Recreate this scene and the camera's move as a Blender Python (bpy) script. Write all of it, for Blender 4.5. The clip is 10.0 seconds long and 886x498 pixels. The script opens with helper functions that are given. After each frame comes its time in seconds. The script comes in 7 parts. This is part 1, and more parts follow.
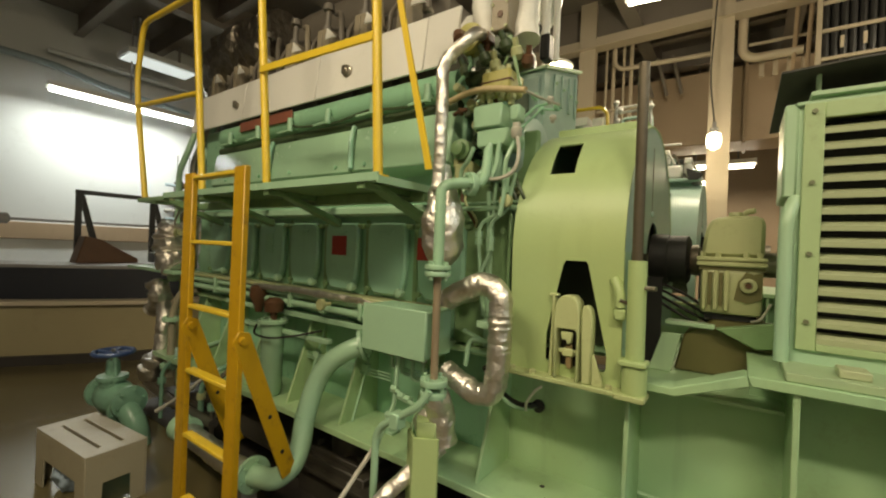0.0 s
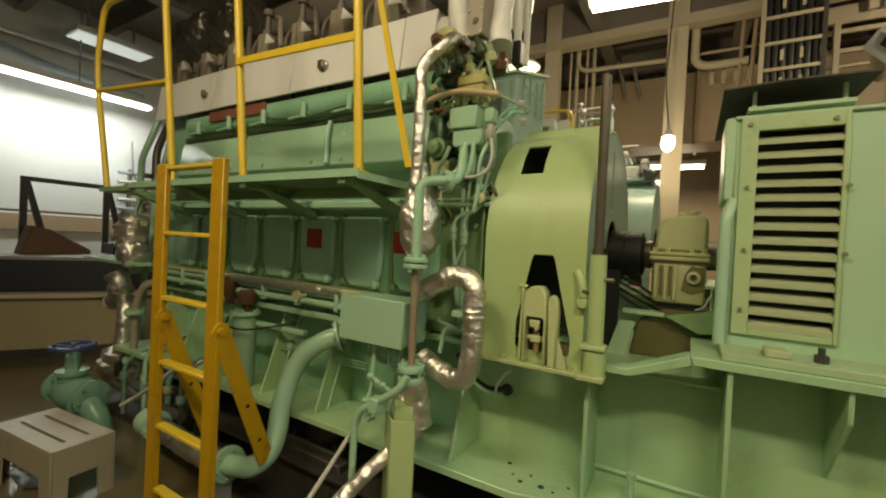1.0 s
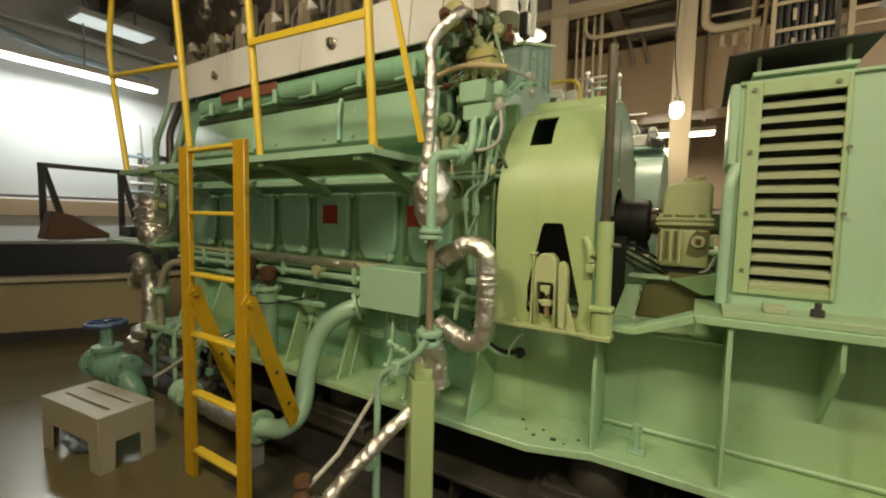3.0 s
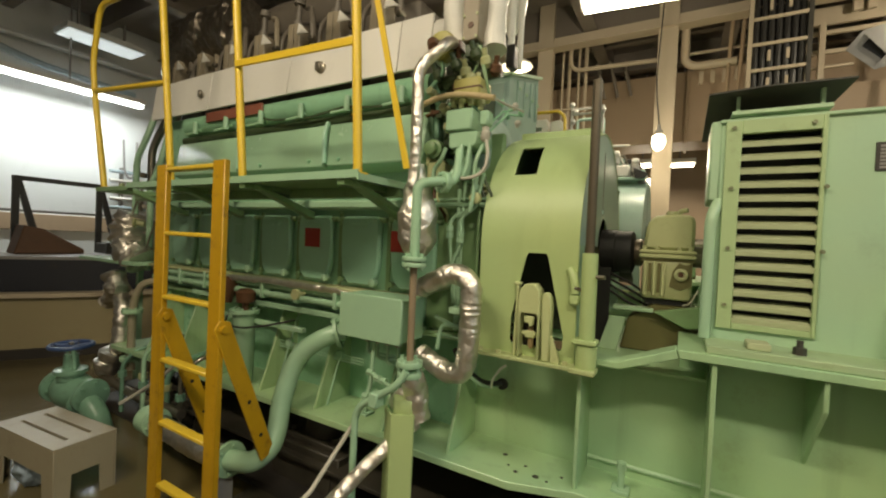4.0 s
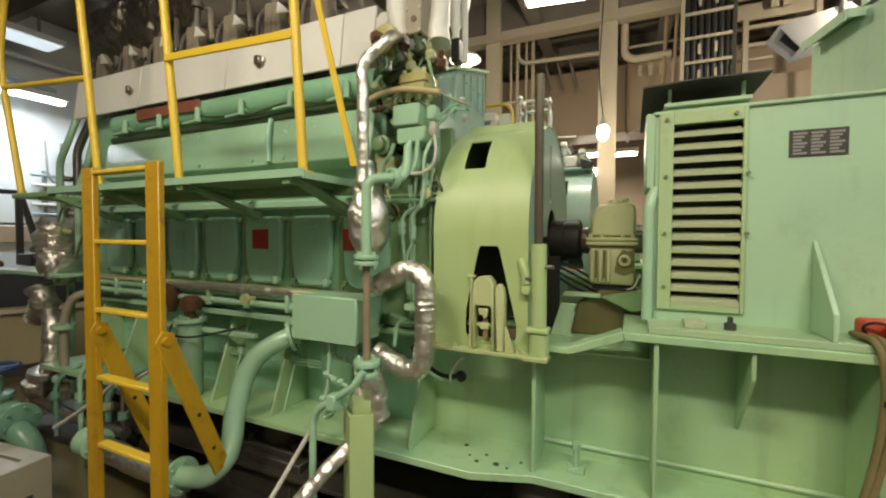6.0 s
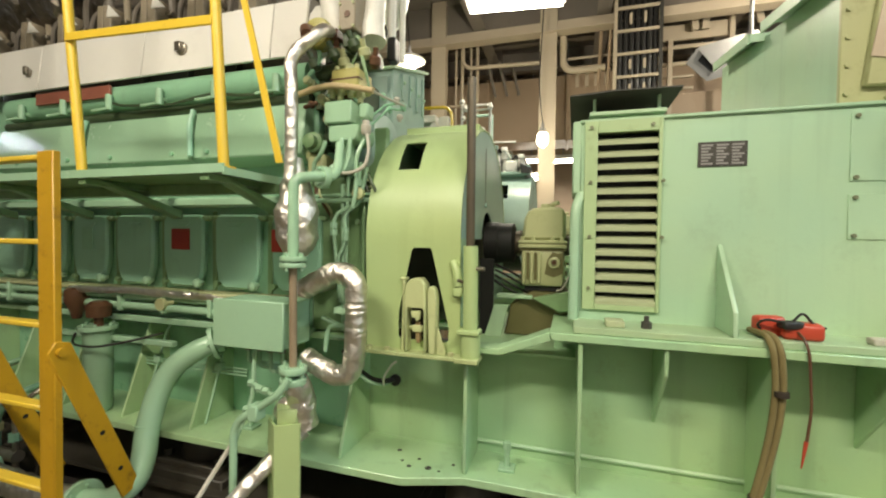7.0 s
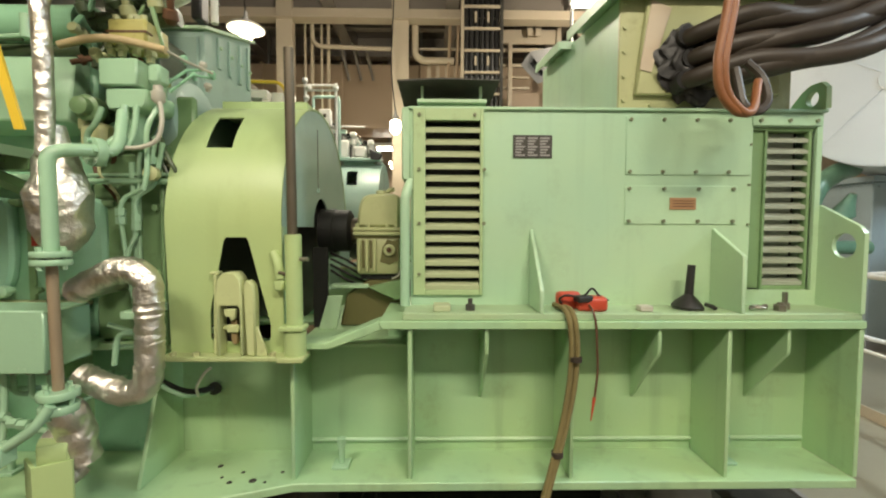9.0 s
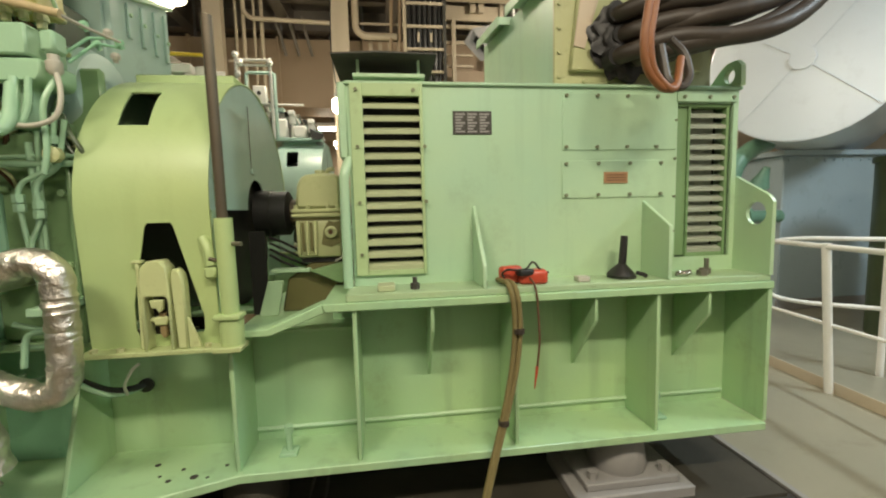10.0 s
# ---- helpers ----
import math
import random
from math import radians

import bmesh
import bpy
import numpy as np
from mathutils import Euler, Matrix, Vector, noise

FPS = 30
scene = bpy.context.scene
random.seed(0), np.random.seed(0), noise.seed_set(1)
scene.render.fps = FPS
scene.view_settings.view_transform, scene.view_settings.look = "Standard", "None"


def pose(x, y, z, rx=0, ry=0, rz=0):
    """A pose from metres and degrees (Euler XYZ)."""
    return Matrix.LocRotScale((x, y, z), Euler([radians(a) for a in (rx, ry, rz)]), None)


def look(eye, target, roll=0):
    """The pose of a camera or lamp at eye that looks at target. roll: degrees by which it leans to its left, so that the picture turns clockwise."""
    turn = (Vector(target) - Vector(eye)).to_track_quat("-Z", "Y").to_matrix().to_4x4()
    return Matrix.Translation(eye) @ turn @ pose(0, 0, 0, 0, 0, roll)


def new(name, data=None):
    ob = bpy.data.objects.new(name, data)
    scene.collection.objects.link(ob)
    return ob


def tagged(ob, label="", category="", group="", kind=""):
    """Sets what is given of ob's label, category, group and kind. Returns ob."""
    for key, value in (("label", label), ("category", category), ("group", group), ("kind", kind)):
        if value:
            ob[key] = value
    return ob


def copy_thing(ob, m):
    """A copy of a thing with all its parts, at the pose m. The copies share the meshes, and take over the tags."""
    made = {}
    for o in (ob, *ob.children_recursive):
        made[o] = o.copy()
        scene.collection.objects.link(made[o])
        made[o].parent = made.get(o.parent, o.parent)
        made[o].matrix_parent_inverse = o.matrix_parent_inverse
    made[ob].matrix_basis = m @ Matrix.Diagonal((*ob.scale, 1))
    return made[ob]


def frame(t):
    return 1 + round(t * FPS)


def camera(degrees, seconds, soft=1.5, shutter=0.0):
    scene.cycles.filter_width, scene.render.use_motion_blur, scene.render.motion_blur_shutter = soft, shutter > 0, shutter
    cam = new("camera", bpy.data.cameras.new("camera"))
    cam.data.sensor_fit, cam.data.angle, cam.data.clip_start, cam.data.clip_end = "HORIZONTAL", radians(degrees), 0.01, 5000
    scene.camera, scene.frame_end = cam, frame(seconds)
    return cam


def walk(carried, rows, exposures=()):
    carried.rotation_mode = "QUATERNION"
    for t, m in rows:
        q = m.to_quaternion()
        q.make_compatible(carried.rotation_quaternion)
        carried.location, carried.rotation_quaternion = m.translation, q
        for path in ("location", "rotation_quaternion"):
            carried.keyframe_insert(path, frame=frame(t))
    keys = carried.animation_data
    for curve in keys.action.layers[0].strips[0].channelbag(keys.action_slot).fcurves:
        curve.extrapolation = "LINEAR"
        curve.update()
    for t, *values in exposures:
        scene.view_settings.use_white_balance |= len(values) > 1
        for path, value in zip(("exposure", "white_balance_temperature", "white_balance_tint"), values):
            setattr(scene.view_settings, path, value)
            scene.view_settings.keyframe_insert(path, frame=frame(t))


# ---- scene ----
cam = camera(93.3, 10.0, soft=2.1)
PATH = [
    (0, (-0.13, -1.393, 1.374), (-1.295, 0.232, 1.369), 2.4),
    (0.5, (-0.161, -1.456, 1.378), (-1.295, 0.192, 1.35), 4.7),
    (1, (-0.118, -1.488, 1.374), (-1.143, 0.229, 1.345), 2.9),
    (1.5, (-0.101, -1.512, 1.372), (-1.119, 0.206, 1.27), 1.7),
    (2, (-0.085, -1.533, 1.364), (-1.123, 0.172, 1.236), 1.3),
    (2.5, (-0.09, -1.563, 1.363), (-1.132, 0.139, 1.226), 2.7),
    (2.7, (-0.098, -1.573, 1.352), (-1.157, 0.117, 1.205), 1.4),
    (3.8, (-0.101, -1.537, 1.381), (-1.112, 0.187, 1.281), 2.5),
    (4, (-0.106, -1.537, 1.379), (-1.103, 0.196, 1.34), 2.7),
    (4.5, (-0.105, -1.535, 1.382), (-1.077, 0.212, 1.349), 2.4),
    (5, (-0.1, -1.533, 1.385), (-1.041, 0.231, 1.34), 1.6),
    (6.5, (-0.067, -1.509, 1.388), (-0.791, 0.355, 1.323), 0.4),
    (7, (-0.038, -1.485, 1.386), (-0.63, 0.425, 1.335), 0.8),
    (7.5, (-0.017, -1.462, 1.386), (-0.469, 0.485, 1.318), 0.1),
    (8, (0.001, -1.447, 1.387), (-0.345, 0.521, 1.313), -0.4),
    (8.5, (0.038, -1.423, 1.387), (-0.139, 0.567, 1.304), -1.1),
    (9, (0.083, -1.407, 1.384), (0.117, 0.59, 1.282), 0.2),
    (9.5, (0.109, -1.399, 1.375), (0.341, 0.582, 1.22), 0.0),
    (10, (0.117, -1.399, 1.372), (0.375, 0.574, 1.18), -1.4),
]
walk(cam, [(t, look(eye, target, roll)) for t, eye, target, roll in PATH],
     [(0, -0.28, 7500, 4), (0.5, -0.47, 7700, 3), (1.0, -0.55, 7800, 2), (2.5, -0.28, 7400, 4), (5.0, -0.31, 6900, 6), (6.5, 0.14, 6400, 6), (7.3, 0.32, 6400, 7),
      (8.5, 0.28, 6480, 8), (9.5, 0.18, 6500, 6), (10.0, 0.13, 6600, 6)])

# ---- light ----
scene.view_settings.exposure = 0.0
world = bpy.data.worlds.new("world")
scene.world = world
world.use_nodes = True
world.node_tree.nodes["Background"].inputs[0].default_value = (0.02, 0.02, 0.02, 1)
world.node_tree.nodes["Background"].inputs[1].default_value = 0.3

FLOOR = 0.08
CEIL = 4.9
AXIS = 0.5          # the shaft's line, y


def node_mat(name):
    m = bpy.data.materials.new(name)
    m.use_nodes = True
    return m, m.node_tree, m.node_tree.nodes["Principled BSDF"]


def paint(name, col, rough=0.4, metal=0.0, var=0.10, scale=2.5, dirt=(0.10, 0.07, 0.03), amount=0.25, bump=0.05,
          fine=70.0, rvar=0.12, hue=0.0, streak=0.0):
    """A painted or plain surface: two scales of tint, patches of dirt, a fine relief."""
    m, t, b = node_mat(name)
    n, k = t.nodes.new, t.links.new
    co = n("ShaderNodeTexCoord")
    big = n("ShaderNodeTexNoise")
    big.inputs["Scale"].default_value, big.inputs["Detail"].default_value = scale, 6
    small = n("ShaderNodeTexNoise")
    small.inputs["Scale"].default_value, small.inputs["Detail"].default_value = fine, 4
    spots = n("ShaderNodeTexNoise")
    spots.inputs["Scale"].default_value, spots.inputs["Detail"].default_value = scale * 3.1, 9
    spots.inputs["Roughness"].default_value = 0.72
    for x in (big, small, spots):
        k(co.outputs["Object"], x.inputs["Vector"])
    tint = n("ShaderNodeMix")
    tint.data_type = "RGBA"
    tint.inputs["A"].default_value = (*[c * (1 - var) * f for c, f in zip(col, (1 - hue, 1, 1 + hue))], 1)
    tint.inputs["B"].default_value = (*[min(1, c * (1 + var) * f) for c, f in zip(col, (1 + 0.6 * hue, 1, 1 - hue))], 1)
    k(big.outputs["Fac"], tint.inputs["Factor"])
    ramp = n("ShaderNodeMapRange")
    ramp.inputs["From Min"].default_value, ramp.inputs["From Max"].default_value = 0.56, 0.80
    ramp.inputs["To Max"].default_value = amount
    k(spots.outputs["Fac"], ramp.inputs["Value"])
    soil = n("ShaderNodeMix")
    soil.data_type = "RGBA"
    soil.inputs["B"].default_value = (*dirt, 1)
    k(ramp.outputs["Result"], soil.inputs["Factor"])
    k(tint.outputs["Result"], soil.inputs["A"])
    out = soil.outputs["Result"]
    if streak:
        mp = n("ShaderNodeMapping")
        mp.inputs["Scale"].default_value = (13, 13, 0.9)
        k(co.outputs["Object"], mp.inputs["Vector"])
        runs = n("ShaderNodeTexNoise")
        runs.inputs["Scale"].default_value, runs.inputs["Detail"].default_value = 1.0, 5
        k(mp.outputs["Vector"], runs.inputs["Vector"])
        rs = n("ShaderNodeMapRange")
        rs.inputs["From Min"].default_value, rs.inputs["From Max"].default_value = 0.55, 0.78
        rs.inputs["To Max"].default_value = streak
        k(runs.outputs["Fac"], rs.inputs["Value"])
        st = n("ShaderNodeMix")
        st.data_type = "RGBA"
        st.inputs["B"].default_value = (*[c * 0.45 for c in col], 1)
        k(rs.outputs["Result"], st.inputs["Factor"])
        k(out, st.inputs["A"])
        out = st.outputs["Result"]
    k(out, b.inputs["Base Color"])
    rr = n("ShaderNodeMapRange")
    rr.inputs["To Min"].default_value, rr.inputs["To Max"].default_value = max(0.03, rough - rvar), min(1, rough + rvar)
    k(spots.outputs["Fac"], rr.inputs["Value"])
    k(rr.outputs["Result"], b.inputs["Roughness"])
    b.inputs["Metallic"].default_value = metal
    if bump:
        bp = n("ShaderNodeBump")
        bp.inputs["Strength"].default_value, bp.inputs["Distance"].default_value = bump, 0.01
        mixh = n("ShaderNodeMath")
        mixh.operation = "ADD"
        k(small.outputs["Fac"], mixh.inputs[0])
        k(big.outputs["Fac"], mixh.inputs[1])
        k(mixh.outputs[0], bp.inputs["Height"])
        k(bp.outputs["Normal"], b.inputs["Normal"])
    return m


def glow(name, col, strength):
    m, t, b = node_mat(name)
    b.inputs["Base Color"].default_value = (*col, 1)
    b.inputs["Emission Color"].default_value = (*col, 1)
    b.inputs["Emission Strength"].default_value = strength
    return m


GEN = paint("pale_green_enamel", (0.42, 0.585, 0.385), 0.34, hue=0.18, streak=0.24, var=0.06, amount=0.22, scale=1.6)
COVER = paint("yellow_green_enamel", (0.415, 0.52, 0.235), 0.42, hue=0.12, streak=0.15, var=0.06, amount=0.14, scale=1.7)
SOLEG = paint("grimy_sole_plate_green", (0.36, 0.48, 0.29), 0.42, hue=0.1, var=0.10, amount=0.75, dirt=(0.12, 0.11, 0.05), scale=5)
COVERD = paint("grimy_guard_foot_paint", (0.40, 0.46, 0.22), 0.45, var=0.12, amount=0.85, dirt=(0.10, 0.075, 0.03), scale=9)
BASE = paint("base_green_enamel", (0.37, 0.54, 0.305), 0.36, hue=0.20, streak=0.40, var=0.09, amount=0.42, dirt=(0.16, 0.14, 0.05), scale=2.0)
ENGINE = paint("engine_green_enamel", (0.27, 0.505, 0.325), 0.30, streak=0.3, var=0.10, amount=0.22, scale=2.5)
# door green lightened to make up for weak light under the walkway
DOORG = paint("lightened_door_green", (0.31, 0.555, 0.40), 0.36, streak=0.3, var=0.10, amount=0.25, scale=3)
PIPEG = paint("pipe_green_enamel", (0.335, 0.525, 0.35), 0.24, var=0.06, amount=0.14, scale=4)
# oily parts, and recesses or gaps whose shade is put into the colour
DARKG = paint("oily_and_shade_green", (0.05, 0.075, 0.035), 0.4, var=0.3, amount=0.5, scale=7)
COOLERG = paint("blue_green_enamel", (0.36, 0.50, 0.43), 0.34, var=0.1, amount=0.25)
TANP = paint("tan_pipe_wrap", (0.46, 0.36, 0.20), 0.55, var=0.15, amount=0.4, scale=8)
# girders stand in the dark below the bedplate; shade is in the colour
GIRD = paint("shade_dark_girder_steel", (0.045, 0.04, 0.03), 0.55, var=0.2, amount=0.4, scale=3)
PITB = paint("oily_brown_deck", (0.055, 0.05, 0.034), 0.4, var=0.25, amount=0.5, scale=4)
YOLIVE = paint("oily_yellow_olive", (0.40, 0.37, 0.12), 0.42, var=0.2, amount=0.6, dirt=(0.07, 0.055, 0.015), scale=9)
OLIVE = paint("olive_cream_paint", (0.42, 0.44, 0.23), 0.40, var=0.12, amount=0.40, scale=4)
CREAMG = paint("cream_green_paint", (0.49, 0.54, 0.275), 0.36, var=0.10, amount=0.40, scale=6)
RUSTOL = paint("rusty_olive_paint", (0.135, 0.125, 0.045), 0.5, var=0.2, amount=0.5, scale=6)
TANKC = paint("yellowed_cream_paint", (0.34, 0.285, 0.165), 0.4, var=0.10, amount=0.3, scale=1.5)
TANV = paint("dusty_tan_casting", (0.30, 0.255, 0.185), 0.5, var=0.15, amount=0.45, dirt=(0.07, 0.055, 0.035), scale=7)
# heads and trunk lie in shadow; the dark is in the paint
HEADM = paint("shade_dark_head_paint", (0.15, 0.13, 0.105), 0.5, var=0.2, amount=0.4, scale=5)
# oily on the gear case; dark tone serves as shade under the walkway
GEARG = paint("oily_and_shaded_green", (0.19, 0.31, 0.15), 0.35, var=0.2, amount=0.55, dirt=(0.05, 0.05, 0.02), scale=5, streak=0.4)
VALVEG = paint("grimy_valve_green", (0.16, 0.30, 0.21), 0.3, var=0.12, amount=0.5, dirt=(0.05, 0.05, 0.03), scale=7)
BARM = paint("rust_brown_bar", (0.12, 0.098, 0.068), 0.4, metal=0.5, var=0.2, amount=0.5, scale=9)
FRAMEG = paint("yellowed_green_enamel", (0.40, 0.53, 0.28), 0.38, var=0.08, amount=0.45, dirt=(0.14, 0.12, 0.04), scale=4, streak=0.2)
LATCHB = paint("rust_stained_paint", (0.26, 0.19, 0.09), 0.5, var=0.2, amount=0.5, scale=9)
FADEDR = paint("faded_red_label", (0.25, 0.085, 0.055), 0.5, var=0.15, amount=0.4, scale=8)
YELLOW = paint("yellow_handrail_paint", (0.72, 0.50, 0.045), 0.35, var=0.10, amount=0.35, dirt=(0.12, 0.06, 0.02), scale=5)
ORANGE = paint("ochre_ladder_paint", (0.50, 0.285, 0.012), 0.42, var=0.16, amount=0.85, dirt=(0.10, 0.045, 0.015), scale=6, streak=0.35)
WHITE = paint("white_shield_paint", (0.78, 0.76, 0.71), 0.35, var=0.08, amount=0.12, scale=2)
CREAM = paint("cream_wall_paint", (0.52, 0.435, 0.32), 0.45, var=0.08, amount=0.25, scale=0.8)
COOLW = paint("white_wall_paint", (0.72, 0.74, 0.74), 0.45, var=0.06, amount=0.20, scale=0.8)
FLOORM = paint("cream_deck_paint", (0.11, 0.09, 0.043), 0.20, var=0.12, amount=0.35, scale=1.3, rvar=0.10, bump=0.02)
GREYF = paint("grey_deck_paint", (0.29, 0.27, 0.20), 0.35, var=0.10, amount=0.35, scale=1.3)
DARKM = paint("shade_dark_steel", (0.035, 0.03, 0.026), 0.6, var=0.25, amount=0.5)
# black rubber of the hub, and the unlit void painted beside it
VOID = paint("black_rubber_and_void", (0.007, 0.007, 0.006), 0.6, var=0.2, amount=0.1)
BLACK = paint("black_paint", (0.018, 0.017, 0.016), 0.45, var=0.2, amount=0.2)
DUSTY = paint("dusty_black_sheet", (0.045, 0.042, 0.035), 0.6, var=0.2, amount=0.4, dirt=(0.16, 0.13, 0.08))
STEEL = paint("worn_steel", (0.32, 0.29, 0.24), 0.35, metal=0.9, var=0.2, amount=0.4)
BROWNP = paint("brown_primed_pipe", (0.28, 0.215, 0.14), 0.42, var=0.25, amount=0.5, scale=8)
RUSTY = paint("brown_grease", (0.10, 0.045, 0.02), 0.5, var=0.3, amount=0.5, scale=9)
RED = paint("red_plate", (0.30, 0.03, 0.02), 0.45, var=0.15, amount=0.3, scale=8)
REDP = paint("red_plastic", (0.47, 0.06, 0.03), 0.35, var=0.1, amount=0.1, scale=8)
GREYP = paint("grey_deck_structure", (0.27, 0.26, 0.25), 0.5, var=0.1, amount=0.25, scale=1.1)
CEILM = paint("ceiling_paint", (0.21, 0.18, 0.15), 0.6, var=0.15, amount=0.35, scale=0.9)
TAN = paint("tan_bulkhead_paint", (0.43, 0.315, 0.21), 0.5, var=0.08, amount=0.2, scale=0.8)
STOOL = paint("grey_stool_paint", (0.30, 0.265, 0.185), 0.40, var=0.1, amount=0.35, scale=5)
RUBBER = paint("cable_rubber", (0.040, 0.030, 0.022), 0.5, var=0.2, amount=0.4, dirt=(0.14, 0.10, 0.06), scale=6)
CABLEO = paint("orange_cable", (0.235, 0.09, 0.032), 0.5, var=0.15, amount=0.4, scale=9)
BLUEW = paint("blue_handwheel", (0.03, 0.06, 0.16), 0.4, var=0.15, amount=0.3, scale=9)
TANKB = paint("blue_grey_tank", (0.37, 0.46, 0.50), 0.30, var=0.08, amount=0.25, scale=1.2)
NAVY = paint("dark_navy_panel", (0.02, 0.022, 0.03), 0.5)
BRASS = paint("brass_plate", (0.42, 0.24, 0.12), 0.4, metal=0.3, var=0.1, scale=9)
STRAP = paint("canvas_strap", (0.175, 0.14, 0.052), 0.8, var=0.15, amount=0.5, scale=9, bump=0.2, fine=200)
WIREG = paint("grey_wire", (0.45, 0.43, 0.36), 0.45)
TUBE = glow("fluorescent_tube", (1.0, 0.93, 0.80), 14)
TUBEC = glow("cool_fluorescent_tube", (0.90, 0.96, 1.0), 14)
DIFF = glow("cool_diffuser", (0.82, 0.92, 1.0), 0.75)
BULB = glow("warm_bulb", (1.0, 0.86, 0.62), 14)


def foil(name, low=(0.64, 0.59, 0.52), high=(0.86, 0.82, 0.76), rough=0.33):
    """Crumpled aluminium lagging."""
    m, t, b = node_mat(name)
    n, k = t.nodes.new, t.links.new
    co = n("ShaderNodeTexCoord")
    v = n("ShaderNodeTexVoronoi")
    v.inputs["Scale"].default_value = 19
    z = n("ShaderNodeTexNoise")
    z.inputs["Scale"].default_value, z.inputs["Detail"].default_value = 40, 5
    k(co.outputs["Object"], z.inputs["Vector"])
    k(co.outputs["Object"], v.inputs["Vector"])
    add = n("ShaderNodeMath")
    k(v.outputs["Distance"], add.inputs[0])
    k(z.outputs["Fac"], add.inputs[1])
    bp = n("ShaderNodeBump")
    bp.inputs["Strength"].default_value, bp.inputs["Distance"].default_value = 0.6, 0.015
    k(add.outputs[0], bp.inputs["Height"])
    k(bp.outputs["Normal"], b.inputs["Normal"])
    c = n("ShaderNodeMix")
    c.data_type = "RGBA"
    c.inputs["A"].default_value, c.inputs["B"].default_value = (*low, 1), (*high, 1)
    k(z.outputs["Fac"], c.inputs["Factor"])
    k(c.outputs["Result"], b.inputs["Base Color"])
    b.inputs["Metallic"].default_value, b.inputs["Roughness"].default_value = 0.95, rough
    return m


DULLG = paint("dull_dark_green", (0.19, 0.31, 0.14), 0.5, var=0.12, amount=0.4, scale=4)
SCREENG = paint("dusty_screen_grey", (0.36, 0.39, 0.31), 0.55, var=0.1, amount=0.3, scale=8)
BOLTG = paint("grimy_bolt_green", (0.20, 0.22, 0.13), 0.4, metal=0.3, var=0.2, amount=0.5, scale=20)
SLAT = paint("slat_enamel", (0.43, 0.48, 0.29), 0.4, var=0.08, amount=0.35, scale=4)
FOIL = foil("crumpled_foil")
SOOTF = foil("sooty_foil", (0.10, 0.085, 0.065), (0.34, 0.30, 0.25), 0.34)
LAGW = paint("white_lagging_cloth", (0.80, 0.78, 0.72), 0.5, var=0.06, amount=0.15, scale=6, bump=0.3)


# ---- mesh helpers ----
def box(bm, lo, hi, bev=0.0, seg=1):
    c = [(a + b) / 2 for a, b in zip(lo, hi)]
    s = [max(abs(b - a), 1e-5) for a, b in zip(lo, hi)]
    r = bmesh.ops.create_cube(bm, size=1, matrix=Matrix.LocRotScale(c, None, s))
    if bev:
        vs = set(r["verts"])
        es = [e for e in bm.edges if e.verts[0] in vs and e.verts[1] in vs]
        bmesh.ops.bevel(bm, geom=es, offset=bev, segments=seg, affect="EDGES", profile=0.5)
    return bm


def frame_of(d):
    d = Vector(d).normalized()
    u = d.orthogonal().normalized()
    return d, u, d.cross(u)


def rings(bm, loops, cap=True, close=True):
    rows = [[bm.verts.new(p) for p in loop] for loop in loops]
    n = len(rows[0])
    for a, b in zip(rows, rows[1:]):
        for i in range(n if close else n - 1):
            j = (i + 1) % n
            bm.faces.new((a[i], a[j], b[j], b[i]))
    if cap:
        bm.faces.new(rows[0][::-1])
        bm.faces.new(rows[-1])
    return bm


def cyl(bm, p, q, r, r2=None, n=20, cap=True):
    p, q = Vector(p), Vector(q)
    r2 = r if r2 is None else r2
    d, u, v = frame_of(q - p)
    ang = [2 * math.pi * i / n for i in range(n)]
    return rings(bm, [[c + (u * math.cos(a) + v * math.sin(a)) * s for a in ang] for c, s in ((p, r), (q, r2))], cap)


def lathe(bm, p, axis, prof, n=24):
    """prof: (distance along axis, radius)."""
    p = Vector(p)
    d, u, v = frame_of(axis)
    ang = [2 * math.pi * i / n for i in range(n)]
    return rings(bm, [[p + d * h + (u * math.cos(a) + v * math.sin(a)) * max(s, 1e-4) for a in ang] for h, s in prof])


def rounded(pts, rad, steps=5):
    """A polyline with its corners rounded to rad."""
    pts = [Vector(p) for p in pts]
    out = [pts[0]]
    for a, b, c in zip(pts, pts[1:], pts[2:]):
        u, v = (a - b), (c - b)
        cut = min(rad, u.length * 0.48, v.length * 0.48)
        s, e = b + u.normalized() * cut, b + v.normalized() * cut
        for i in range(steps + 1):
            f = i / steps
            out.append(s * (1 - f) ** 2 + b * 2 * f * (1 - f) + e * f * f)
    out.append(pts[-1])
    return out


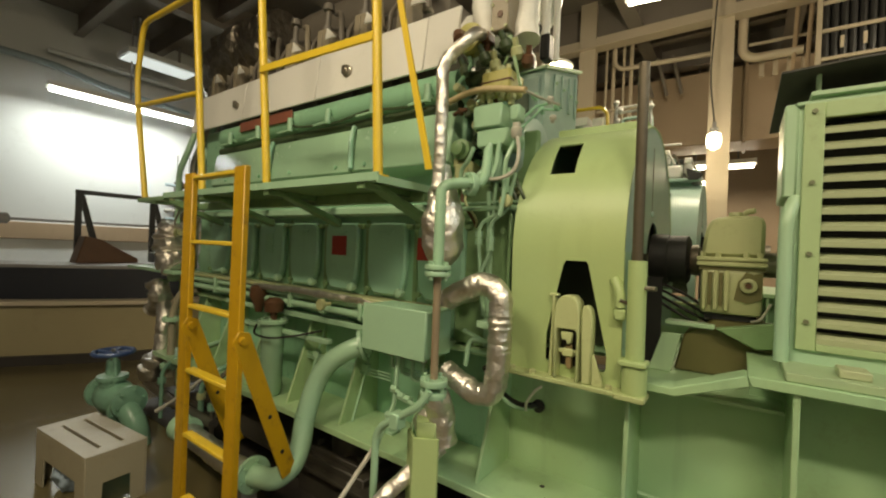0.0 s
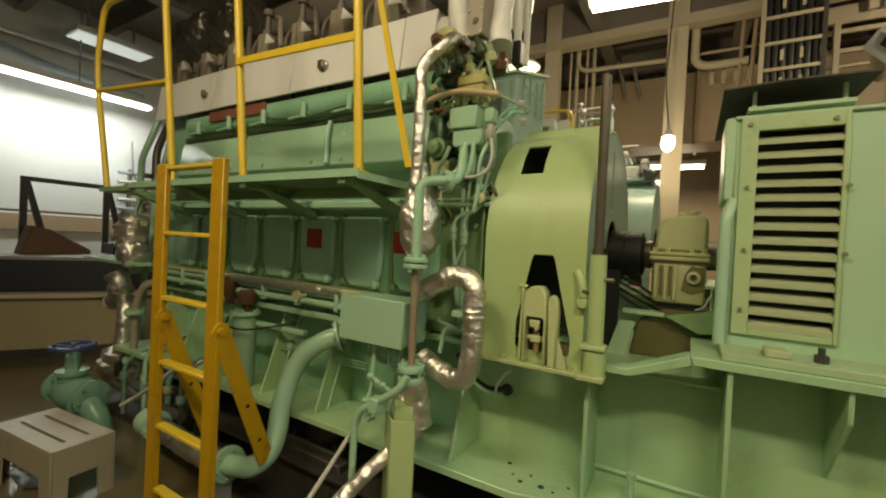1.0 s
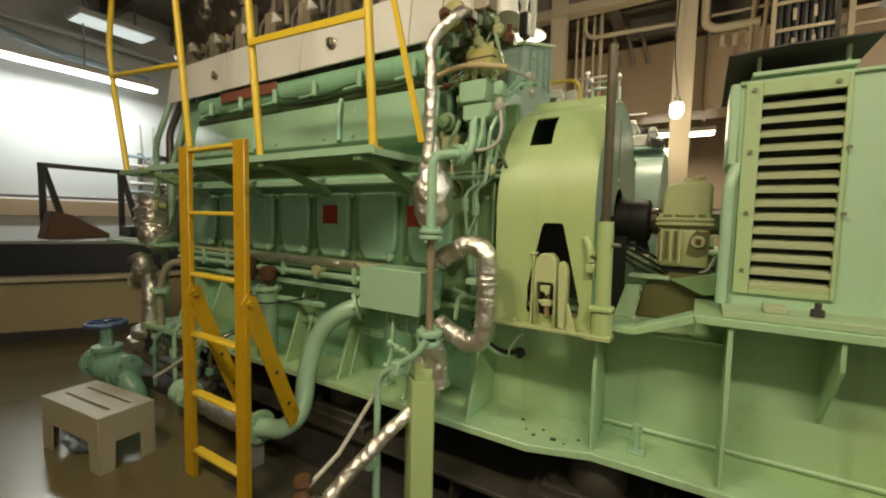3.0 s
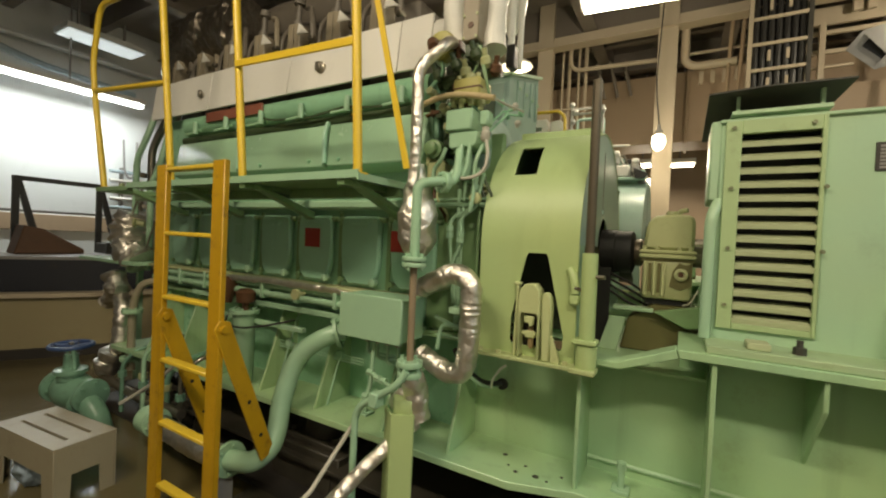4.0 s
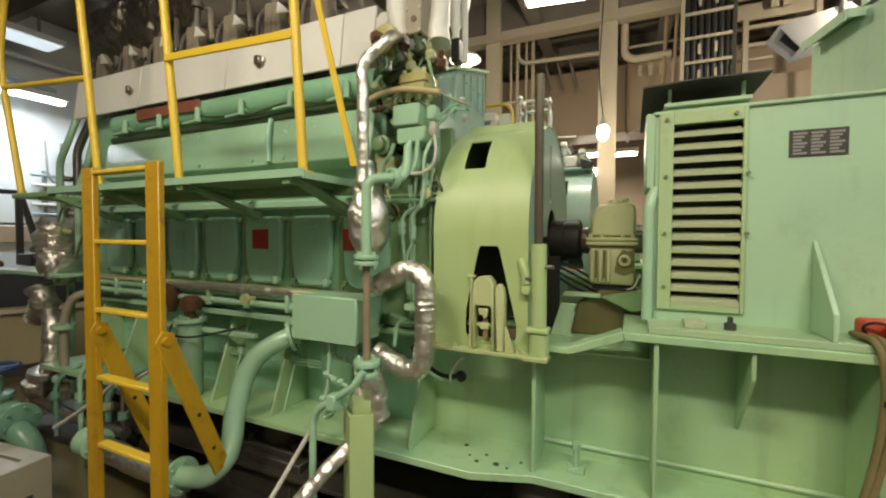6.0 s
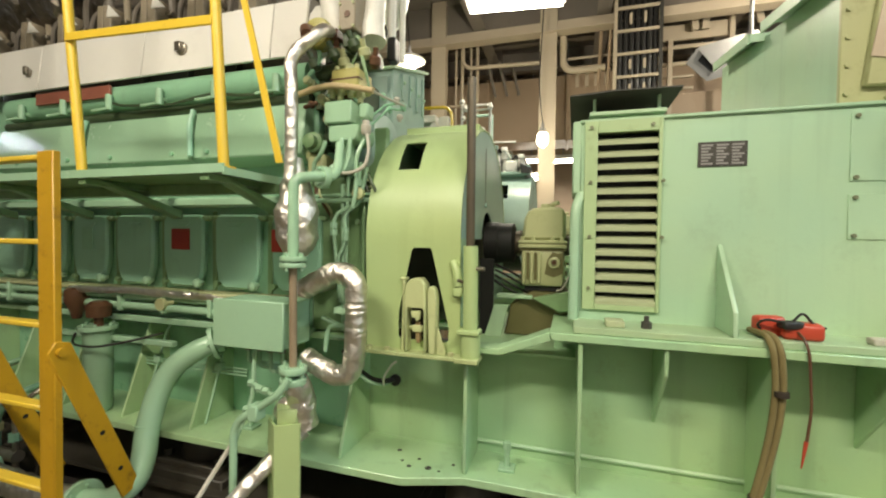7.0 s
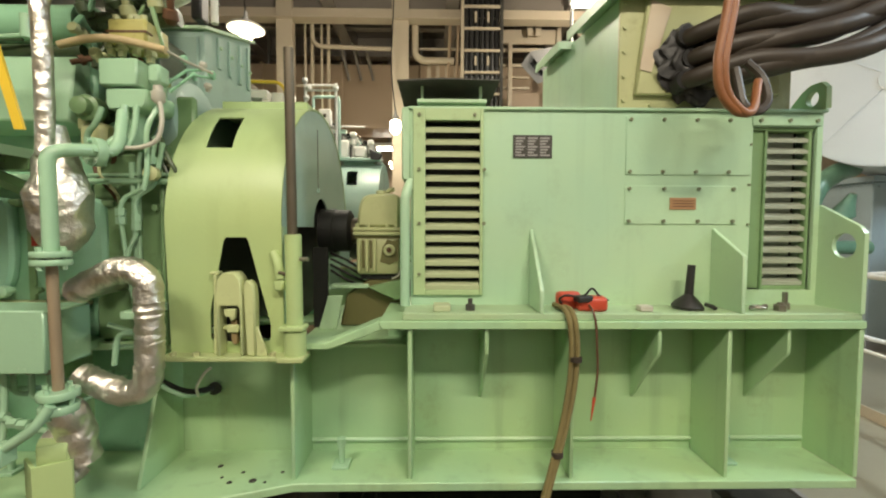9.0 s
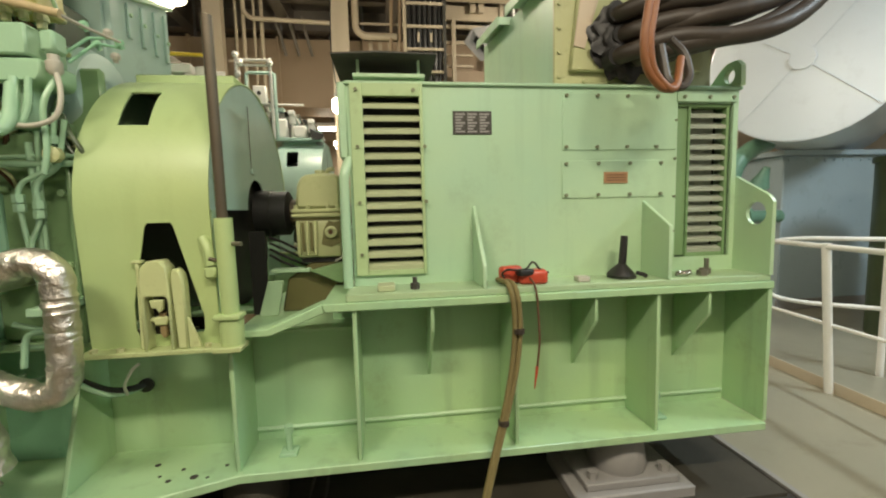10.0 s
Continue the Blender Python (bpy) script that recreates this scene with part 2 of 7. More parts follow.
def tube(bm, pts, r, n=12, rad=0.0, steps=5, wob=0.0, every=0.0, flat=1.0, wrinkle=0.0):
    pts = rounded(pts, rad, steps) if rad else [Vector(p) for p in pts]
    if every:
        fine = [pts[0]]
        for a, b in zip(pts, pts[1:]):
            k = max(1, int((b - a).length / every))
            fine += [a.lerp(b, (i + 1) / k) for i in range(k)]
        pts = fine
    d, u, v = frame_of(pts[1] - pts[0])
    loops = []
    for i, p in enumerate(pts):
        t = (pts[min(i + 1, len(pts) - 1)] - pts[max(i - 1, 0)]).normalized()
        u = (u - t * u.dot(t)).normalized()
        v = t.cross(u)
        loop = []
        for j in range(n):
            a = 2 * math.pi * j / n
            o = u * math.cos(a) + v * math.sin(a) * flat
            s = r
            if wob:
                s *= 1 + wob * noise.noise((p + o * r) * 22) + wob * 0.7 * noise.noise(Vector((i * 0.61, r * 50, 3.1)))
            if wrinkle:
                s *= 1 + wrinkle * noise.noise(Vector((i * 0.83 + 0.4, math.cos(a) * 0.35, math.sin(a) * 0.35)))
            loop.append(p + o * s)
        loops.append(loop)
    return rings(bm, loops)


def prism(bm, poly, axis, a, b, bev=0.0):
    """A flat outline drawn in the plane across axis, thickened from a to b."""
    put = {"x": lambda p, c: (c, p[0], p[1]), "y": lambda p, c: (p[0], c, p[1]), "z": lambda p, c: (p[0], p[1], c)}[axis]
    v0 = [bm.verts.new(put(p, a)) for p in poly]
    v1 = [bm.verts.new(put(p, b)) for p in poly]
    fs = [bm.faces.new(v0), bm.faces.new(v1[::-1])]
    n = len(poly)
    for i in range(n):
        fs.append(bm.faces.new((v0[i], v1[i], v1[(i + 1) % n], v0[(i + 1) % n])))
    bmesh.ops.recalc_face_normals(bm, faces=fs)
    if bev:
        bmesh.ops.bevel(bm, geom=list({e for f in fs for e in f.edges}), offset=bev, segments=1, affect="EDGES")
    return bm


def bolt(bm, p, axis, r=0.008, h=0.008):
    return cyl(bm, p, Vector(p) + Vector(axis).normalized() * h, r, n=6)


def bent(bm, poly, axis, a, b, thick):
    """A sheet folded along the polyline poly (in the plane across axis)."""
    P = [Vector((*p, 0)) for p in poly]
    up = []
    for i, p in enumerate(P):
        t = (P[min(i + 1, len(P) - 1)] - P[max(i - 1, 0)]).normalized()
        up.append((p.x - t.y * thick, p.y + t.x * thick))
    return prism(bm, list(poly) + up[::-1], axis, a, b)


origin = {}


def thing(name, label, category, at=(0, 0, 0), group="", kind=""):
    ob = new(name)
    ob.location = at
    origin[ob] = Vector(at)
    ob.empty_display_size = 0.1
    return tagged(ob, label, category, group, kind)


def part(name, bm, material, parent=None, label="", category="", group="", kind="", sharp=38):
    bmesh.ops.recalc_face_normals(bm, faces=bm.faces[:])
    o = origin.get(parent, Vector())
    if o.length:
        bmesh.ops.translate(bm, verts=bm.verts[:], vec=-o)
    me = bpy.data.meshes.new(name)
    bm.to_mesh(me)
    bm.free()
    me.materials.append(material)
    me.polygons.foreach_set("use_smooth", [True] * len(me.polygons))
    me.set_sharp_from_angle(angle=radians(sharp))
    ob = new(name, me)
    if parent is not None:
        ob.parent = parent
        origin[ob] = o
    return tagged(ob, label, category, group, kind)


def again(ob, dx=0, dy=0, dz=0):
    """The same part once more, shifted."""
    c = ob.copy()
    scene.collection.objects.link(c)
    c.location = ob.location + Vector((dx, dy, dz))
    return c


def B():
    return bmesh.new()


# ---- the room ----
X0, X1, Y0, Y1 = -9.0, 7.5, -3.4, 9.5
# south wall stays out of view; its grey sets the bounced fill
for nm, lo, hi, mt, lb in (
        ("floor", (X0, Y0, FLOOR - 0.2), (X1, Y1, FLOOR), FLOORM, "cream painted steel deck, glossy and worn"),
        ("wall_west", (X0 - 0.2, Y0, 0), (X0, Y1, CEIL), COOLW, "white painted steel bulkhead"),
        ("wall_east", (X1, Y0, 0), (X1 + 0.2, Y1, CEIL), CREAM, "cream painted steel bulkhead"),
        ("wall_south", (X0, Y0 - 0.2, 0), (X1, Y0, CEIL), GREYP, "unseen grey bulkhead, toned for bounced fill"),
        ("wall_north", (X0, Y1, 0), (X1, Y1 + 0.2, CEIL), TAN, "tan painted steel bulkhead"),
        ("ceiling", (X0, Y0, CEIL), (X1, Y1, CEIL + 0.2), CEILM, "dim grey painted steel deckhead")):
    part(nm, box(B(), lo, hi), mt, label=lb, category=nm.split("_")[0], kind="structure")

# ---- generator set: bedplate ----
BOT, TOP = 0.49, 1.04


def bedplate():
    base = thing("bedplate", "pale green welded steel bedplate under engine and generator", "machine base", (0.3, 0.5, BOT))
    part("bottom_flange", prism(B(), [(-3.7, -0.095), (-0.62, -0.095), (-0.40, -0.02), (1.55, -0.02), (1.55, 1.02), (-3.7, 1.02)], "z", BOT - 0.008, BOT + 0.022, 0.003), BASE, base)
    part("web", box(B(), (-0.10, 0.20, BOT + 0.022), (1.548, 0.215, TOP), 0), BASE, base)
    part("web", box(B(), (-0.42, 0.20, BOT + 0.022), (-0.10, 0.215, 0.955), 0), BASE, base)
    # engine half painted a darker green for the shade in its bays
    part("web", box(B(), (-3.65, 0.20, BOT + 0.022), (-0.905, 0.215, 0.95), 0), ENGINE, base)
    part("web", box(B(), (-0.905, 0.20, BOT + 0.022), (-0.42, 0.215, 0.95), 0), BASE, base)
    part("web", box(B(), (-0.10, 0.785, BOT + 0.022), (1.548, 0.80, TOP), 0), BASE, base)
    part("web", box(B(), (-0.42, 0.785, BOT + 0.022), (-0.10, 0.80, 0.955), 0), BASE, base)
    # top flange with its sloping end
    part("top_flange", prism(B(), [(1.565, TOP), (-0.10, TOP), (-0.11, TOP + 0.028), (1.565, TOP + 0.028)], "y", -0.012, 1.012, 0.003), BASE, base)
    for y0, y1 in ((-0.012, 0.075), (0.925, 1.012)):
        part("sloping_strip", prism(B(), [(-0.101, TOP), (-0.275, 0.972), (-0.40, 0.972), (-0.40, 0.995), (-0.285, 0.995), (-0.111, TOP + 0.028)], "y", y0, y1, 0.003), BASE, base)
    part("cross_plate", box(B(), (-0.42, 0.08, 0.955), (-0.02, 0.92, 0.965), 0.002), BASE, base)
    part("end_plate", box(B(), (1.548, -0.005, BOT + 0.022), (1.565, 1.0, TOP), 0.002), BASE, base)
    full = lambda x, z=TOP: prism(B(), [(0.0, BOT + 0.022), (0.2, BOT + 0.022), (0.2, z), (0.0, z)], "x", x - 0.007, x + 0.007, 0.002)
    for x in (-0.005, 0.555, 1.10):
        part("rib", full(x), BASE, base)
    part("rib", full(-0.405, 0.965), BASE, base)
    for x in (0.258, 0.855, 1.307):
        part("bracket", prism(B(), [(0.0, TOP), (0.2, TOP), (0.2, TOP - 0.32), (0.0, TOP - 0.088)], "x", x - 0.006, x + 0.006, 0.002), BASE, base)
    # engine part: leaning ribs
    for x in (-0.90, -1.24, -1.66, -2.08, -2.50, -2.92, -3.30):
        part("rib", prism(B(), [(-0.05, BOT + 0.022), (0.2, BOT + 0.022), (0.2, 0.95), (0.10, 0.95)], "x", x - 0.007, x + 0.007, 0.002), BASE, base)
    part("ledge", box(B(), (-3.6, 0.06, 0.95), (-0.82, 0.94, 0.975), 0.004), BASE, base)
    # weld line and the bolts on the bottom flange
    part("weld_bead", tube(B(), [(-0.40, 0.196, 0.555), (1.54, 0.196, 0.555)], 0.008, 6), GEN, base)
    for x, y in ((-0.26, 0.09), (1.165, 0.10), (-1.42, 0.06)):
        b = B()
        box(b, (x - 0.03, y - 0.03, BOT + 0.022), (x + 0.03, y + 0.03, BOT + 0.034), 0.002)
        cyl(b, (x, y, BOT + 0.034), (x, y, BOT + 0.10), 0.011, n=10)
        cyl(b, (x, y, BOT + 0.10), (x, y, BOT + 0.125), 0.017, n=6)
        part("jacking_bolt", b, PIPEG, base)
    return base


bed = bedplate()


def rubber_mount(x, y):
    m = thing("rubber_mount", "grey bell-shaped rubber vibration mount on a steel seat", "machine mount", (x, y, FLOOR), "mounts under the bedplate")
    # mounts below the engine take the dark copy for the shade there
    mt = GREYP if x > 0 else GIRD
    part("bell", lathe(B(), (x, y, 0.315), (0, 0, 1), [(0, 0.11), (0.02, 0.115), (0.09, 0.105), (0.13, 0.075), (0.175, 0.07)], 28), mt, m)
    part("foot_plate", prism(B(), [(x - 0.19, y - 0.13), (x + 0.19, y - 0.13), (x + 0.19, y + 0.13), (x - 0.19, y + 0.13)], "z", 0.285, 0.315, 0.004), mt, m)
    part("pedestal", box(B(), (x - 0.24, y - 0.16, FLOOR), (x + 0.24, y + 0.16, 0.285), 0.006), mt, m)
    for sx in (-0.15, 0.15):
        part("nut", cyl(B(), (x + sx, y - 0.09, 0.315), (x + sx, y - 0.09, 0.345), 0.02, n=6), mt, m)
    return m


mounts = [rubber_mount(x, y) for x in (1.02, -0.40, -1.75, -3.0) for y in (0.14, 0.86)]


# ---- generator ----
def louvre(gen, x0, x1, z0, z1, y, name="louvre_panel", rim=0.045, coat=None, slats=None):
    """A framed opening with slanting slats over a dark inside."""
    b = B()
    for lo, hi in (((x0 - rim, z0 - 0.02), (x0, z1 + rim)), ((x1, z0 - 0.02), (x1 + 0.012, z1 + rim)),
                   ((x0, z1), (x1, z1 + rim)), ((x0, z0 - 0.02), (x1, z0))):
        box(b, (lo[0], y - 0.010, lo[1]), (hi[0], y + 0.02, hi[1]), 0.002)
    f = part(name, b, coat or FRAMEG, gen)
    n = 14
    p = (z1 - z0) / n
    first = None
    for i in range(n):
        z = z0 + p * i
        if first is None:
            first = part("slat", prism(B(), [(y - 0.005, z + 0.001), (y + 0.030, z + p * 0.58), (y + 0.027, z + p * 0.58 + 0.004), (y - 0.002, z + p * 0.38), (y - 0.006, z + p * 0.34)], "x", x0, x1), slats or SLAT, f)
        else:
            again(first, dz=p * i)
    return f


def bolts(gen, spots, y, r=0.007):
    first = None
    for x, z in spots:
        if first is None:
            first, fx, fz = part("bolt", bolt(B(), (x, y, z), (0, -1, 0), r, 0.008), BOLTG, gen), x, z
        else:
            again(first, dx=x - fx, dz=z - fz)


def generator():
    g = thing("generator", "pale green box-shaped alternator with louvred air openings", "generator", (0.78, 0.5, TOP + 0.028))
    y, y2, z0, z1 = 0.17, 0.83, TOP + 0.052, 1.82
    part("sole_plate", box(B(), (-0.03, 0.0, TOP + 0.028), (1.56, 1.0, TOP + 0.052), 0.003), SOLEG, g)
    # casing with two openings in its front
    def wall(yy, t):
        for lo, hi in (((-0.012, z0), (0.043, z1)), ((0.043, 1.78), (0.247, z1)), ((0.043, z0), (0.247, 1.15)), ((0.247, z0), (1.278, z1)),
                       ((1.278, 1.768), (1.525, z1)), ((1.278, z0), (1.525, 1.15)), ((1.525, z0), (1.545, z1))):
            part("casing_sheet", box(B(), (lo[0], yy, lo[1]), (hi[0], yy + t, hi[1])), GEN, g)
    wall(y, 0.012)
    part("casing_back", box(B(), (-0.012, y2 - 0.012, z0), (1.545, y2, z1)), GEN, g)
    part("casing_end", box(B(), (-0.012, y + 0.012, z0), (0.0, y2 - 0.012, z1)), GEN, g)
    part("casing_end", box(B(), (1.533, y + 0.012, z0), (1.545, y2 - 0.012, z1)), GEN, g)
    # plain black block keeps the depth behind the louvres dark
    part("black_filler", box(B(), (0.01, y + 0.09, z0), (1.52, y2 - 0.03, z1 - 0.03)), BLACK, g)
    part("top_plate", box(B(), (-0.02, y - 0.012, z1), (1.555, y2 + 0.012, z1 + 0.012), 0.003), GEN, g)
    louvre(g, 0.043, 0.247, 1.15, 1.78, y - 0.003)
    louvre(g, 1.348, 1.508, 1.165, 1.755, y + 0.025, rim=0.010, coat=DULLG, slats=SCREENG)
    part("dark_green_band", box(B(), (1.281, y + 0.022, 1.151), (1.338, y + 0.05, 1.757), 0.004), DULLG, g, "dull dark green band beside the louvre")
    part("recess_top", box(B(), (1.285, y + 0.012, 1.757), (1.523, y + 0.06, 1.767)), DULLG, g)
    part("mesh_screen", box(B(), (1.345, y + 0.062, 1.165), (1.485, y + 0.066, 1.755)), SCREENG, g, "grey dusty wire screen behind the slats")
    part("cover_strip", box(B(), (1.272, y - 0.006, 1.772), (1.535, y - 0.0005, 1.812), 0.001), GEN, g)
    bolts(g, [(1.30, 1.79), (1.41, 1.79), (1.515, 1.79)], y - 0.006)
    bolts(g, [(1.268, 1.70), (1.268, 1.55), (1.268, 1.40), (1.268, 1.26)], y - 0.0005, 0.005)
    bolts(g, [(0.02, 1.80), (0.225, 1.80), (0.262, 1.60), (0.262, 1.40), (0.02, 1.60), (0.02, 1.40), (0.02, 1.21)], y - 0.013)
    part("corner_tube", tube(B(), [(-0.032, y - 0.02, z0), (-0.032, y - 0.02, 1.50), (-0.012, y + 0.01, 1.56)], 0.018, 12, rad=0.03), GEN, g)
    part("corner_box", box(B(), (-0.045, y - 0.005, 1.56), (-0.012, 0.40, 1.83), 0.006), GEN, g)
    # inspection plates
    part("cover_plate", box(B(), (0.795, y - 0.004, 1.585), (1.27, y, 1.80), 0.0015), GEN, g)
    part("cover_plate", box(B(), (0.795, y - 0.004, 1.40), (1.225, y, 1.545), 0.0015), GEN, g)
    bolts(g, [(0.81 + 0.125 * i, z) for i in range(4) for z in (1.79, 1.597)], y - 0.004)
    bolts(g, [(0.81 + 0.132 * i, z) for i in range(4) for z in (1.533, 1.412)], y - 0.004)
    br = part("brass_plate", box(B(), (0.965, y - 0.008, 1.455), (1.065, y - 0.004, 1.50), 0.001), BRASS, g, "small brass plate")
    for i in range(3):
        part("line", box(B(), (0.975, y - 0.0092, 1.466 + 0.010 * i), (1.055, y - 0.008, 1.469 + 0.010 * i)), RUSTY, br)
    # name plate with unreadable rows
    npl = part("name_plate", box(B(), (0.37, y - 0.004, 1.645), (0.517, y, 1.73), 0.001), DUSTY, g, "dark maker's plate with rows of print")
    for r in range(7):
        for c in range(3):
            part("line", box(B(), (0.379 + 0.046 * c, y - 0.0055, 1.652 + 0.0105 * r), (0.379 + 0.046 * c + (0.036 - 0.007 * ((r * 5 + c * 3) % 3)), y - 0.004, 1.6585 + 0.0105 * r)), GREYP, npl)
    # gussets standing on the sole plate
    for x, z in ((0.445, 1.38), (1.14, 1.385)):
        part("gusset", prism(B(), [(y, z), (0.0, 1.17), (0.0, z0), (y, z0)] if x < 1 else [(y, z), (0.0, 1.29), (0.0, z0), (y, z0)], "x", x - 0.007, x + 0.007, 0.002), GEN, g)
    # end plate with its lifting holes
    def holed(cx, cz, r, poly, x0, x1):
        """An outline in y-z with a round hole, as a plate between x0 and x1."""
        b = B()
        n = 20
        ring = [(cx + r * math.cos(2 * math.pi * i / n), cz + r * math.sin(2 * math.pi * i / n)) for i in range(n)]
        def outer(p):
            d = Vector((p[0] - cx, p[1] - cz))
            best = None
            for a, c in zip(poly, poly[1:] + poly[:1]):
                e = Vector((c[0] - a[0], c[1] - a[1]))
                w = Vector((a[0] - cx, a[1] - cz))
                den = d.x * e.y - d.y * e.x
                if abs(den) < 1e-9:
                    continue
                s = (w.x * e.y - w.y * e.x) / den
                k = (w.x * d.y - w.y * d.x) / den
                if s > 0 and -1e-6 <= k <= 1 + 1e-6 and (best is None or s < best):
                    best = s
            return (cx + d.x * best, cz + d.y * best)
        # rays through the corners too
        dirs = sorted({math.atan2(p[1] - cz, p[0] - cx) for p in poly} | {math.atan2(p[1] - cz, p[0] - cx) for p in ring})
        inn = [(cx + r * math.cos(a), cz + r * math.sin(a)) for a in dirs]
        out = [outer(p) for p in inn]
        m = len(dirs)
        V = [[b.verts.new((x, *p)) for p in q] for x in (x0, x1) for q in (inn, out)]
        for i in range(m):
            j = (i + 1) % m
            b.faces.new((V[0][i], V[0][j], V[1][j], V[1][i]))
            b.faces.new((V[2][i], V[3][i], V[3][j], V[2][j]))
            b.faces.new((V[0][i], V[2][i], V[2][j], V[0][j]))
            b.faces.new((V[1][i], V[1][j], V[3][j], V[3][i]))
        return b
    part("end_bracket", holed(0.066, 1.325, 0.045, [(-0.006, z0), (0.17, z0), (0.17, 1.475), (0.015, 1.395), (-0.006, 1.37)], 1.545, 1.56), GEN, g)
    part("lifting_eye", holed(0.20, 1.880, 0.028, [(0.14, z1 + 0.012), (0.35, z1 + 0.012), (0.25, 1.915), (0.215, 1.935), (0.165, 1.935), (0.142, 1.91)], 1.525, 1.545), FRAMEG, g)
    # hood over the top air opening
    part("duct_collar", box(B(), (0.02, y + 0.02, z1 + 0.012), (0.262, 0.72, 1.846), 0.003), GEN, g)
    part("collar_lip", box(B(), (0.012, y - 0.005, 1.846), (0.270, 0.73, 1.860), 0.002), GEN, g)
    part("hood", bent(B(), [(-0.058, 1.909), (0.10, 1.918), (0.312, 1.914)], "y", y - 0.045, 0.82, 0.005), DUSTY, g, "dusty black sheet hood")
    for x in (0.03, 0.25):
        part("hood_strut", box(B(), (x - 0.005, y + 0.02, 1.86), (x + 0.005, y + 0.04, 1.915), 0), GEN, g)
    # deep terminal box reaching back past the casing, under two sloping roof sheets with turned-down lips
    zt = lambda v: 2.272 + 0.13 * (v - 0.33)
    tb = part("terminal_box", prism(B(), [(0.216, z1 + 0.013), (0.84, z1 + 0.013), (1.37, 2.04), (1.37, zt(1.37)), (0.216, zt(0.216))], "x", 0.78, 1.44, 0.002), GEN, g, "deep terminal box on the alternator")
    for v0, v1, dz in ((0.15, 0.66, 0.0), (0.80, 1.30, -0.004)):
        part("roof_sheet", prism(B(), [(v0, zt(v0) + 0.012 + dz), (v1, zt(v1) + 0.012 + dz), (v1, zt(v1) + 0.02 + dz), (v0, zt(v0) + 0.02 + dz)], "x", 0.722, 1.46), GEN, tb)
        part("roof_lip", prism(B(), [(v0, zt(v0) - 0.026 + dz), (v1, zt(v1) - 0.026 + dz), (v1, zt(v1) + 0.02 + dz), (v0, zt(v0) + 0.02 + dz)], "x", 0.714, 0.7215), GEN, tb)
        part("roof_lip", box(B(), (0.722, v0 - 0.006, zt(v0) - 0.02 + dz), (1.46, v0 - 0.0005, zt(v0) + 0.018 + dz)), GEN, tb)
    # cable entry cover in front of it
    cb = part("cable_cover", box(B(), (0.775, 0.20, z1 + 0.015), (1.44, 0.215, 2.36), 0.003), OLIVE, g, "olive bolted cable entry cover")
    for x, z in [(0.793, z) for z in (1.87, 1.96, 2.05, 2.14, 2.23)] + [(0.793 + 0.105 * i, 1.852) for i in range(1, 6)]:
        part("bolt", bolt(B(), (x, 0.20, z), (0, -1, 0), 0.008, 0.008), OLIVE, cb)
    part("gland_plate", prism(B(), [(0.83, 1.885), (1.38, 1.885), (1.38, 2.42), (0.89, 2.42)], "y", 0.175, 0.20, 0.006), OLIVE, cb)
    part("pale_plate", prism(B(), [(0.840, 1.975), (0.885, 1.965), (0.955, 2.20), (0.880, 2.23)], "y", 0.170, 0.175, 0.001), CREAM, cb, "pale scuffed patch of sealing tape")
    return g


gen = generator()


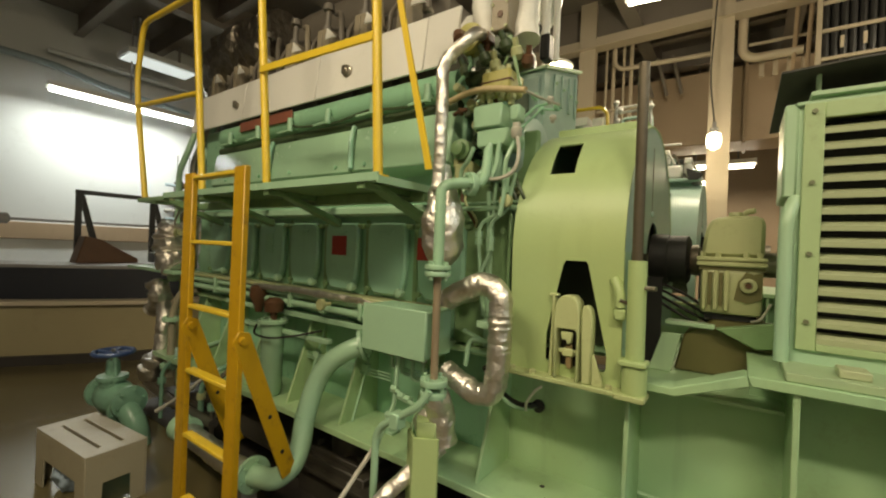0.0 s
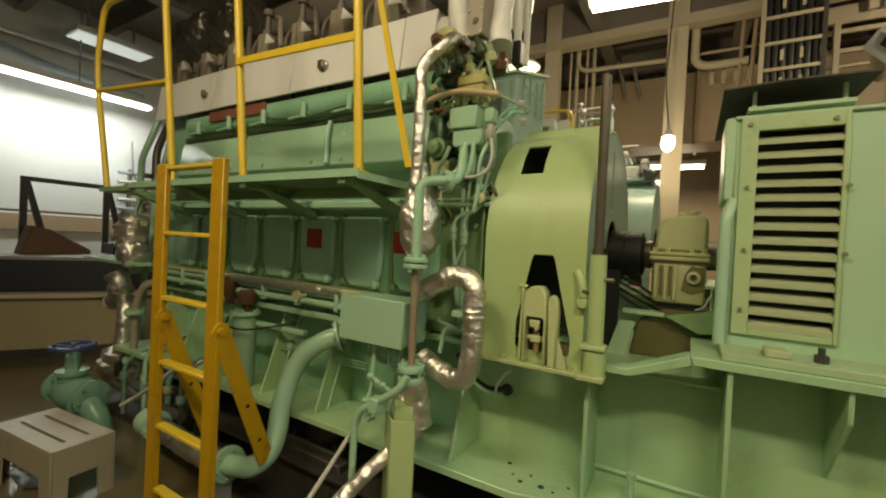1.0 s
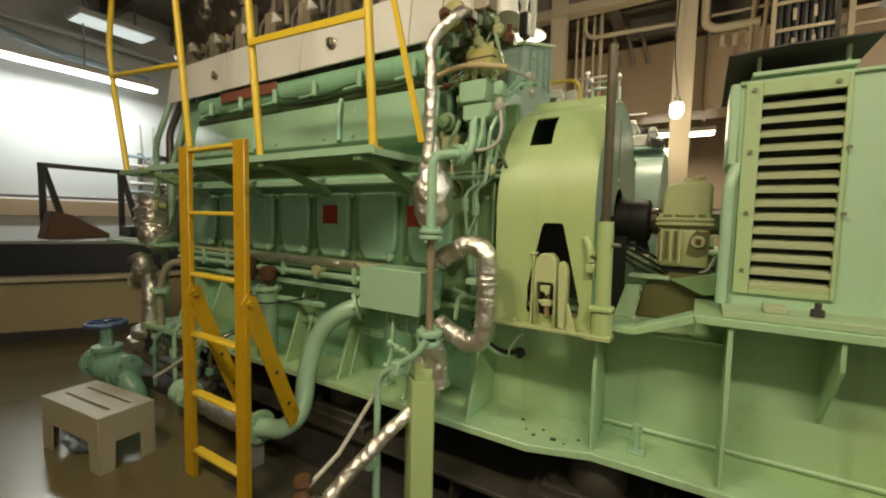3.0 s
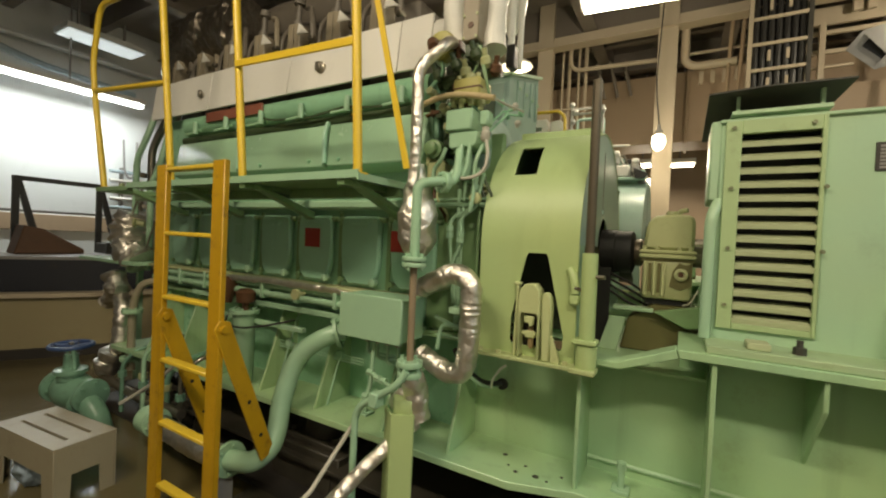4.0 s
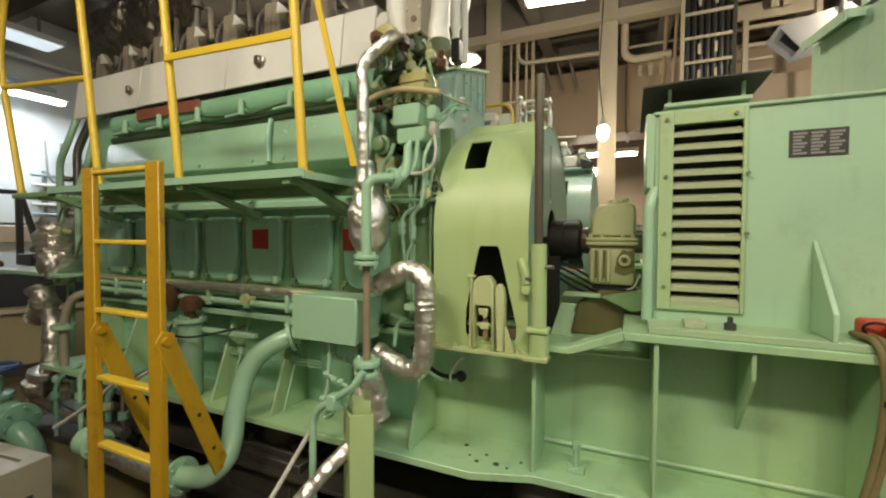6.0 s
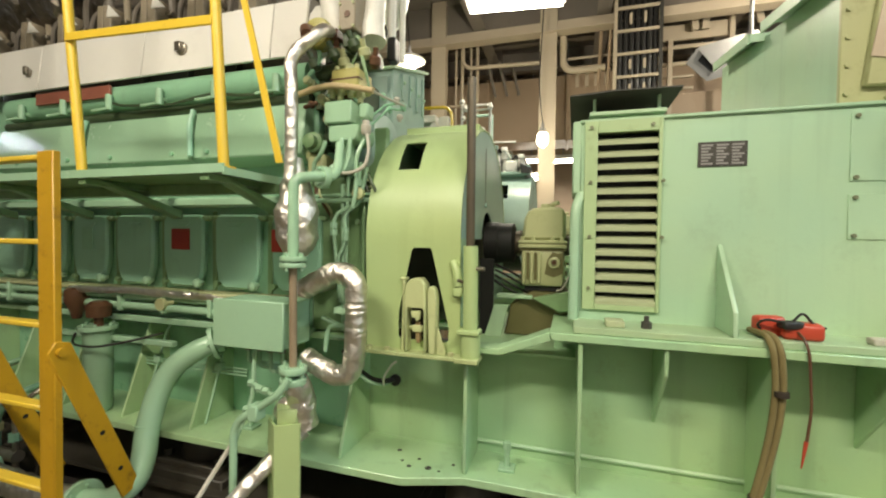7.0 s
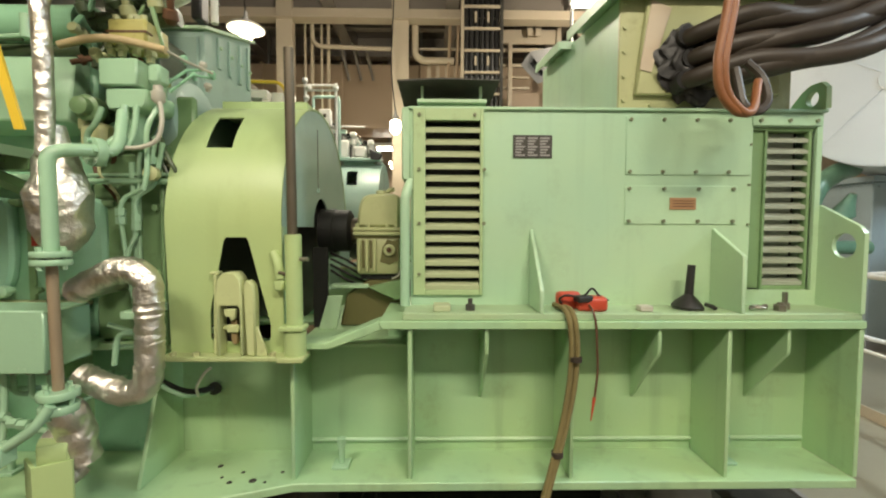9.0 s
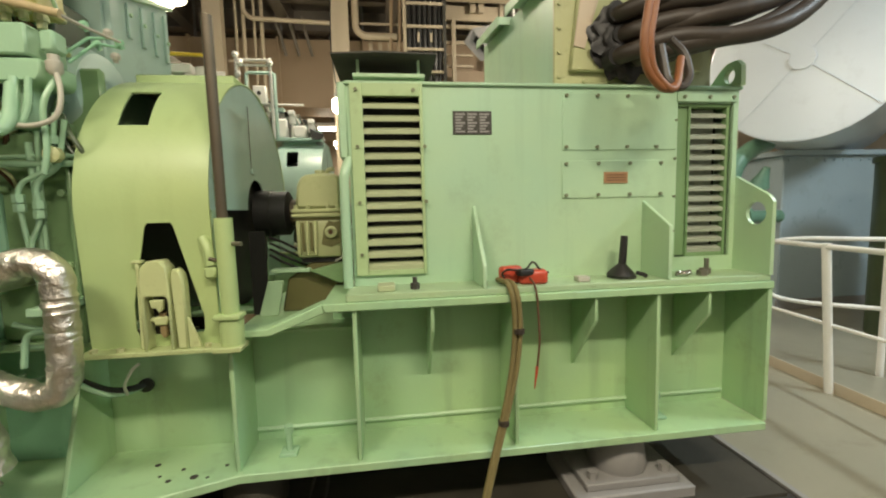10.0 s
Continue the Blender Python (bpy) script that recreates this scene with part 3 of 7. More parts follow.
# ---- shaft, bearing and flywheel ----
def flywheel_cover(paint_of):
    zc, R, yc = 1.385, 0.50, 0.475
    f = thing("flywheel_cover", "yellow-green sheet steel flywheel guard with a turning-gear slot", "flywheel guard", (-0.62, AXIS, 0.975))
    # the wrapped sheet: a lower front that leans out a little, then the round top
    def prof(s):
        """Front and top line by height up to the crown, then down the back."""
        if s <= zc:
            return (-0.008 - 0.017 * (s - 0.955) / (zc - 0.955), s)
        a = (s - zc) / R
        return (yc - R * math.cos(a), zc + R * math.sin(a))
    at = lambda z: zc + R * math.asin((z - zc) / R)
    w0, w1 = at(1.655), at(1.79)
    rows = [0.955, 1.0, 1.015, 1.055, 1.10, 1.15, 1.20, 1.25, 1.30, 1.338, 1.35, zc]
    k = 12
    rows += [zc + (w0 - zc) * (i + 1) / k for i in range(k)]
    rows += [w0 + (w1 - w0) * (i + 1) / 7 for i in range(7)]
    end = zc + R * math.pi
    rows += [w1 + (end - w1) * (i + 1) / 34 for i in range(34)]
    def lerp(t, pts):
        for (s0, v0), (s1, v1) in zip(pts, pts[1:]):
            if s0 <= t <= s1:
                return v0 + (v1 - v0) * (t - s0) / (s1 - s0)
        return pts[0][1] if t < pts[0][0] else pts[-1][1]
    L = [(1.0, -0.664), (1.015, -0.670), (1.10, -0.668), (1.30, -0.624), (1.338, -0.615), (1.35, -0.607), (w0, -0.705), (w1, -0.719)]
    Rr = [(1.0, -0.474), (1.015, -0.470), (1.055, -0.468), (1.338, -0.533), (1.35, -0.540), (w0, -0.616), (w1, -0.627)]
    b = B()
    grid = [[b.verts.new((x, *prof(s))) for x in (-0.803, lerp(s, L), lerp(s, Rr), -0.425)] for s in rows]
    faces = []
    for i, (s0, s1) in enumerate(zip(rows, rows[1:])):
        hole = (s0 >= 0.999 and s1 <= 1.351) or (s0 >= w0 - 1e-6 and s1 <= w1 + 1e-6)
        for c in (0, 2) if hole else (0, 1, 2):
            faces.append(b.faces.new((grid[i][c], grid[i][c + 1], grid[i + 1][c + 1], grid[i + 1][c])))
    bmesh.ops.recalc_face_normals(b, faces=faces)
    bmesh.ops.solidify(b, geom=faces, thickness=0.006)
    part("band", b, paint_of, f)
    part("foot_angle", box(B(), (-0.812, -0.065, 0.948), (-0.40, 0.0, 0.962), 0.002), COVERD, f)
    part("top_rim", prism(B(), [(0.33, 1.83), (0.67, 1.83), (0.67, 1.893), (0.33, 1.893)], "x", -0.785, -0.44, 0.004), paint_of, f)
    # the side sheets: the upper half, open round the shaft
    def disc(x, r_in, mat, name):
        b = B()
        k = 36
        o, n_ = [], []
        for i in range(k + 1):
            a = math.pi * i / k
            o.append((yc - (R - 0.008) * math.cos(a), zc + (R - 0.008) * math.sin(a)))
            n_.append((yc - r_in * math.cos(a), zc + r_in * math.sin(a)))
        prism(b, o + n_[::-1], "x", x - 0.006, x)
        return part(name, b, mat, f)
    part("side_strip", box(B(), (-0.433, 0.0, 0.975), (-0.427, 0.08, zc)), GEN, f)
    sd = disc(-0.427, 0.125, COOLERG, "side_sheet")
    part("joint", box(B(), (-0.427, 0.418, 1.55), (-0.4255, 0.423, 1.80)), BARM, sd)
    part("joint_lug", box(B(), (-0.427, 0.410, 1.53), (-0.418, 0.435, 1.55), 0.002), COOLERG, sd)
    disc(-0.792, 0.20, GEN, "side_sheet")
    for x in (-0.775, -0.70, -0.45):
        part("foot_bolt", bolt(B(), (x, -0.045, 0.962), (0, 0, 1), 0.011, 0.012), OLIVE, f)
    part("flywheel", lathe(B(), (-0.78, AXIS, 1.36), (1, 0, 0), [(0, 0.34), (0.05, 0.375), (0.28, 0.375), (0.30, 0.34), (0.32, 0.18)], 40), BLACK, f, "dark steel flywheel inside the guard")
    return f


fw = flywheel_cover(COVER)


def turning_gear():
    t = thing("turning_device", "olive cast bracket with latch in the guard slot", "turning gear", (-0.58, -0.03, 0.962))
    arch = [(-0.634, 0.962), (-0.636, 1.17), (-0.630, 1.215), (-0.612, 1.236), (-0.575, 1.238), (-0.556, 1.215), (-0.552, 1.15), (-0.552, 0.962), (-0.560, 0.962),
            (-0.560, 1.118), (-0.567, 1.128), (-0.620, 1.128), (-0.626, 1.118), (-0.626, 0.962)]
    part("bracket", prism(B(), arch, "y", -0.040, 0.020, 0.004), CREAMG, t)
    part("wing", prism(B(), [(-0.656, 0.962), (-0.642, 0.962), (-0.640, 1.205), (-0.643, 1.23), (-0.652, 1.232), (-0.651, 1.20)], "y", -0.02, 0.012, 0.003), CREAMG, t)
    part("wing_top", box(B(), (-0.662, -0.022, 1.228), (-0.634, 0.010, 1.238), 0.003), CREAMG, t)
    part("arm", prism(B(), [(-0.542, 0.962), (-0.512, 0.962), (-0.512, 1.16), (-0.516, 1.195), (-0.53, 1.212), (-0.545, 1.208), (-0.549, 1.18)], "y", -0.036, 0.004, 0.005), CREAMG, t)
    part("stay", prism(B(), [(-0.511, 0.962), (-0.476, 0.962), (-0.480, 0.985), (-0.507, 1.06), (-0.511, 1.06)], "y", -0.03, -0.022, 0.002), CREAMG, t)
    part("latch", prism(B(), [(-0.613, 1.118), (-0.574, 1.118), (-0.577, 1.085), (-0.590, 1.078), (-0.594, 1.092), (-0.609, 1.092)], "y", -0.036, -0.016, 0.003), CREAMG, t)
    part("latch_tongue", prism(B(), [(-0.602, 1.075), (-0.583, 1.075), (-0.580, 0.998), (-0.592, 0.992), (-0.601, 1.005)], "y", -0.012, 0.004, 0.003), LATCHB, t, "rust-stained latch tongue")
    part("pin", cyl(B(), (-0.625, -0.004, 1.05), (-0.561, -0.004, 1.05), 0.009, n=10), CREAMG, t)
    part("latch_foot", box(B(), (-0.612, -0.02, 1.035), (-0.573, -0.004, 1.062), 0.004), CREAMG, t)
    # black sheet stands in for the dark inside the arch
    part("shade_backing", box(B(), (-0.626, 0.012, 0.965), (-0.560, 0.018, 1.128)), BLACK, t)
    return t


turn = turning_gear()
turn.location += Vector((0.008, -0.018, 0))


def shaft_line():
    zc = 1.36
    s = thing("coupling_shaft", "black flexible coupling hub on the drive shaft", "shaft", (-0.25, AXIS, 0.995))
    part("hub", lathe(B(), (-0.43, AXIS, zc + 0.008), (1, 0, 0), [(0, 0.088), (0.0, 0.098), (0.06, 0.098), (0.064, 0.094), (0.126, 0.094), (0.134, 0.080), (0.138, 0.05)], 36), VOID, s)
    part("shaft", cyl(B(), (-0.42, AXIS, zc), (0.02, AXIS, zc), 0.045), STEEL, s)
    part("collar", lathe(B(), (-0.293, AXIS, zc + 0.008), (1, 0, 0), [(0, 0.056), (0.012, 0.060), (0.026, 0.060), (0.030, 0.052)], 24), BARM, s)
    p = thing("bearing_pedestal", "olive cast bearing housing with oil sight glass", "bearing", (-0.16, AXIS, 0.995))
    part("housing", box(B(), (-0.250, 0.34, 1.186), (-0.072, 0.66, 1.340), 0.016, 2), OLIVE, p)
    part("cap", prism(B(), [(-0.252, 1.384), (-0.240, 1.485), (-0.218, 1.520), (-0.150, 1.528), (-0.085, 1.526), (-0.070, 1.508), (-0.070, 1.384)], "y", 0.36, 0.64, 0.012), OLIVE, p)
    part("flange", box(B(), (-0.262, 0.33, 1.350), (-0.062, 0.67, 1.366), 0.004), OLIVE, p)
    part("flange", box(B(), (-0.262, 0.33, 1.369), (-0.062, 0.67, 1.384), 0.004), OLIVE, p)
    part("seam", box(B(), (-0.255, 0.342, 1.338), (-0.066, 0.65, 1.350)), RUSTOL, p)
    part("seam", box(B(), (-0.255, 0.334, 1.366), (-0.066, 0.65, 1.369)), RUSTOL, p)
    for x in (-0.236, -0.203, -0.172):
        part("cooling_rib", box(B(), (x - 0.007, 0.322, 1.20), (x + 0.007, 0.345, 1.337), 0.003), OLIVE, p)
    # thin dark strips drawn for the shaded gaps between the ribs
    for x in (-0.220, -0.188):
        part("gap_strip", box(B(), (x - 0.005, 0.336, 1.215), (x + 0.005, 0.3395, 1.33)), RUSTOL, p)
    part("oil_stain", prism(B(), [(-0.150, 1.240), (-0.112, 1.228), (-0.074, 1.246), (-0.073, 1.335), (-0.098, 1.328), (-0.118, 1.336), (-0.140, 1.300)], "y", 0.3365, 0.3395), RUSTOL, p, "brown oil stain")
    # black line along the foot of the housing
    part("foot_dark_line", box(B(), (-0.235, 0.36, 1.165), (-0.085, 0.62, 1.186)), VOID, p)
    part("stand", prism(B(), [(-0.322, 0.966), (-0.03, 0.966), (-0.03, 1.12), (-0.07, 1.165), (-0.20, 1.165), (-0.294, 1.102)], "y", 0.36, 0.62, 0.006), RUSTOL, p)
    for x in (-0.245, -0.20, -0.12, -0.082):
        part("cap_bolt", bolt(B(), (x, 0.345, 1.384), (0, 0, 1), 0.009, 0.016), OLIVE, p)
    part("sight_glass", lathe(B(), (-0.111, 0.338, 1.290), (0, -1, 0), [(0, 0.024), (0.012, 0.024), (0.014, 0.020), (0.014, 0.013), (0.006, 0.012)], 18), OLIVE, p)
    part("plug", cyl(B(), (-0.111, 0.322, 1.290), (-0.111, 0.34, 1.290), 0.009, n=10), RUSTY, p)
    part("breather", tube(B(), [(-0.13, 0.44, 1.51), (-0.13, 0.44, 1.545), (-0.10, 0.43, 1.55)], 0.010, 8, rad=0.02), OLIVE, p)
    part("filler_cap", lathe(B(), (-0.155, 0.42, 1.515), (0, 0, 1), [(0, 0.016), (0.014, 0.016), (0.016, 0.022), (0.028, 0.02)], 10), OLIVE, p)
    # black panel stands in for the unlit void beside the coupling
    part("void_panel", box(B(), (-0.426, 0.33, 0.966), (-0.366, 0.34, 1.30)), VOID, p)
    part("side_panel", box(B(), (-0.405, 0.50, 1.10), (-0.355, 0.51, 1.28)), PIPEG, p)
    part("drain_wire", tube(B(), [(-0.10, 0.345, 1.17), (-0.075, 0.335, 1.18), (-0.05, 0.335, 1.235)], 0.004, 6, rad=0.02), WIREG, p)
    part("frame_post", prism(B(), [(-0.398, 0.966), (-0.325, 0.966), (-0.298, 1.105), (-0.357, 1.105)], "y", 0.30, 0.31, 0.002), GEN, p)
    part("frame_bar", box(B(), (-0.352, 0.33, 1.130), (-0.20, 0.39, 1.146), 0.003), GEN, p)
    for i in range(4):
        part("cable", tube(B(), [(-0.38, 0.44, 1.27 - 0.025 * i), (-0.30, 0.42, 1.24 - 0.03 * i), (-0.20, 0.42, 1.17 - 0.018 * i), (-0.08, 0.45, 1.14 - 0.012 * i)], 0.006, 6, rad=0.06), BLACK, p)
    part("drip_cone", prism(B(), [(-0.198, 1.137), (-0.10, 1.160), (-0.035, 1.176), (-0.035, 1.092), (-0.084, 1.084)], "y", 0.31, 0.355, 0.003), DULLG, p)
    return s, p


sh, pedestal = shaft_line()


def upright_bar():
    """Turning bar stowed in a socket beside the guard."""
    t = thing("stowed_bar", "dark steel turning bar standing in a green socket tube", "bar", (-0.385, -0.03, 0.96))
    part("bar", cyl(B(), (-0.385, -0.03, 1.0), (-0.39, -0.03, 1.955), 0.016, n=14), BARM, t)
    part("socket", cyl(B(), (-0.382, -0.03, 0.962), (-0.385, -0.03, 1.36), 0.027, n=18), COVER, t)
    part("collar", cyl(B(), (-0.382, -0.03, 0.962), (-0.382, -0.03, 1.04), 0.036, n=18), COVER, t)
    part("clamp", tube(B(), [(-0.452, -0.02, 1.30), (-0.432, -0.035, 1.265), (-0.428, -0.035, 1.215)], 0.016, 10, rad=0.02), COVER, t)
    part("clamp_foot", box(B(), (-0.446, -0.048, 1.175), (-0.412, -0.012, 1.212), 0.006), COVER, t)
    part("clamp_pin", cyl(B(), (-0.428, -0.05, 1.238), (-0.395, -0.03, 1.225), 0.006, n=8), BARM, t)
    part("base_clip", box(B(), (-0.425, -0.068, 1.045), (-0.345, 0.0, 1.062), 0.004), COVER, t)
    part("wing_bolt", cyl(B(), (-0.385, -0.03, 1.28), (-0.33, -0.05, 1.28), 0.007, n=8), STEEL, t)
    part("foot", box(B(), (-0.43, -0.075, 0.945), (-0.345, 0.005, 0.962), 0.003), COVERD, t)
    return t


upright_bar()

# ---- diesel engine ----
def engine():
    e = thing("diesel_engine", "green six-cylinder marine diesel engine with crankcase doors", "engine", (-2.2, AXIS, 0.975))
    part("crankcase", box(B(), (-3.45, 0.10, 0.975), (-1.12, 0.90, 1.56), 0.008), ENGINE, e)
    part("gear_case", box(B(), (-1.12, 0.08, 0.975), (-0.83, 0.92, 1.64), 0.012), GEARG, e)
    # block painted near black for the shade behind the governor
    part("gear_case_top", box(B(), (-1.12, 0.18, 1.64), (-0.94, 0.37, 2.10), 0.012), DARKG, e, "oily green recess behind the governor, darkened as shade")
    part("case_rib", box(B(), (-0.852, 0.03, 0.975), (-0.838, 0.08, 1.66), 0.003), GEARG, e)
    for z in (1.02, 1.22, 1.45):
        part("case_bolt", bolt(B(), (-0.895, 0.08, z), (0, -1, 0), 0.012, 0.012), BASE, e)
    part("upper_block", box(B(), (-3.45, 0.12, 1.56), (-1.12, 0.88, 2.16), 0.01), ENGINE, e)
    # crankcase doors
    for i in range(7):
        x = -1.19 - 0.317 * i
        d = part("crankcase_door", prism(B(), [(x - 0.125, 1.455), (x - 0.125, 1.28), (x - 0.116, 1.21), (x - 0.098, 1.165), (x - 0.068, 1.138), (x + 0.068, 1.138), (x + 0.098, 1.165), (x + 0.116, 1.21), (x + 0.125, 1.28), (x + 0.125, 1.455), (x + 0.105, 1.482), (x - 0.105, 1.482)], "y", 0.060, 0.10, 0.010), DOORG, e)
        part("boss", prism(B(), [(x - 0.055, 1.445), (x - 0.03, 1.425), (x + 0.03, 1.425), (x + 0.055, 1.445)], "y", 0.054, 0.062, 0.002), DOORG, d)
        part("clamp_knob", lathe(B(), (x + 0.108, 0.075, 1.160), (0, -1, 0), [(0, 0.012), (0.02, 0.012), (0.022, 0.022), (0.042, 0.020), (0.046, 0.010)], 8), PIPEG, d)
        part("clamp_knob", lathe(B(), (x - 0.112, 0.08, 1.160), (0, -1, 0), [(0, 0.010), (0.014, 0.010), (0.016, 0.015), (0.028, 0.013)], 8), GEARG, d)
        for sx in (-0.128, 0.128):
            part("top_clamp", box(B(), (x + sx - 0.022, 0.068, 1.452), (x + sx + 0.022, 0.10, 1.478), 0.006), GEARG, d)
        if i in (0, 2):
            dx = -0.055 if i == 0 else 0.0
            part("warning_plate", box(B(), (x + dx - 0.065, 0.055, 1.315), (x + dx + 0.045, 0.060, 1.415), 0.001), RED, d, "small red warning plate")
        elif i == 4:
            part("warning_plate", box(B(), (x - 0.05, 0.056, 1.30), (x + 0.03, 0.060, 1.42), 0.001), ENGINE, d, "faded grey-green plate")
        # dark posts stand in for the shaded gaps between doors
        if i:
            part("door_gap_post", box(B(), (x + 0.145, 0.092, 1.12), (x + 0.172, 0.105, 1.50), 0.004), GEARG, e)
    part("door_header", box(B(), (-3.3, 0.03, 1.515), (-1.12, 0.10, 1.56), 0.01), PIPEG, e)
    # fuel pump covers
    ends = (-1.135, -1.745, -2.455, -3.165)
    for i in range(3):
        x1 = ends[i]
        c = part("pump_cover", prism(B(), [(0.02, 1.735), (0.12, 1.70), (0.12, 1.97), (0.055, 1.955)], "x", ends[i + 1] + 0.012, x1, 0.006), PIPEG, e)
        for f in (0.10, 0.50):
            part("knob", lathe(B(), (x1 - f, 0.028, 1.765), (0, -1, 0.1), [(0, 0.009), (0.014, 0.012), (0.016, 0.004)], 8), ENGINE, c)
        if i:
            part("cover_clip", tube(B(), [(x1 + 0.006, 0.045, 1.965), (x1 + 0.008, 0.022, 1.90), (x1 + 0.03, 0.005, 1.745)], 0.012, 8, rad=0.03), DOORG, e)
    # rail duct above the pump covers
    part("rail_duct", cyl(B(), (-3.1, 0.105, 2.075), (-1.13, 0.105, 2.075), 0.068, n=28), ENGINE, e)
    # dark tube fills in for the shaded gap under the rail duct
    part("gap_shade_tube", cyl(B(), (-3.15, 0.09, 1.985), (-1.13, 0.09, 1.985), 0.024, n=14), DARKG, e)
    part("sensor_cable", tube(B(), [(-2.3, 0.035, 2.06), (-2.2, 0.03, 2.02), (-1.9, 0.04, 2.0), (-1.6, 0.03, 2.03), (-1.45, 0.02, 2.0), (-1.3, 0.05, 2.01)], 0.007, 6, rad=0.08), DARKG, e)
    for i in range(6):
        x = -1.26 - 0.33 * i
        v = part("drain_cock", cyl(B(), (x, 0.02, 2.0), (x, 0.02, 2.075), 0.016, n=10), PIPEG, e)
        part("lever", tube(B(), [(x, 0.02, 2.01), (x - 0.09, 0.0, 1.995)], 0.007, 6), PIPEG, v)
        part("tee", cyl(B(), (x, 0.02, 2.03), (x, 0.08, 2.03), 0.012, n=8), PIPEG, v)
    part("red_label", box(B(), (-2.80, 0.022, 2.065), (-2.25, 0.036, 2.125), 0.002), FADEDR, e, "faded red label strip")
    # white heat shield
    for i, (a, c) in enumerate(((-1.13, -1.30), (-1.305, -2.05), (-2.055, -2.8), (-2.805, -3.5))):
        part("heat_shield", prism(B(), [(0.03, 2.15), (0.045, 2.15), (0.075, 2.40), (0.060, 2.40)], "x", c, a, 0.002), WHITE, e, "white painted heat shield panel")
    for x, s in ((-1.80, 1.0), (-2.88, 0.7)):
        h = part("shield_latch", lathe(B(), (x, 0.05, 2.255), (0, -1, 0), [(0, 0.03 * s), (0.02, 0.03 * s), (0.025, 0.02 * s)], 12), STEEL, e)
        part("tab", box(B(), (x - 0.03 * s, 0.018, 2.24), (x + 0.005, 0.04, 2.285), 0.004), STEEL, h)
    # cylinder heads with their valve blocks and pale guard flaps
    for i in range(7):
        x = -1.51 - 0.312 * i
        h = part("cylinder_head", box(B(), (x - 0.14, 0.24, 2.16), (x + 0.14, 0.80, 2.46), 0.02, 2), HEADM, e, "grey cylinder head with valve gear")
        part("rocker_box", box(B(), (x - 0.12, 0.34, 2.46), (x + 0.12, 0.74, 2.68), 0.03, 2), HEADM, h)
        part("valve_block", prism(B(), [(x - 0.062, 2.40), (x + 0.055, 2.40), (x + 0.048, 2.585), (x + 0.030, 2.60), (x - 0.050, 2.605)], "y", 0.13, 0.21, 0.006), TANV, h, "dusty tan valve block")
        part("block_rib", box(B(), (x - 0.012, 0.122, 2.42), (x + 0.002, 0.13, 2.585), 0.003), TANV, h)
        part("spindle", lathe(B(), (x - 0.01, 0.17, 2.60), (0.05, 0, 1), [(0, 0.030), (0.03, 0.030), (0.035, 0.018), (0.12, 0.016), (0.125, 0.034), (0.16, 0.030)], 10), HEADM, h)
        part("guard_flap", prism(B(), [(x + 0.060, 2.515), (x + 0.075, 2.575), (x + 0.155, 2.505)], "y", 0.10, 0.106, 0.001), WHITE, h, "pale triangular guard flap")
        part("fuel_pipe", tube(B(), [(x - 0.11, 0.14, 2.41), (x - 0.115, 0.15, 2.56), (x - 0.09, 0.24, 2.68), (x - 0.02, 0.36, 2.70)], 0.012, 8, rad=0.05), HEADM, h)
        part("return_pipe", tube(B(), [(x + 0.11, 0.19, 2.40), (x + 0.10, 0.18, 2.62), (x + 0.02, 0.24, 2.74), (x - 0.10, 0.30, 2.80)], 0.017, 8, rad=0.06), (HEADM, TANV)[i % 2], h)
        part("clip", box(B(), (x + 0.085, 0.155, 2.50), (x + 0.125, 0.205, 2.525), 0.004), STEEL, h)
    part("exhaust_trunk", tube(B(), [(-3.5, 0.55, 2.86), (-1.2, 0.55, 2.86)], 0.17, 20, wob=0.05, every=0.08), HEADM, e, "lagged exhaust trunk over the heads, darkened as shade")
    part("lagging_sheet", tube(B(), [(-3.62, 0.40, 2.50), (-3.45, 0.30, 2.72), (-3.15, 0.27, 2.78), (-2.78, 0.30, 2.74)], 0.21, 26, rad=0.1, wob=0.16, every=0.03, wrinkle=0.10), SOOTF, e, "sooty crumpled foil over the end cylinders")
    # front end: pipework side
    part("oil_rail", tube(B(), [(-3.35, 0.03, 1.085), (-1.5, 0.03, 1.085)], 0.022, 12), PIPEG, e)
    part("oil_rail", tube(B(), [(-3.35, 0.02, 1.035), (-1.45, 0.02, 1.035)], 0.018, 12), PIPEG, e)
    part("ledge", box(B(), (-3.4, 0.0, 1.105), (-1.14, 0.10, 1.122), 0.004), OLIVE, e)
    for i in range(6):
        x = -1.60 - 0.28 * i
        part("pipe_clip", box(B(), (x - 0.012, -0.005, 1.01), (x + 0.012, 0.05, 1.115), 0.004), PIPEG, e)
    cool = part("air_cooler", prism(B(), [(0.385, 1.78), (0.83, 1.78), (0.83, 2.34), (0.385, 2.205)], "x", -1.10, -0.882, 0.006), COOLERG, e, "blue-green charge air cooler casing")
    part("end_cover", prism(B(), [(-1.06, 1.84), (-0.90, 1.84), (-0.90, 2.17), (-1.06, 2.17)], "y", 0.373, 0.385, 0.006), COOLERG, cool)
    for i, yy in enumerate((0.50, 0.60, 0.70, 0.79)):
        part("side_strip", box(B(), (-0.882, yy - 0.012, 2.08), (-0.872, yy + 0.012, 2.215 + 0.026 * i), 0.003), COOLERG, cool)
        part("bolt", bolt(B(), (-0.872, yy, 2.17), (1, 0, 0), 0.008, 0.009), GEN, cool)
    part("top_flange", prism(B(), [(0.37, 2.195), (0.85, 2.34), (0.85, 2.356), (0.37, 2.211)], "x", -1.11, -0.864, 0.003), GEN, cool)
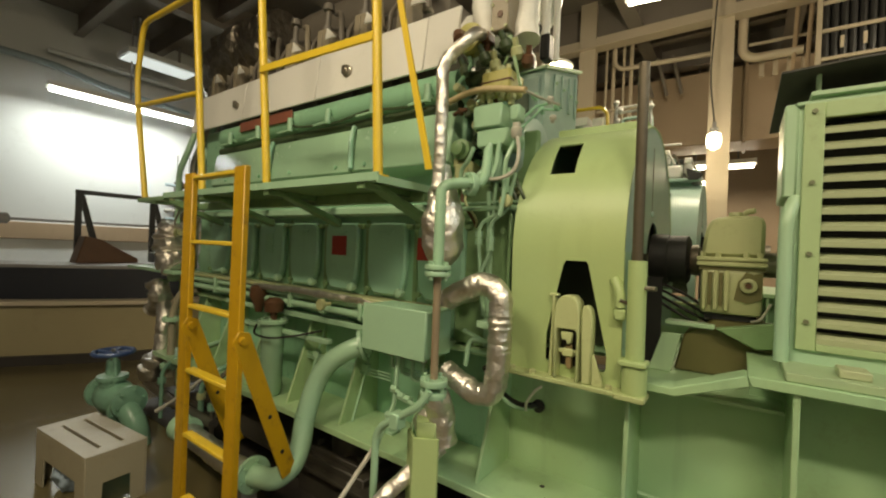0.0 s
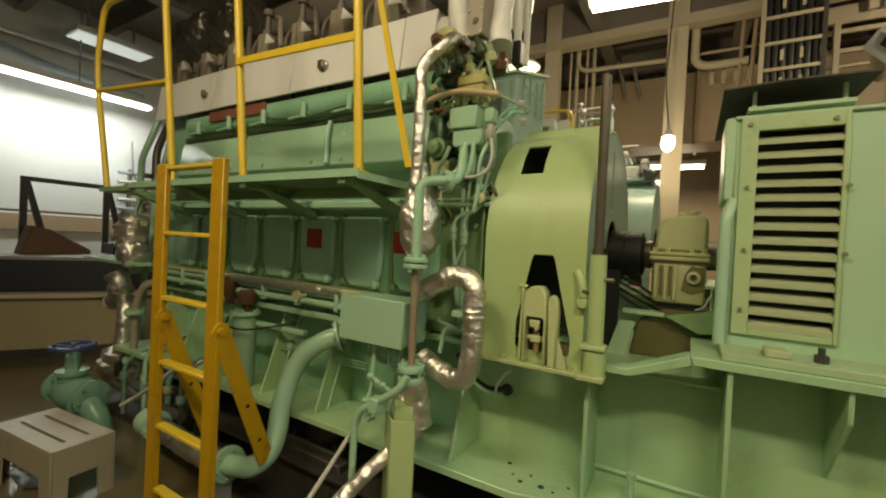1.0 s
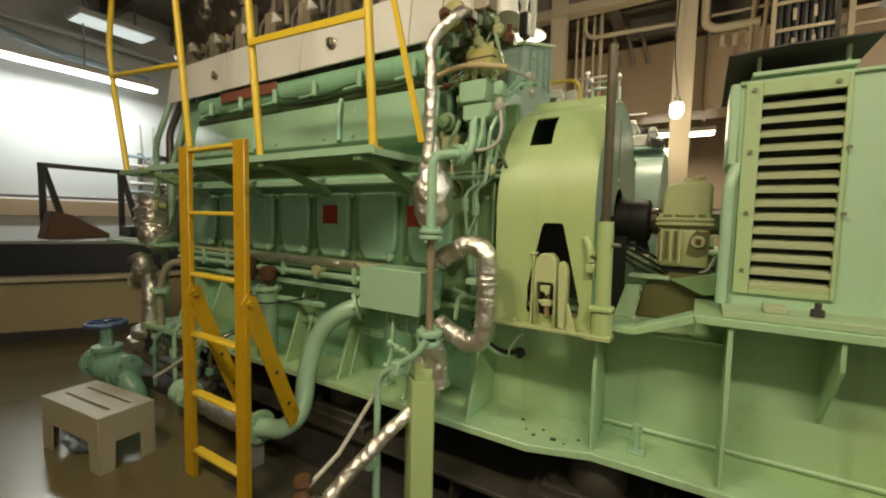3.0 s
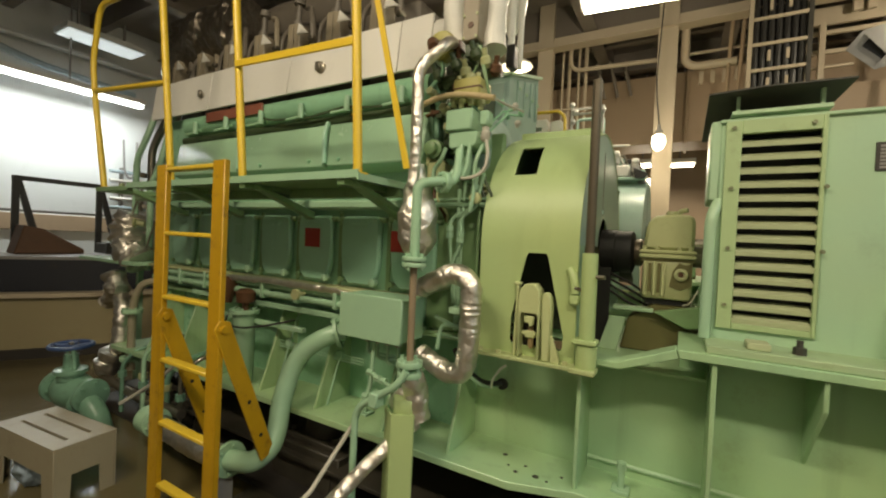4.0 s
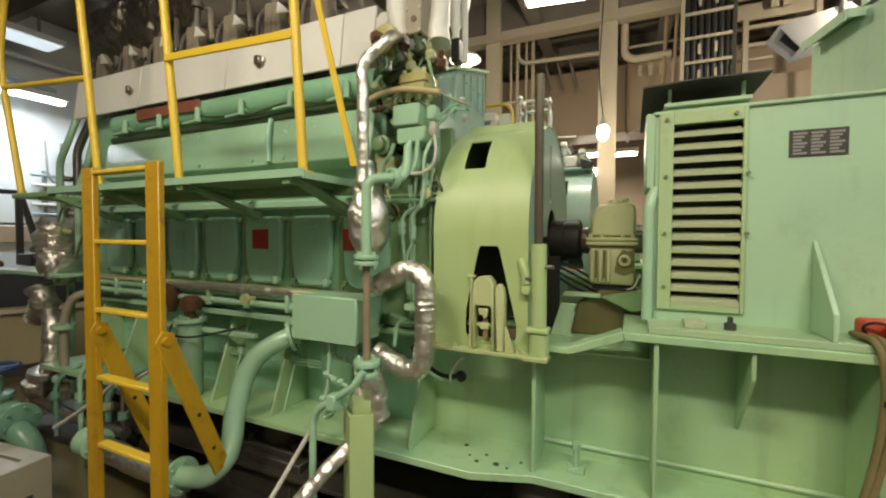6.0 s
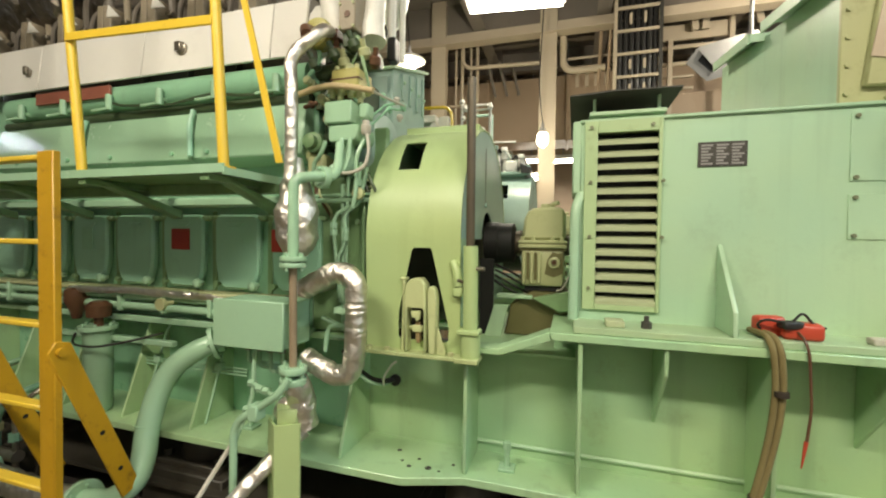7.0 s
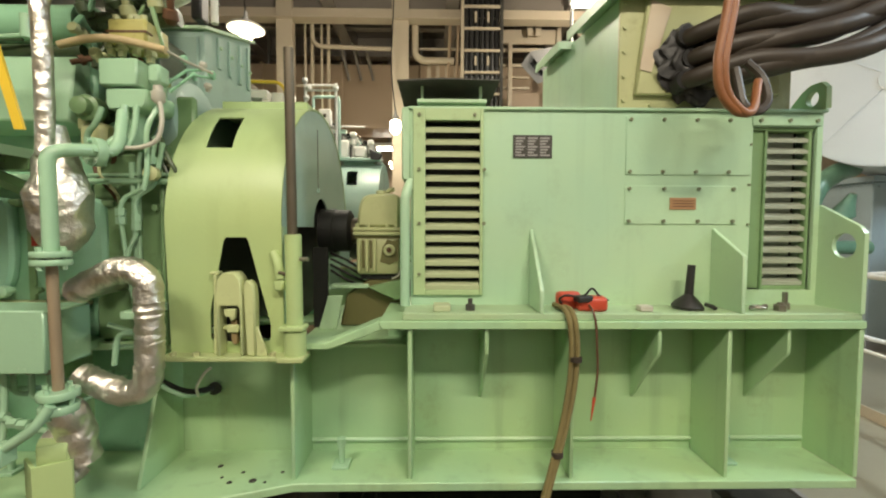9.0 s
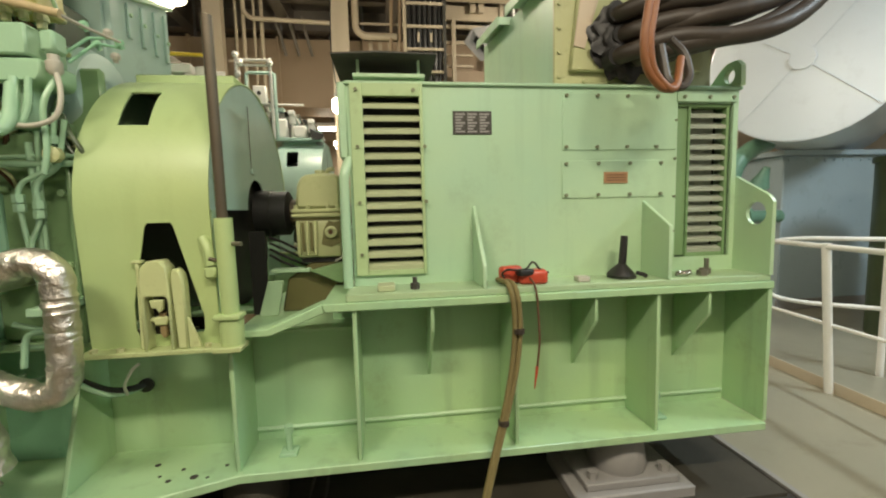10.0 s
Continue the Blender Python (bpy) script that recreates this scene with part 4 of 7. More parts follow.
    part("sensor_block", box(B(), (-0.840, 0.22, 2.165), (-0.800, 0.28, 2.27), 0.006), BLACK, e)
    part("drum", lathe(B(), (-1.05, 0.29, 1.79), (1, 0, 0), [(0, 0.10), (0.01, 0.15), (0.03, 0.17), (0.15, 0.17), (0.185, 0.15), (0.20, 0.09)], 32), COOLERG, e, "dark blue-green round casing beside the guard")
    return e


eng = engine()


def second_set():
    shift = Vector((0.02, 2.15, 0.09))
    for ob in (bed, sh, pedestal, eng, *mounts):
        twin = copy_thing(ob, Matrix.Translation(ob.location + shift))
        if ob is eng:
            first = next(c.name for c in twin.children if c.name.startswith("cylinder_head"))
            for c in list(twin.children):
                if c.name.startswith(("air_cooler", "exhaust_trunk")) or (c.name.startswith("cylinder_head") and c.name == first):
                    for d in list(c.children):
                        bpy.data.objects.remove(d)
                    bpy.data.objects.remove(c)
    other = flywheel_cover(COOLERG)
    other["label"] = "blue-green sheet steel flywheel guard of the next set"
    other.location = other.location + shift
    # valves and small tanks over the next set's guard
    t = thing("valve_cluster", "white and dark small valves clustered over the next guard", "valves", (-0.75, 2.5, 1.98))
    part("shelf", prism(B(), [(-1.05, 1.98), (-0.42, 1.98), (-0.42, 2.0), (-1.05, 2.02)], "y", 2.38, 2.9, 0.006), COOLERG, t)
    part("gauge_box", box(B(), (-0.934, 2.29, 2.262), (-0.833, 2.35, 2.409), 0.006), WHITE, t)
    part("dial", cyl(B(), (-0.885, 2.285, 2.35), (-0.885, 2.29, 2.35), 0.016, n=14), BLACK, t)
    part("frame_tube", tube(B(), [(-1.0, 2.37, 2.0), (-1.0, 2.36, 2.53), (-0.775, 2.36, 2.53), (-0.775, 2.37, 2.0)], 0.014, 8, rad=0.03), COOLERG, t)
    part("filter_block", box(B(), (-0.81, 2.39, 2.01), (-0.70, 2.47, 2.165), 0.012), WHITE, t)
    part("filter_block", box(B(), (-0.655, 2.39, 2.01), (-0.545, 2.47, 2.11), 0.012), WHITE, t)
    part("cover_flap", prism(B(), [(-0.514, 2.08), (-0.40, 2.03), (-0.43, 1.985), (-0.50, 1.99)], "y", 2.36, 2.42, 0.003), BLACK, t)
    part("short_rail", cyl(B(), (-0.80, 2.42, 2.29), (-0.56, 2.42, 2.285), 0.009, n=8), WHITE, t)
    rnd = random.Random(4)
    for i in range(24):
        x = -1.04 + 0.0255 * i + rnd.uniform(-0.012, 0.012)
        z = 2.40 - 0.0135 * i + rnd.uniform(-0.06, 0.04)
        y = 2.42 + rnd.uniform(0, 0.14)
        part("valve_body", lathe(B(), (x, y, 1.99), (0, 0, 1), [(0, 0.015), (z - 2.09, 0.015), (z - 2.08, 0.032), (z - 2.03, 0.034), (z - 2.02, 0.024), (z - 1.99, 0.022)], 10), (WHITE, COOLERG, GREYP)[i % 3], t)
        if i % 2:
            part("cap", box(B(), (x - 0.028, y - 0.04, z - 0.02), (x + 0.024, y + 0.02, z + 0.02), 0.006), (WHITE, BLACK, COOLERG)[i % 3], t)
        else:
            part("pipe", tube(B(), [(x, y, z - 0.02), (x + 0.03, y - 0.04, z + 0.03), (x + 0.08, y - 0.03, z - 0.07)], 0.009, 8, rad=0.03), (STEEL, WHITE)[i % 4 // 2], t)


second_set()
part("plinth", box(B(), (-3.9, 2.0, FLOOR), (1.65, 3.4, FLOOR + 0.085), 0.01), GIRD, label="grey raised foundation under the second set", category="plinth", kind="structure")


# ---- platform, handrails and ladder ----
def platform():
    p = thing("side_platform", "pale green steel walkway bracketed to the engine side", "platform", (-2.0, -0.15, 1.60))
    # deck, beam and struts painted dark for the shade below the walkway
    part("deck_plate", box(B(), (-2.90, -0.355, 1.600), (-1.16, -0.09, 1.612), 0.002), GEARG, p)
    part("edge_angle", prism(B(), [(-0.365, 1.598), (-0.355, 1.598), (-0.355, 1.628), (-0.365, 1.628)], "x", -2.90, -1.16), PIPEG, p)
    part("end_angle", box(B(), (-1.160, -0.365, 1.59), (-1.152, 0.02, 1.618)), PIPEG, p)
    part("long_beam", box(B(), (-3.4, -0.10, 1.555), (-1.16, -0.06, 1.60), 0.003), GEARG, p)
    part("outrigger", box(B(), (-3.30, -0.36, 1.585), (-2.905, -0.325, 1.612), 0.003), GEARG, p)
    part("outrigger", box(B(), (-3.30, -0.325, 1.585), (-3.265, -0.06, 1.612), 0.003), GEARG, p)
    for x in (-1.25, -1.85, -2.45, -3.05):
        part("strut", prism(B(), [(-0.33, 1.60), (-0.28, 1.60), (0.06, 1.50), (0.06, 1.46)], "x", x - 0.028, x + 0.028, 0.003), GEARG, p)
        part("crosspiece", box(B(), (x - 0.02, -0.354, 1.575), (x + 0.02, 0.05, 1.60), 0.002), GEARG, p)
    return p


platform()


def handrail():
    h = thing("handrail", "yellow painted tubular steel handrail on the walkway", "handrail", (-2.0, -0.345, 1.612))
    y = -0.342
    lean = lambda x, k, z: x - k * (z - 1.67)
    for x, k in ((-1.18, 0.065), (-1.87, 0.115), (-2.475, 0.145)):
        part("post", cyl(B(), (lean(x, k, 1.612), y, 1.612), (lean(x, k, 2.72), y, 2.72), 0.0175, n=14), YELLOW, h)
        part("foot", box(B(), (x - 0.028, y - 0.012, 1.612), (x + 0.028, y + 0.030, 1.622), 0.002), YELLOW, h)
    part("mid_rail", prism(B(), [(-1.925, 2.125), (-1.21, 2.092), (-1.21, 2.126), (-1.925, 2.158)], "y", y - 0.022, y - 0.012, 0.003), YELLOW, h)
    part("top_rail", cyl(B(), (-1.99, y, 2.72), (-1.245, y, 2.72), 0.0175, n=14), YELLOW, h)
    # hoop at the ladder and the rail beyond
    part("end_hoop", tube(B(), [(-2.63, y, 2.72), (-3.36, y, 2.76), (-3.44, y, 2.42), (-3.40, y, 2.20), (-3.23, y, 1.612)], 0.0165, 12, rad=0.09), YELLOW, h)
    part("mid_rail", tube(B(), [(-2.54, y, 2.155), (-3.39, y, 2.225)], 0.015, 10), YELLOW, h)
    part("brace", prism(B(), [(-1.205, 2.45), (-1.182, 2.45), (-0.965, 1.63), (-0.990, 1.63)], "y", -0.312, -0.305), YELLOW, h)
    return h


handrail()


def ladder():
    l = thing("ladder", "ochre painted steel ladder leaning legs to the walkway", "ladder", (-1.92, -0.53, FLOOR))
    y = -0.53
    for x in (-2.155, -1.725):
        st = part("stringer", box(B(), (x - 0.04, y - 0.012, FLOOR), (x + 0.04, y + 0.012, 1.66), 0.003), ORANGE, l)
        u, w = Vector((0.295, -0.77)).normalized(), Vector((0.77, 0.295)).normalized() * 0.036
        q0, q1 = Vector((y, 0.99)), Vector((-0.296, 0.38))
        leg = part("back_leg", prism(B(), [tuple(q0 - w - u * 0.01), tuple(q0 - u * 0.035), tuple(q0 + w - u * 0.01), tuple(q1 + w), tuple(q1 - w)], "x", x + 0.041, x + 0.051, 0.002), ORANGE, l)
        for q in (0.55, 0.82):
            c = q0.lerp(q1, q)
            part("bolt_hole", cyl(B(), (x + 0.0505, c.x, c.y), (x + 0.0525, c.x, c.y), 0.009, n=10), BLACK, leg)
        part("hinge_bolt", cyl(B(), (x + 0.03, y, 0.985), (x + 0.066, y, 0.985), 0.016, n=10), ORANGE, l)
    for i in range(6):
        z = 0.215 + 0.285 * i
        part("rung", box(B(), (-2.12, y - 0.012, z - 0.009), (-1.76, y + 0.03, z + 0.009), 0.004), YELLOW, l)
    return l


ladder()

# ---- pipework on the flywheel end ----
def ring_flange(p, axis, r, h, name, parent, mat, nb=4):
    f = part(name, lathe(B(), p, axis, [(0, r * 0.97), (0.002, r), (h - 0.002, r), (h, r * 0.97)], 24), mat, parent)
    d, u, v = frame_of(axis)
    for i in range(nb):
        a = 2 * math.pi * (i + 0.5) / nb
        c = Vector(p) + (u * math.cos(a) + v * math.sin(a)) * r * 0.76
        part("bolt", cyl(B(), c - d * 0.012, c + d * (h + 0.012), 0.007, n=6), mat, f)
    return f


def lagged_riser():
    t = thing("lagged_riser", "crumpled silver foil-lagged exhaust drain riser", "lagged pipe", (-1.02, -0.2, 0.80))
    part("upper_lagging", tube(B(), [(-0.985, 0.0, 2.21), (-0.94, -0.12, 2.155), (-1.035, -0.18, 2.045), (-1.03, -0.18, 1.90), (-1.03, -0.18, 1.70), (-1.035, -0.18, 1.58)], 0.023, 14, rad=0.05, wob=0.05, every=0.012, wrinkle=0.05), FOIL, t)
    b = lathe(B(), (-1.035, -0.135, 1.30), (-0.02, 0.0, 1), [(0.0, 0.02), (0.01, 0.04), (0.04, 0.068), (0.08, 0.077), (0.13, 0.079), (0.18, 0.075), (0.23, 0.063), (0.28, 0.048), (0.33, 0.034), (0.38, 0.026)], 26)
    for v in b.verts:
        o = Vector((v.co.x + 1.035, v.co.y + 0.135, 0))
        v.co += o * 0.35 * noise.noise(v.co * 17)
    part("lagging_bulge", b, FOIL, t)
    part("lower_lagging", tube(B(), [(-0.975, -0.22, 0.875), (-0.965, -0.20, 0.80), (-0.96, -0.18, 0.70)], 0.046, 16, wob=0.28, every=0.02), FOIL, t)
    part("side_lagging", tube(B(), [(-1.02, -0.2, 0.76), (-1.10, -0.12, 0.70), (-1.15, 0.0, 0.68)], 0.04, 14, wob=0.3, every=0.02), FOIL, t)
    return t


lagged_riser()


def lagged_loop():
    t = thing("lagged_loop", "silver foil-lagged pipe bent into a U beside the guard", "lagged pipe", (-0.86, -0.15, 0.86))
    part("lagging", tube(B(), [(-0.99, -0.15, 1.19), (-0.93, -0.15, 1.225), (-0.85, -0.15, 1.265), (-0.775, -0.15, 1.235), (-0.775, -0.15, 0.99), (-0.79, -0.15, 0.895), (-0.85, -0.15, 0.875), (-0.99, -0.15, 0.935)], 0.039, 20, rad=0.06, wob=0.08, every=0.007, wrinkle=0.12), FOIL, t)
    part("stub", cyl(B(), (-1.0, -0.15, 1.19), (-1.02, 0.10, 1.19), 0.03), FOIL, t)
    part("bracket", box(B(), (-0.88, -0.13, 1.10), (-0.83, 0.09, 1.125), 0.003), PIPEG, t)
    return t


lagged_loop()


def air_pipe():
    t = thing("green_drop_pipe", "pale green bent pipe with flanges above a brown primed pipe", "pipe", (-0.97, -0.25, 0.90))
    part("bend", tube(B(), [(-0.90, -0.14, 1.605), (-0.93, -0.20, 1.60), (-0.967, -0.25, 1.585), (-0.967, -0.25, 1.30)], 0.0185, 16, rad=0.07), PIPEG, t)
    ring_flange((-0.967, -0.25, 1.30), (0, 0, 1), 0.045, 0.016, "flange", t, PIPEG)
    ring_flange((-0.967, -0.25, 1.278), (0, 0, 1), 0.045, 0.016, "flange", t, PIPEG)
    part("lower_pipe", cyl(B(), (-0.967, -0.25, 1.28), (-0.972, -0.24, 0.92), 0.0135, n=16), BROWNP, t, "brown primed pipe")
    ring_flange((-0.972, -0.24, 0.905), (0, 0, 1), 0.048, 0.022, "flange", t, PIPEG)
    ring_flange((-0.972, -0.24, 0.865), (0, 0, 1), 0.046, 0.022, "flange", t, PIPEG)
    ring_flange((-0.925, -0.155, 1.603), (0.45, 1, 0), 0.042, 0.026, "flange", t, PIPEG)
    part("elbow", tube(B(), [(-0.915, -0.125, 1.605), (-0.895, -0.11, 1.612), (-0.89, -0.09, 1.64), (-0.905, -0.05, 1.745)], 0.017, 12, rad=0.03), PIPEG, t)
    return t


air_pipe()


def drain_pipe():
    t = thing("green_drain_pipe", "thin green drain pipe cranked down to the deck", "pipe", (-1.17, -0.28, FLOOR))
    part("pipe", tube(B(), [(-0.955, -0.285, 0.90), (-0.985, -0.30, 0.845), (-1.15, -0.30, 0.735), (-1.175, -0.30, 0.69), (-1.178, -0.30, 0.40)], 0.0135, 14, rad=0.05), PIPEG, t)
    part("clip", box(B(), (-1.10, -0.32, 0.745), (-1.06, -0.27, 0.80), 0.004), PIPEG, t)
    part("end_flange", lathe(B(), (-1.185, -0.33, 0.375), (0.3, -1, 0.1), [(0, 0.034), (0.02, 0.034), (0.024, 0.028)], 18), PIPEG, t)
    part("tail", cyl(B(), (-1.178, -0.30, 0.40), (-1.178, -0.30, FLOOR), 0.016, n=10), PIPEG, t)
    return t


drain_pipe()


def angle_post():
    t = thing("angle_post", "pale green upright steel angle bar post", "post", (-1.01, -0.27, FLOOR))
    b = B()
    prism(b, [(-1.082, -0.235), (-1.015, -0.285), (-0.945, -0.24), (-0.945, -0.232), (-1.015, -0.274), (-1.082, -0.225)], "z", FLOOR, 0.725)
    part("angle", b, COVER, t)
    part("cap_plate", prism(B(), [(-1.04, -0.24), (-1.015, -0.27), (-0.955, -0.245), (-0.955, -0.21), (-1.06, -0.21)], "z", 0.715, 0.775, 0.003), COVER, t)
    return t


angle_post()


def junction_box():
    t = thing("junction_box", "pale green steel electrical junction box on the engine side", "junction box", (-1.24, -0.1, 0.93))
    part("body", box(B(), (-1.392, -0.165, 0.953), (-1.070, 0.0, 1.132), 0.006), PIPEG, t)
    part("lid", box(B(), (-1.397, -0.177, 0.948), (-1.065, -0.166, 1.137), 0.004), PIPEG, t)
    part("support", box(B(), (-1.38, 0.0, 0.96), (-1.10, 0.20, 0.99), 0.002), PIPEG, t)
    for i in range(4):
        x = -1.30 + 0.055 * i
        part("conduit", tube(B(), [(x, -0.09, 0.953), (x, -0.09, 0.87 - 0.015 * i), (x + 0.10 - 0.02 * i, -0.02, 0.85 - 0.015 * i), (x + 0.10, 0.18, 0.85 - 0.015 * i)], 0.008, 8, rad=0.02), PIPEG, t)
        part("gland", cyl(B(), (x, -0.09, 0.92), (x, -0.09, 0.953), 0.014, n=6), STEEL, t)
    part("sensor_line", tube(B(), [(-1.24, -0.12, 0.953), (-1.245, -0.13, 0.74), (-1.25, -0.15, 0.70), (-1.27, -0.22, 0.55)], 0.009, 8, rad=0.02), PIPEG, t)
    part("sensor_line", tube(B(), [(-1.245, -0.13, 0.80), (-1.12, -0.16, 0.775), (-1.02, -0.18, 0.77)], 0.009, 8), PIPEG, t)
    for p in ((-1.16, -0.15, 0.785), (-1.245, -0.13, 0.80), (-1.25, -0.15, 0.70), (-1.19, -0.15, 0.79)):
        part("fitting", cyl(B(), (p[0] - 0.014, *p[1:]), (p[0] + 0.014, *p[1:]), 0.015, n=6), PIPEG, t)
    return t


junction_box()


def governor():
    t = thing("governor", "green governor housing with small oil lines and cable glands", "governor", (-0.93, 0.0, 1.64))
    part("upper_box", box(B(), (-0.977, -0.055, 1.826), (-0.855, 0.10, 1.912), 0.006), PIPEG, t)
    part("lower_box", prism(B(), [(-0.962, 1.82), (-0.832, 1.82), (-0.832, 1.775), (-0.845, 1.757), (-0.95, 1.752), (-0.962, 1.765)], "y", -0.048, 0.10, 0.006), PIPEG, t)
    part("neck", cyl(B(), (-0.92, 0.02, 1.64), (-0.92, 0.02, 1.762), 0.035), PIPEG, t)
    part("oil_line", tube(B(), [(-0.90, -0.05, 1.765), (-0.895, -0.06, 1.68), (-0.93, -0.08, 1.64), (-0.95, -0.08, 1.61)], 0.012, 10, rad=0.03), PIPEG, t)
    part("oil_line", tube(B(), [(-1.035, -0.03, 1.61), (-1.03, -0.04, 1.68), (-0.99, -0.05, 1.71), (-0.97, -0.05, 1.76)], 0.009, 10, rad=0.03), PIPEG, t)
    part("oil_line", tube(B(), [(-0.862, -0.05, 1.765), (-0.863, -0.06, 1.68), (-0.88, -0.07, 1.63), (-0.92, -0.08, 1.615)], 0.009, 8, rad=0.03), PIPEG, t)
    part("hose", tube(B(), [(-0.80, -0.04, 1.80), (-0.775, -0.06, 1.72), (-0.785, -0.07, 1.65), (-0.84, -0.08, 1.625), (-0.90, -0.08, 1.63)], 0.007, 10, rad=0.06), WIREG, t, "pale grey looping cable")
    part("hose", tube(B(), [(-0.815, -0.02, 1.77), (-0.835, -0.05, 1.70), (-0.835, -0.05, 1.56), (-0.85, -0.05, 1.50)], 0.008, 10, rad=0.05), PIPEG, t)
    part("solenoid", box(B(), (-0.825, -0.055, 1.835), (-0.785, 0.0, 1.895), 0.008), PIPEG, t)
    part("gland", lathe(B(), (-0.80, -0.04, 1.775), (0, 0, 1), [(0, 0.012), (0.01, 0.02), (0.035, 0.02), (0.04, 0.014), (0.055, 0.014)], 10), WIREG, t)
    ac = part("actuator", box(B(), (-0.962, -0.03, 1.965), (-0.840, 0.09, 2.045), 0.008), YOLIVE, t, "oily olive actuator block")
    for x in (-0.945, -0.90, -0.857):
        part("stud", bolt(B(), (x, -0.01, 2.045), (0, 0, 1), 0.010, 0.016), OLIVE, ac)
    part("spigot", lathe(B(), (-0.91, 0.03, 2.045), (0, 0, 1), [(0, 0.026), (0.03, 0.026), (0.034, 0.016)], 14), OLIVE, ac)
    part("seam", box(B(), (-0.964, -0.032, 2.0), (-0.838, 0.0, 2.006)), RUSTY, ac)
    part("stay", tube(B(), [(-1.095, -0.05, 1.95), (-1.024, -0.05, 1.968), (-0.952, -0.05, 1.975), (-0.87, -0.05, 1.962), (-0.765, -0.05, 1.937)], 0.012, 10, rad=0.06), TANP, t, "tan lagged sensing pipe")
    part("pump", lathe(B(), (-1.07, 0.05, 1.775), (0, -1, 0), [(0, 0.042), (0.04, 0.042), (0.045, 0.03), (0.07, 0.028), (0.075, 0.014)], 16), GEARG, t, "oily green round pump end")
    part("pump_body", box(B(), (-1.11, 0.02, 1.62), (-1.02, 0.12, 1.73), 0.015), OLIVE, t)
    for x, z in ((-0.965, 1.955), (-0.93, 1.95), (-0.885, 1.955), (-0.84, 1.93)):
        part("fitting", lathe(B(), (x, -0.01, z - 0.02), (0, 0, 1), [(0, 0.012), (0.02, 0.012), (0.02, 0.018), (0.035, 0.018), (0.05, 0.01)], 8), OLIVE, t)
    return t


governor()


def fuel_lines():
    t = thing("oil_lines", "bundle of thin green oil lines with unions on the gear case", "pipes", (-0.90, 0.03, 1.10))
    def L(pts, r=0.007, rad=0.025):
        return part("line", tube(B(), pts, r, 8, rad=rad), PIPEG, t)
    L([(-0.905, 0.02, 1.63), (-0.91, 0.02, 1.57), (-0.915, 0.02, 1.38), (-0.918, 0.02, 1.02)])
    L([(-0.84, 0.0, 1.68), (-0.859, 0.0, 1.533), (-0.869, 0.0, 1.516), (-0.945, 0.0, 1.481), (-0.961, 0.0, 1.455), (-0.960, 0.0, 1.393), (-0.948, 0.0, 1.284), (-0.94, 0.02, 1.12)], 0.0075)
    L([(-0.815, 0.0, 1.66), (-0.845, 0.0, 1.521), (-0.90, 0.0, 1.487), (-0.913, 0.0, 1.459), (-0.907, 0.0, 1.417), (-0.910, 0.0, 1.359), (-0.938, 0.0, 1.309), (-0.945, 0.0, 1.266), (-0.93, 0.02, 1.12)], 0.0075)
    L([(-0.94, 0.03, 1.60), (-0.935, 0.03, 1.45), (-0.93, 0.03, 1.0)], 0.010)
    L([(-1.10, 0.02, 1.535), (-0.80, 0.02, 1.535)], 0.010)
    L([(-1.10, 0.03, 1.555), (-0.80, 0.03, 1.56)], 0.007)
    L([(-1.0, -0.02, 1.06), (-0.90, 0.0, 1.02), (-0.84, 0.0, 1.02)], 0.009)
    L([(-1.0, 0.0, 0.98), (-0.87, 0.0, 0.98), (-0.84, 0.0, 0.93)], 0.008)
    part("frame", tube(B(), [(-0.985, -0.02, 0.925), (-0.97, -0.02, 1.03), (-0.86, -0.02, 1.03), (-0.85, -0.02, 0.925)], 0.009, 8, rad=0.03), PIPEG, t)
    for p in ((-0.961, 0.0, 1.432), (-0.908, 0.0, 1.412), (-0.960, 0.0, 1.404), (-0.909, 0.0, 1.384), (-0.848, 0.0, 1.60)):
        part("union", cyl(B(), (p[0], p[1], p[2] - 0.012), (p[0], p[1], p[2] + 0.012), 0.016, n=6), PIPEG, t)
    part("valve", lathe(B(), (-0.835, 0.0, 1.555), (0, -1, 0), [(0, 0.012), (0.02, 0.024), (0.04, 0.024), (0.045, 0.01)], 10), OLIVE, t)
    return t


fuel_lines()


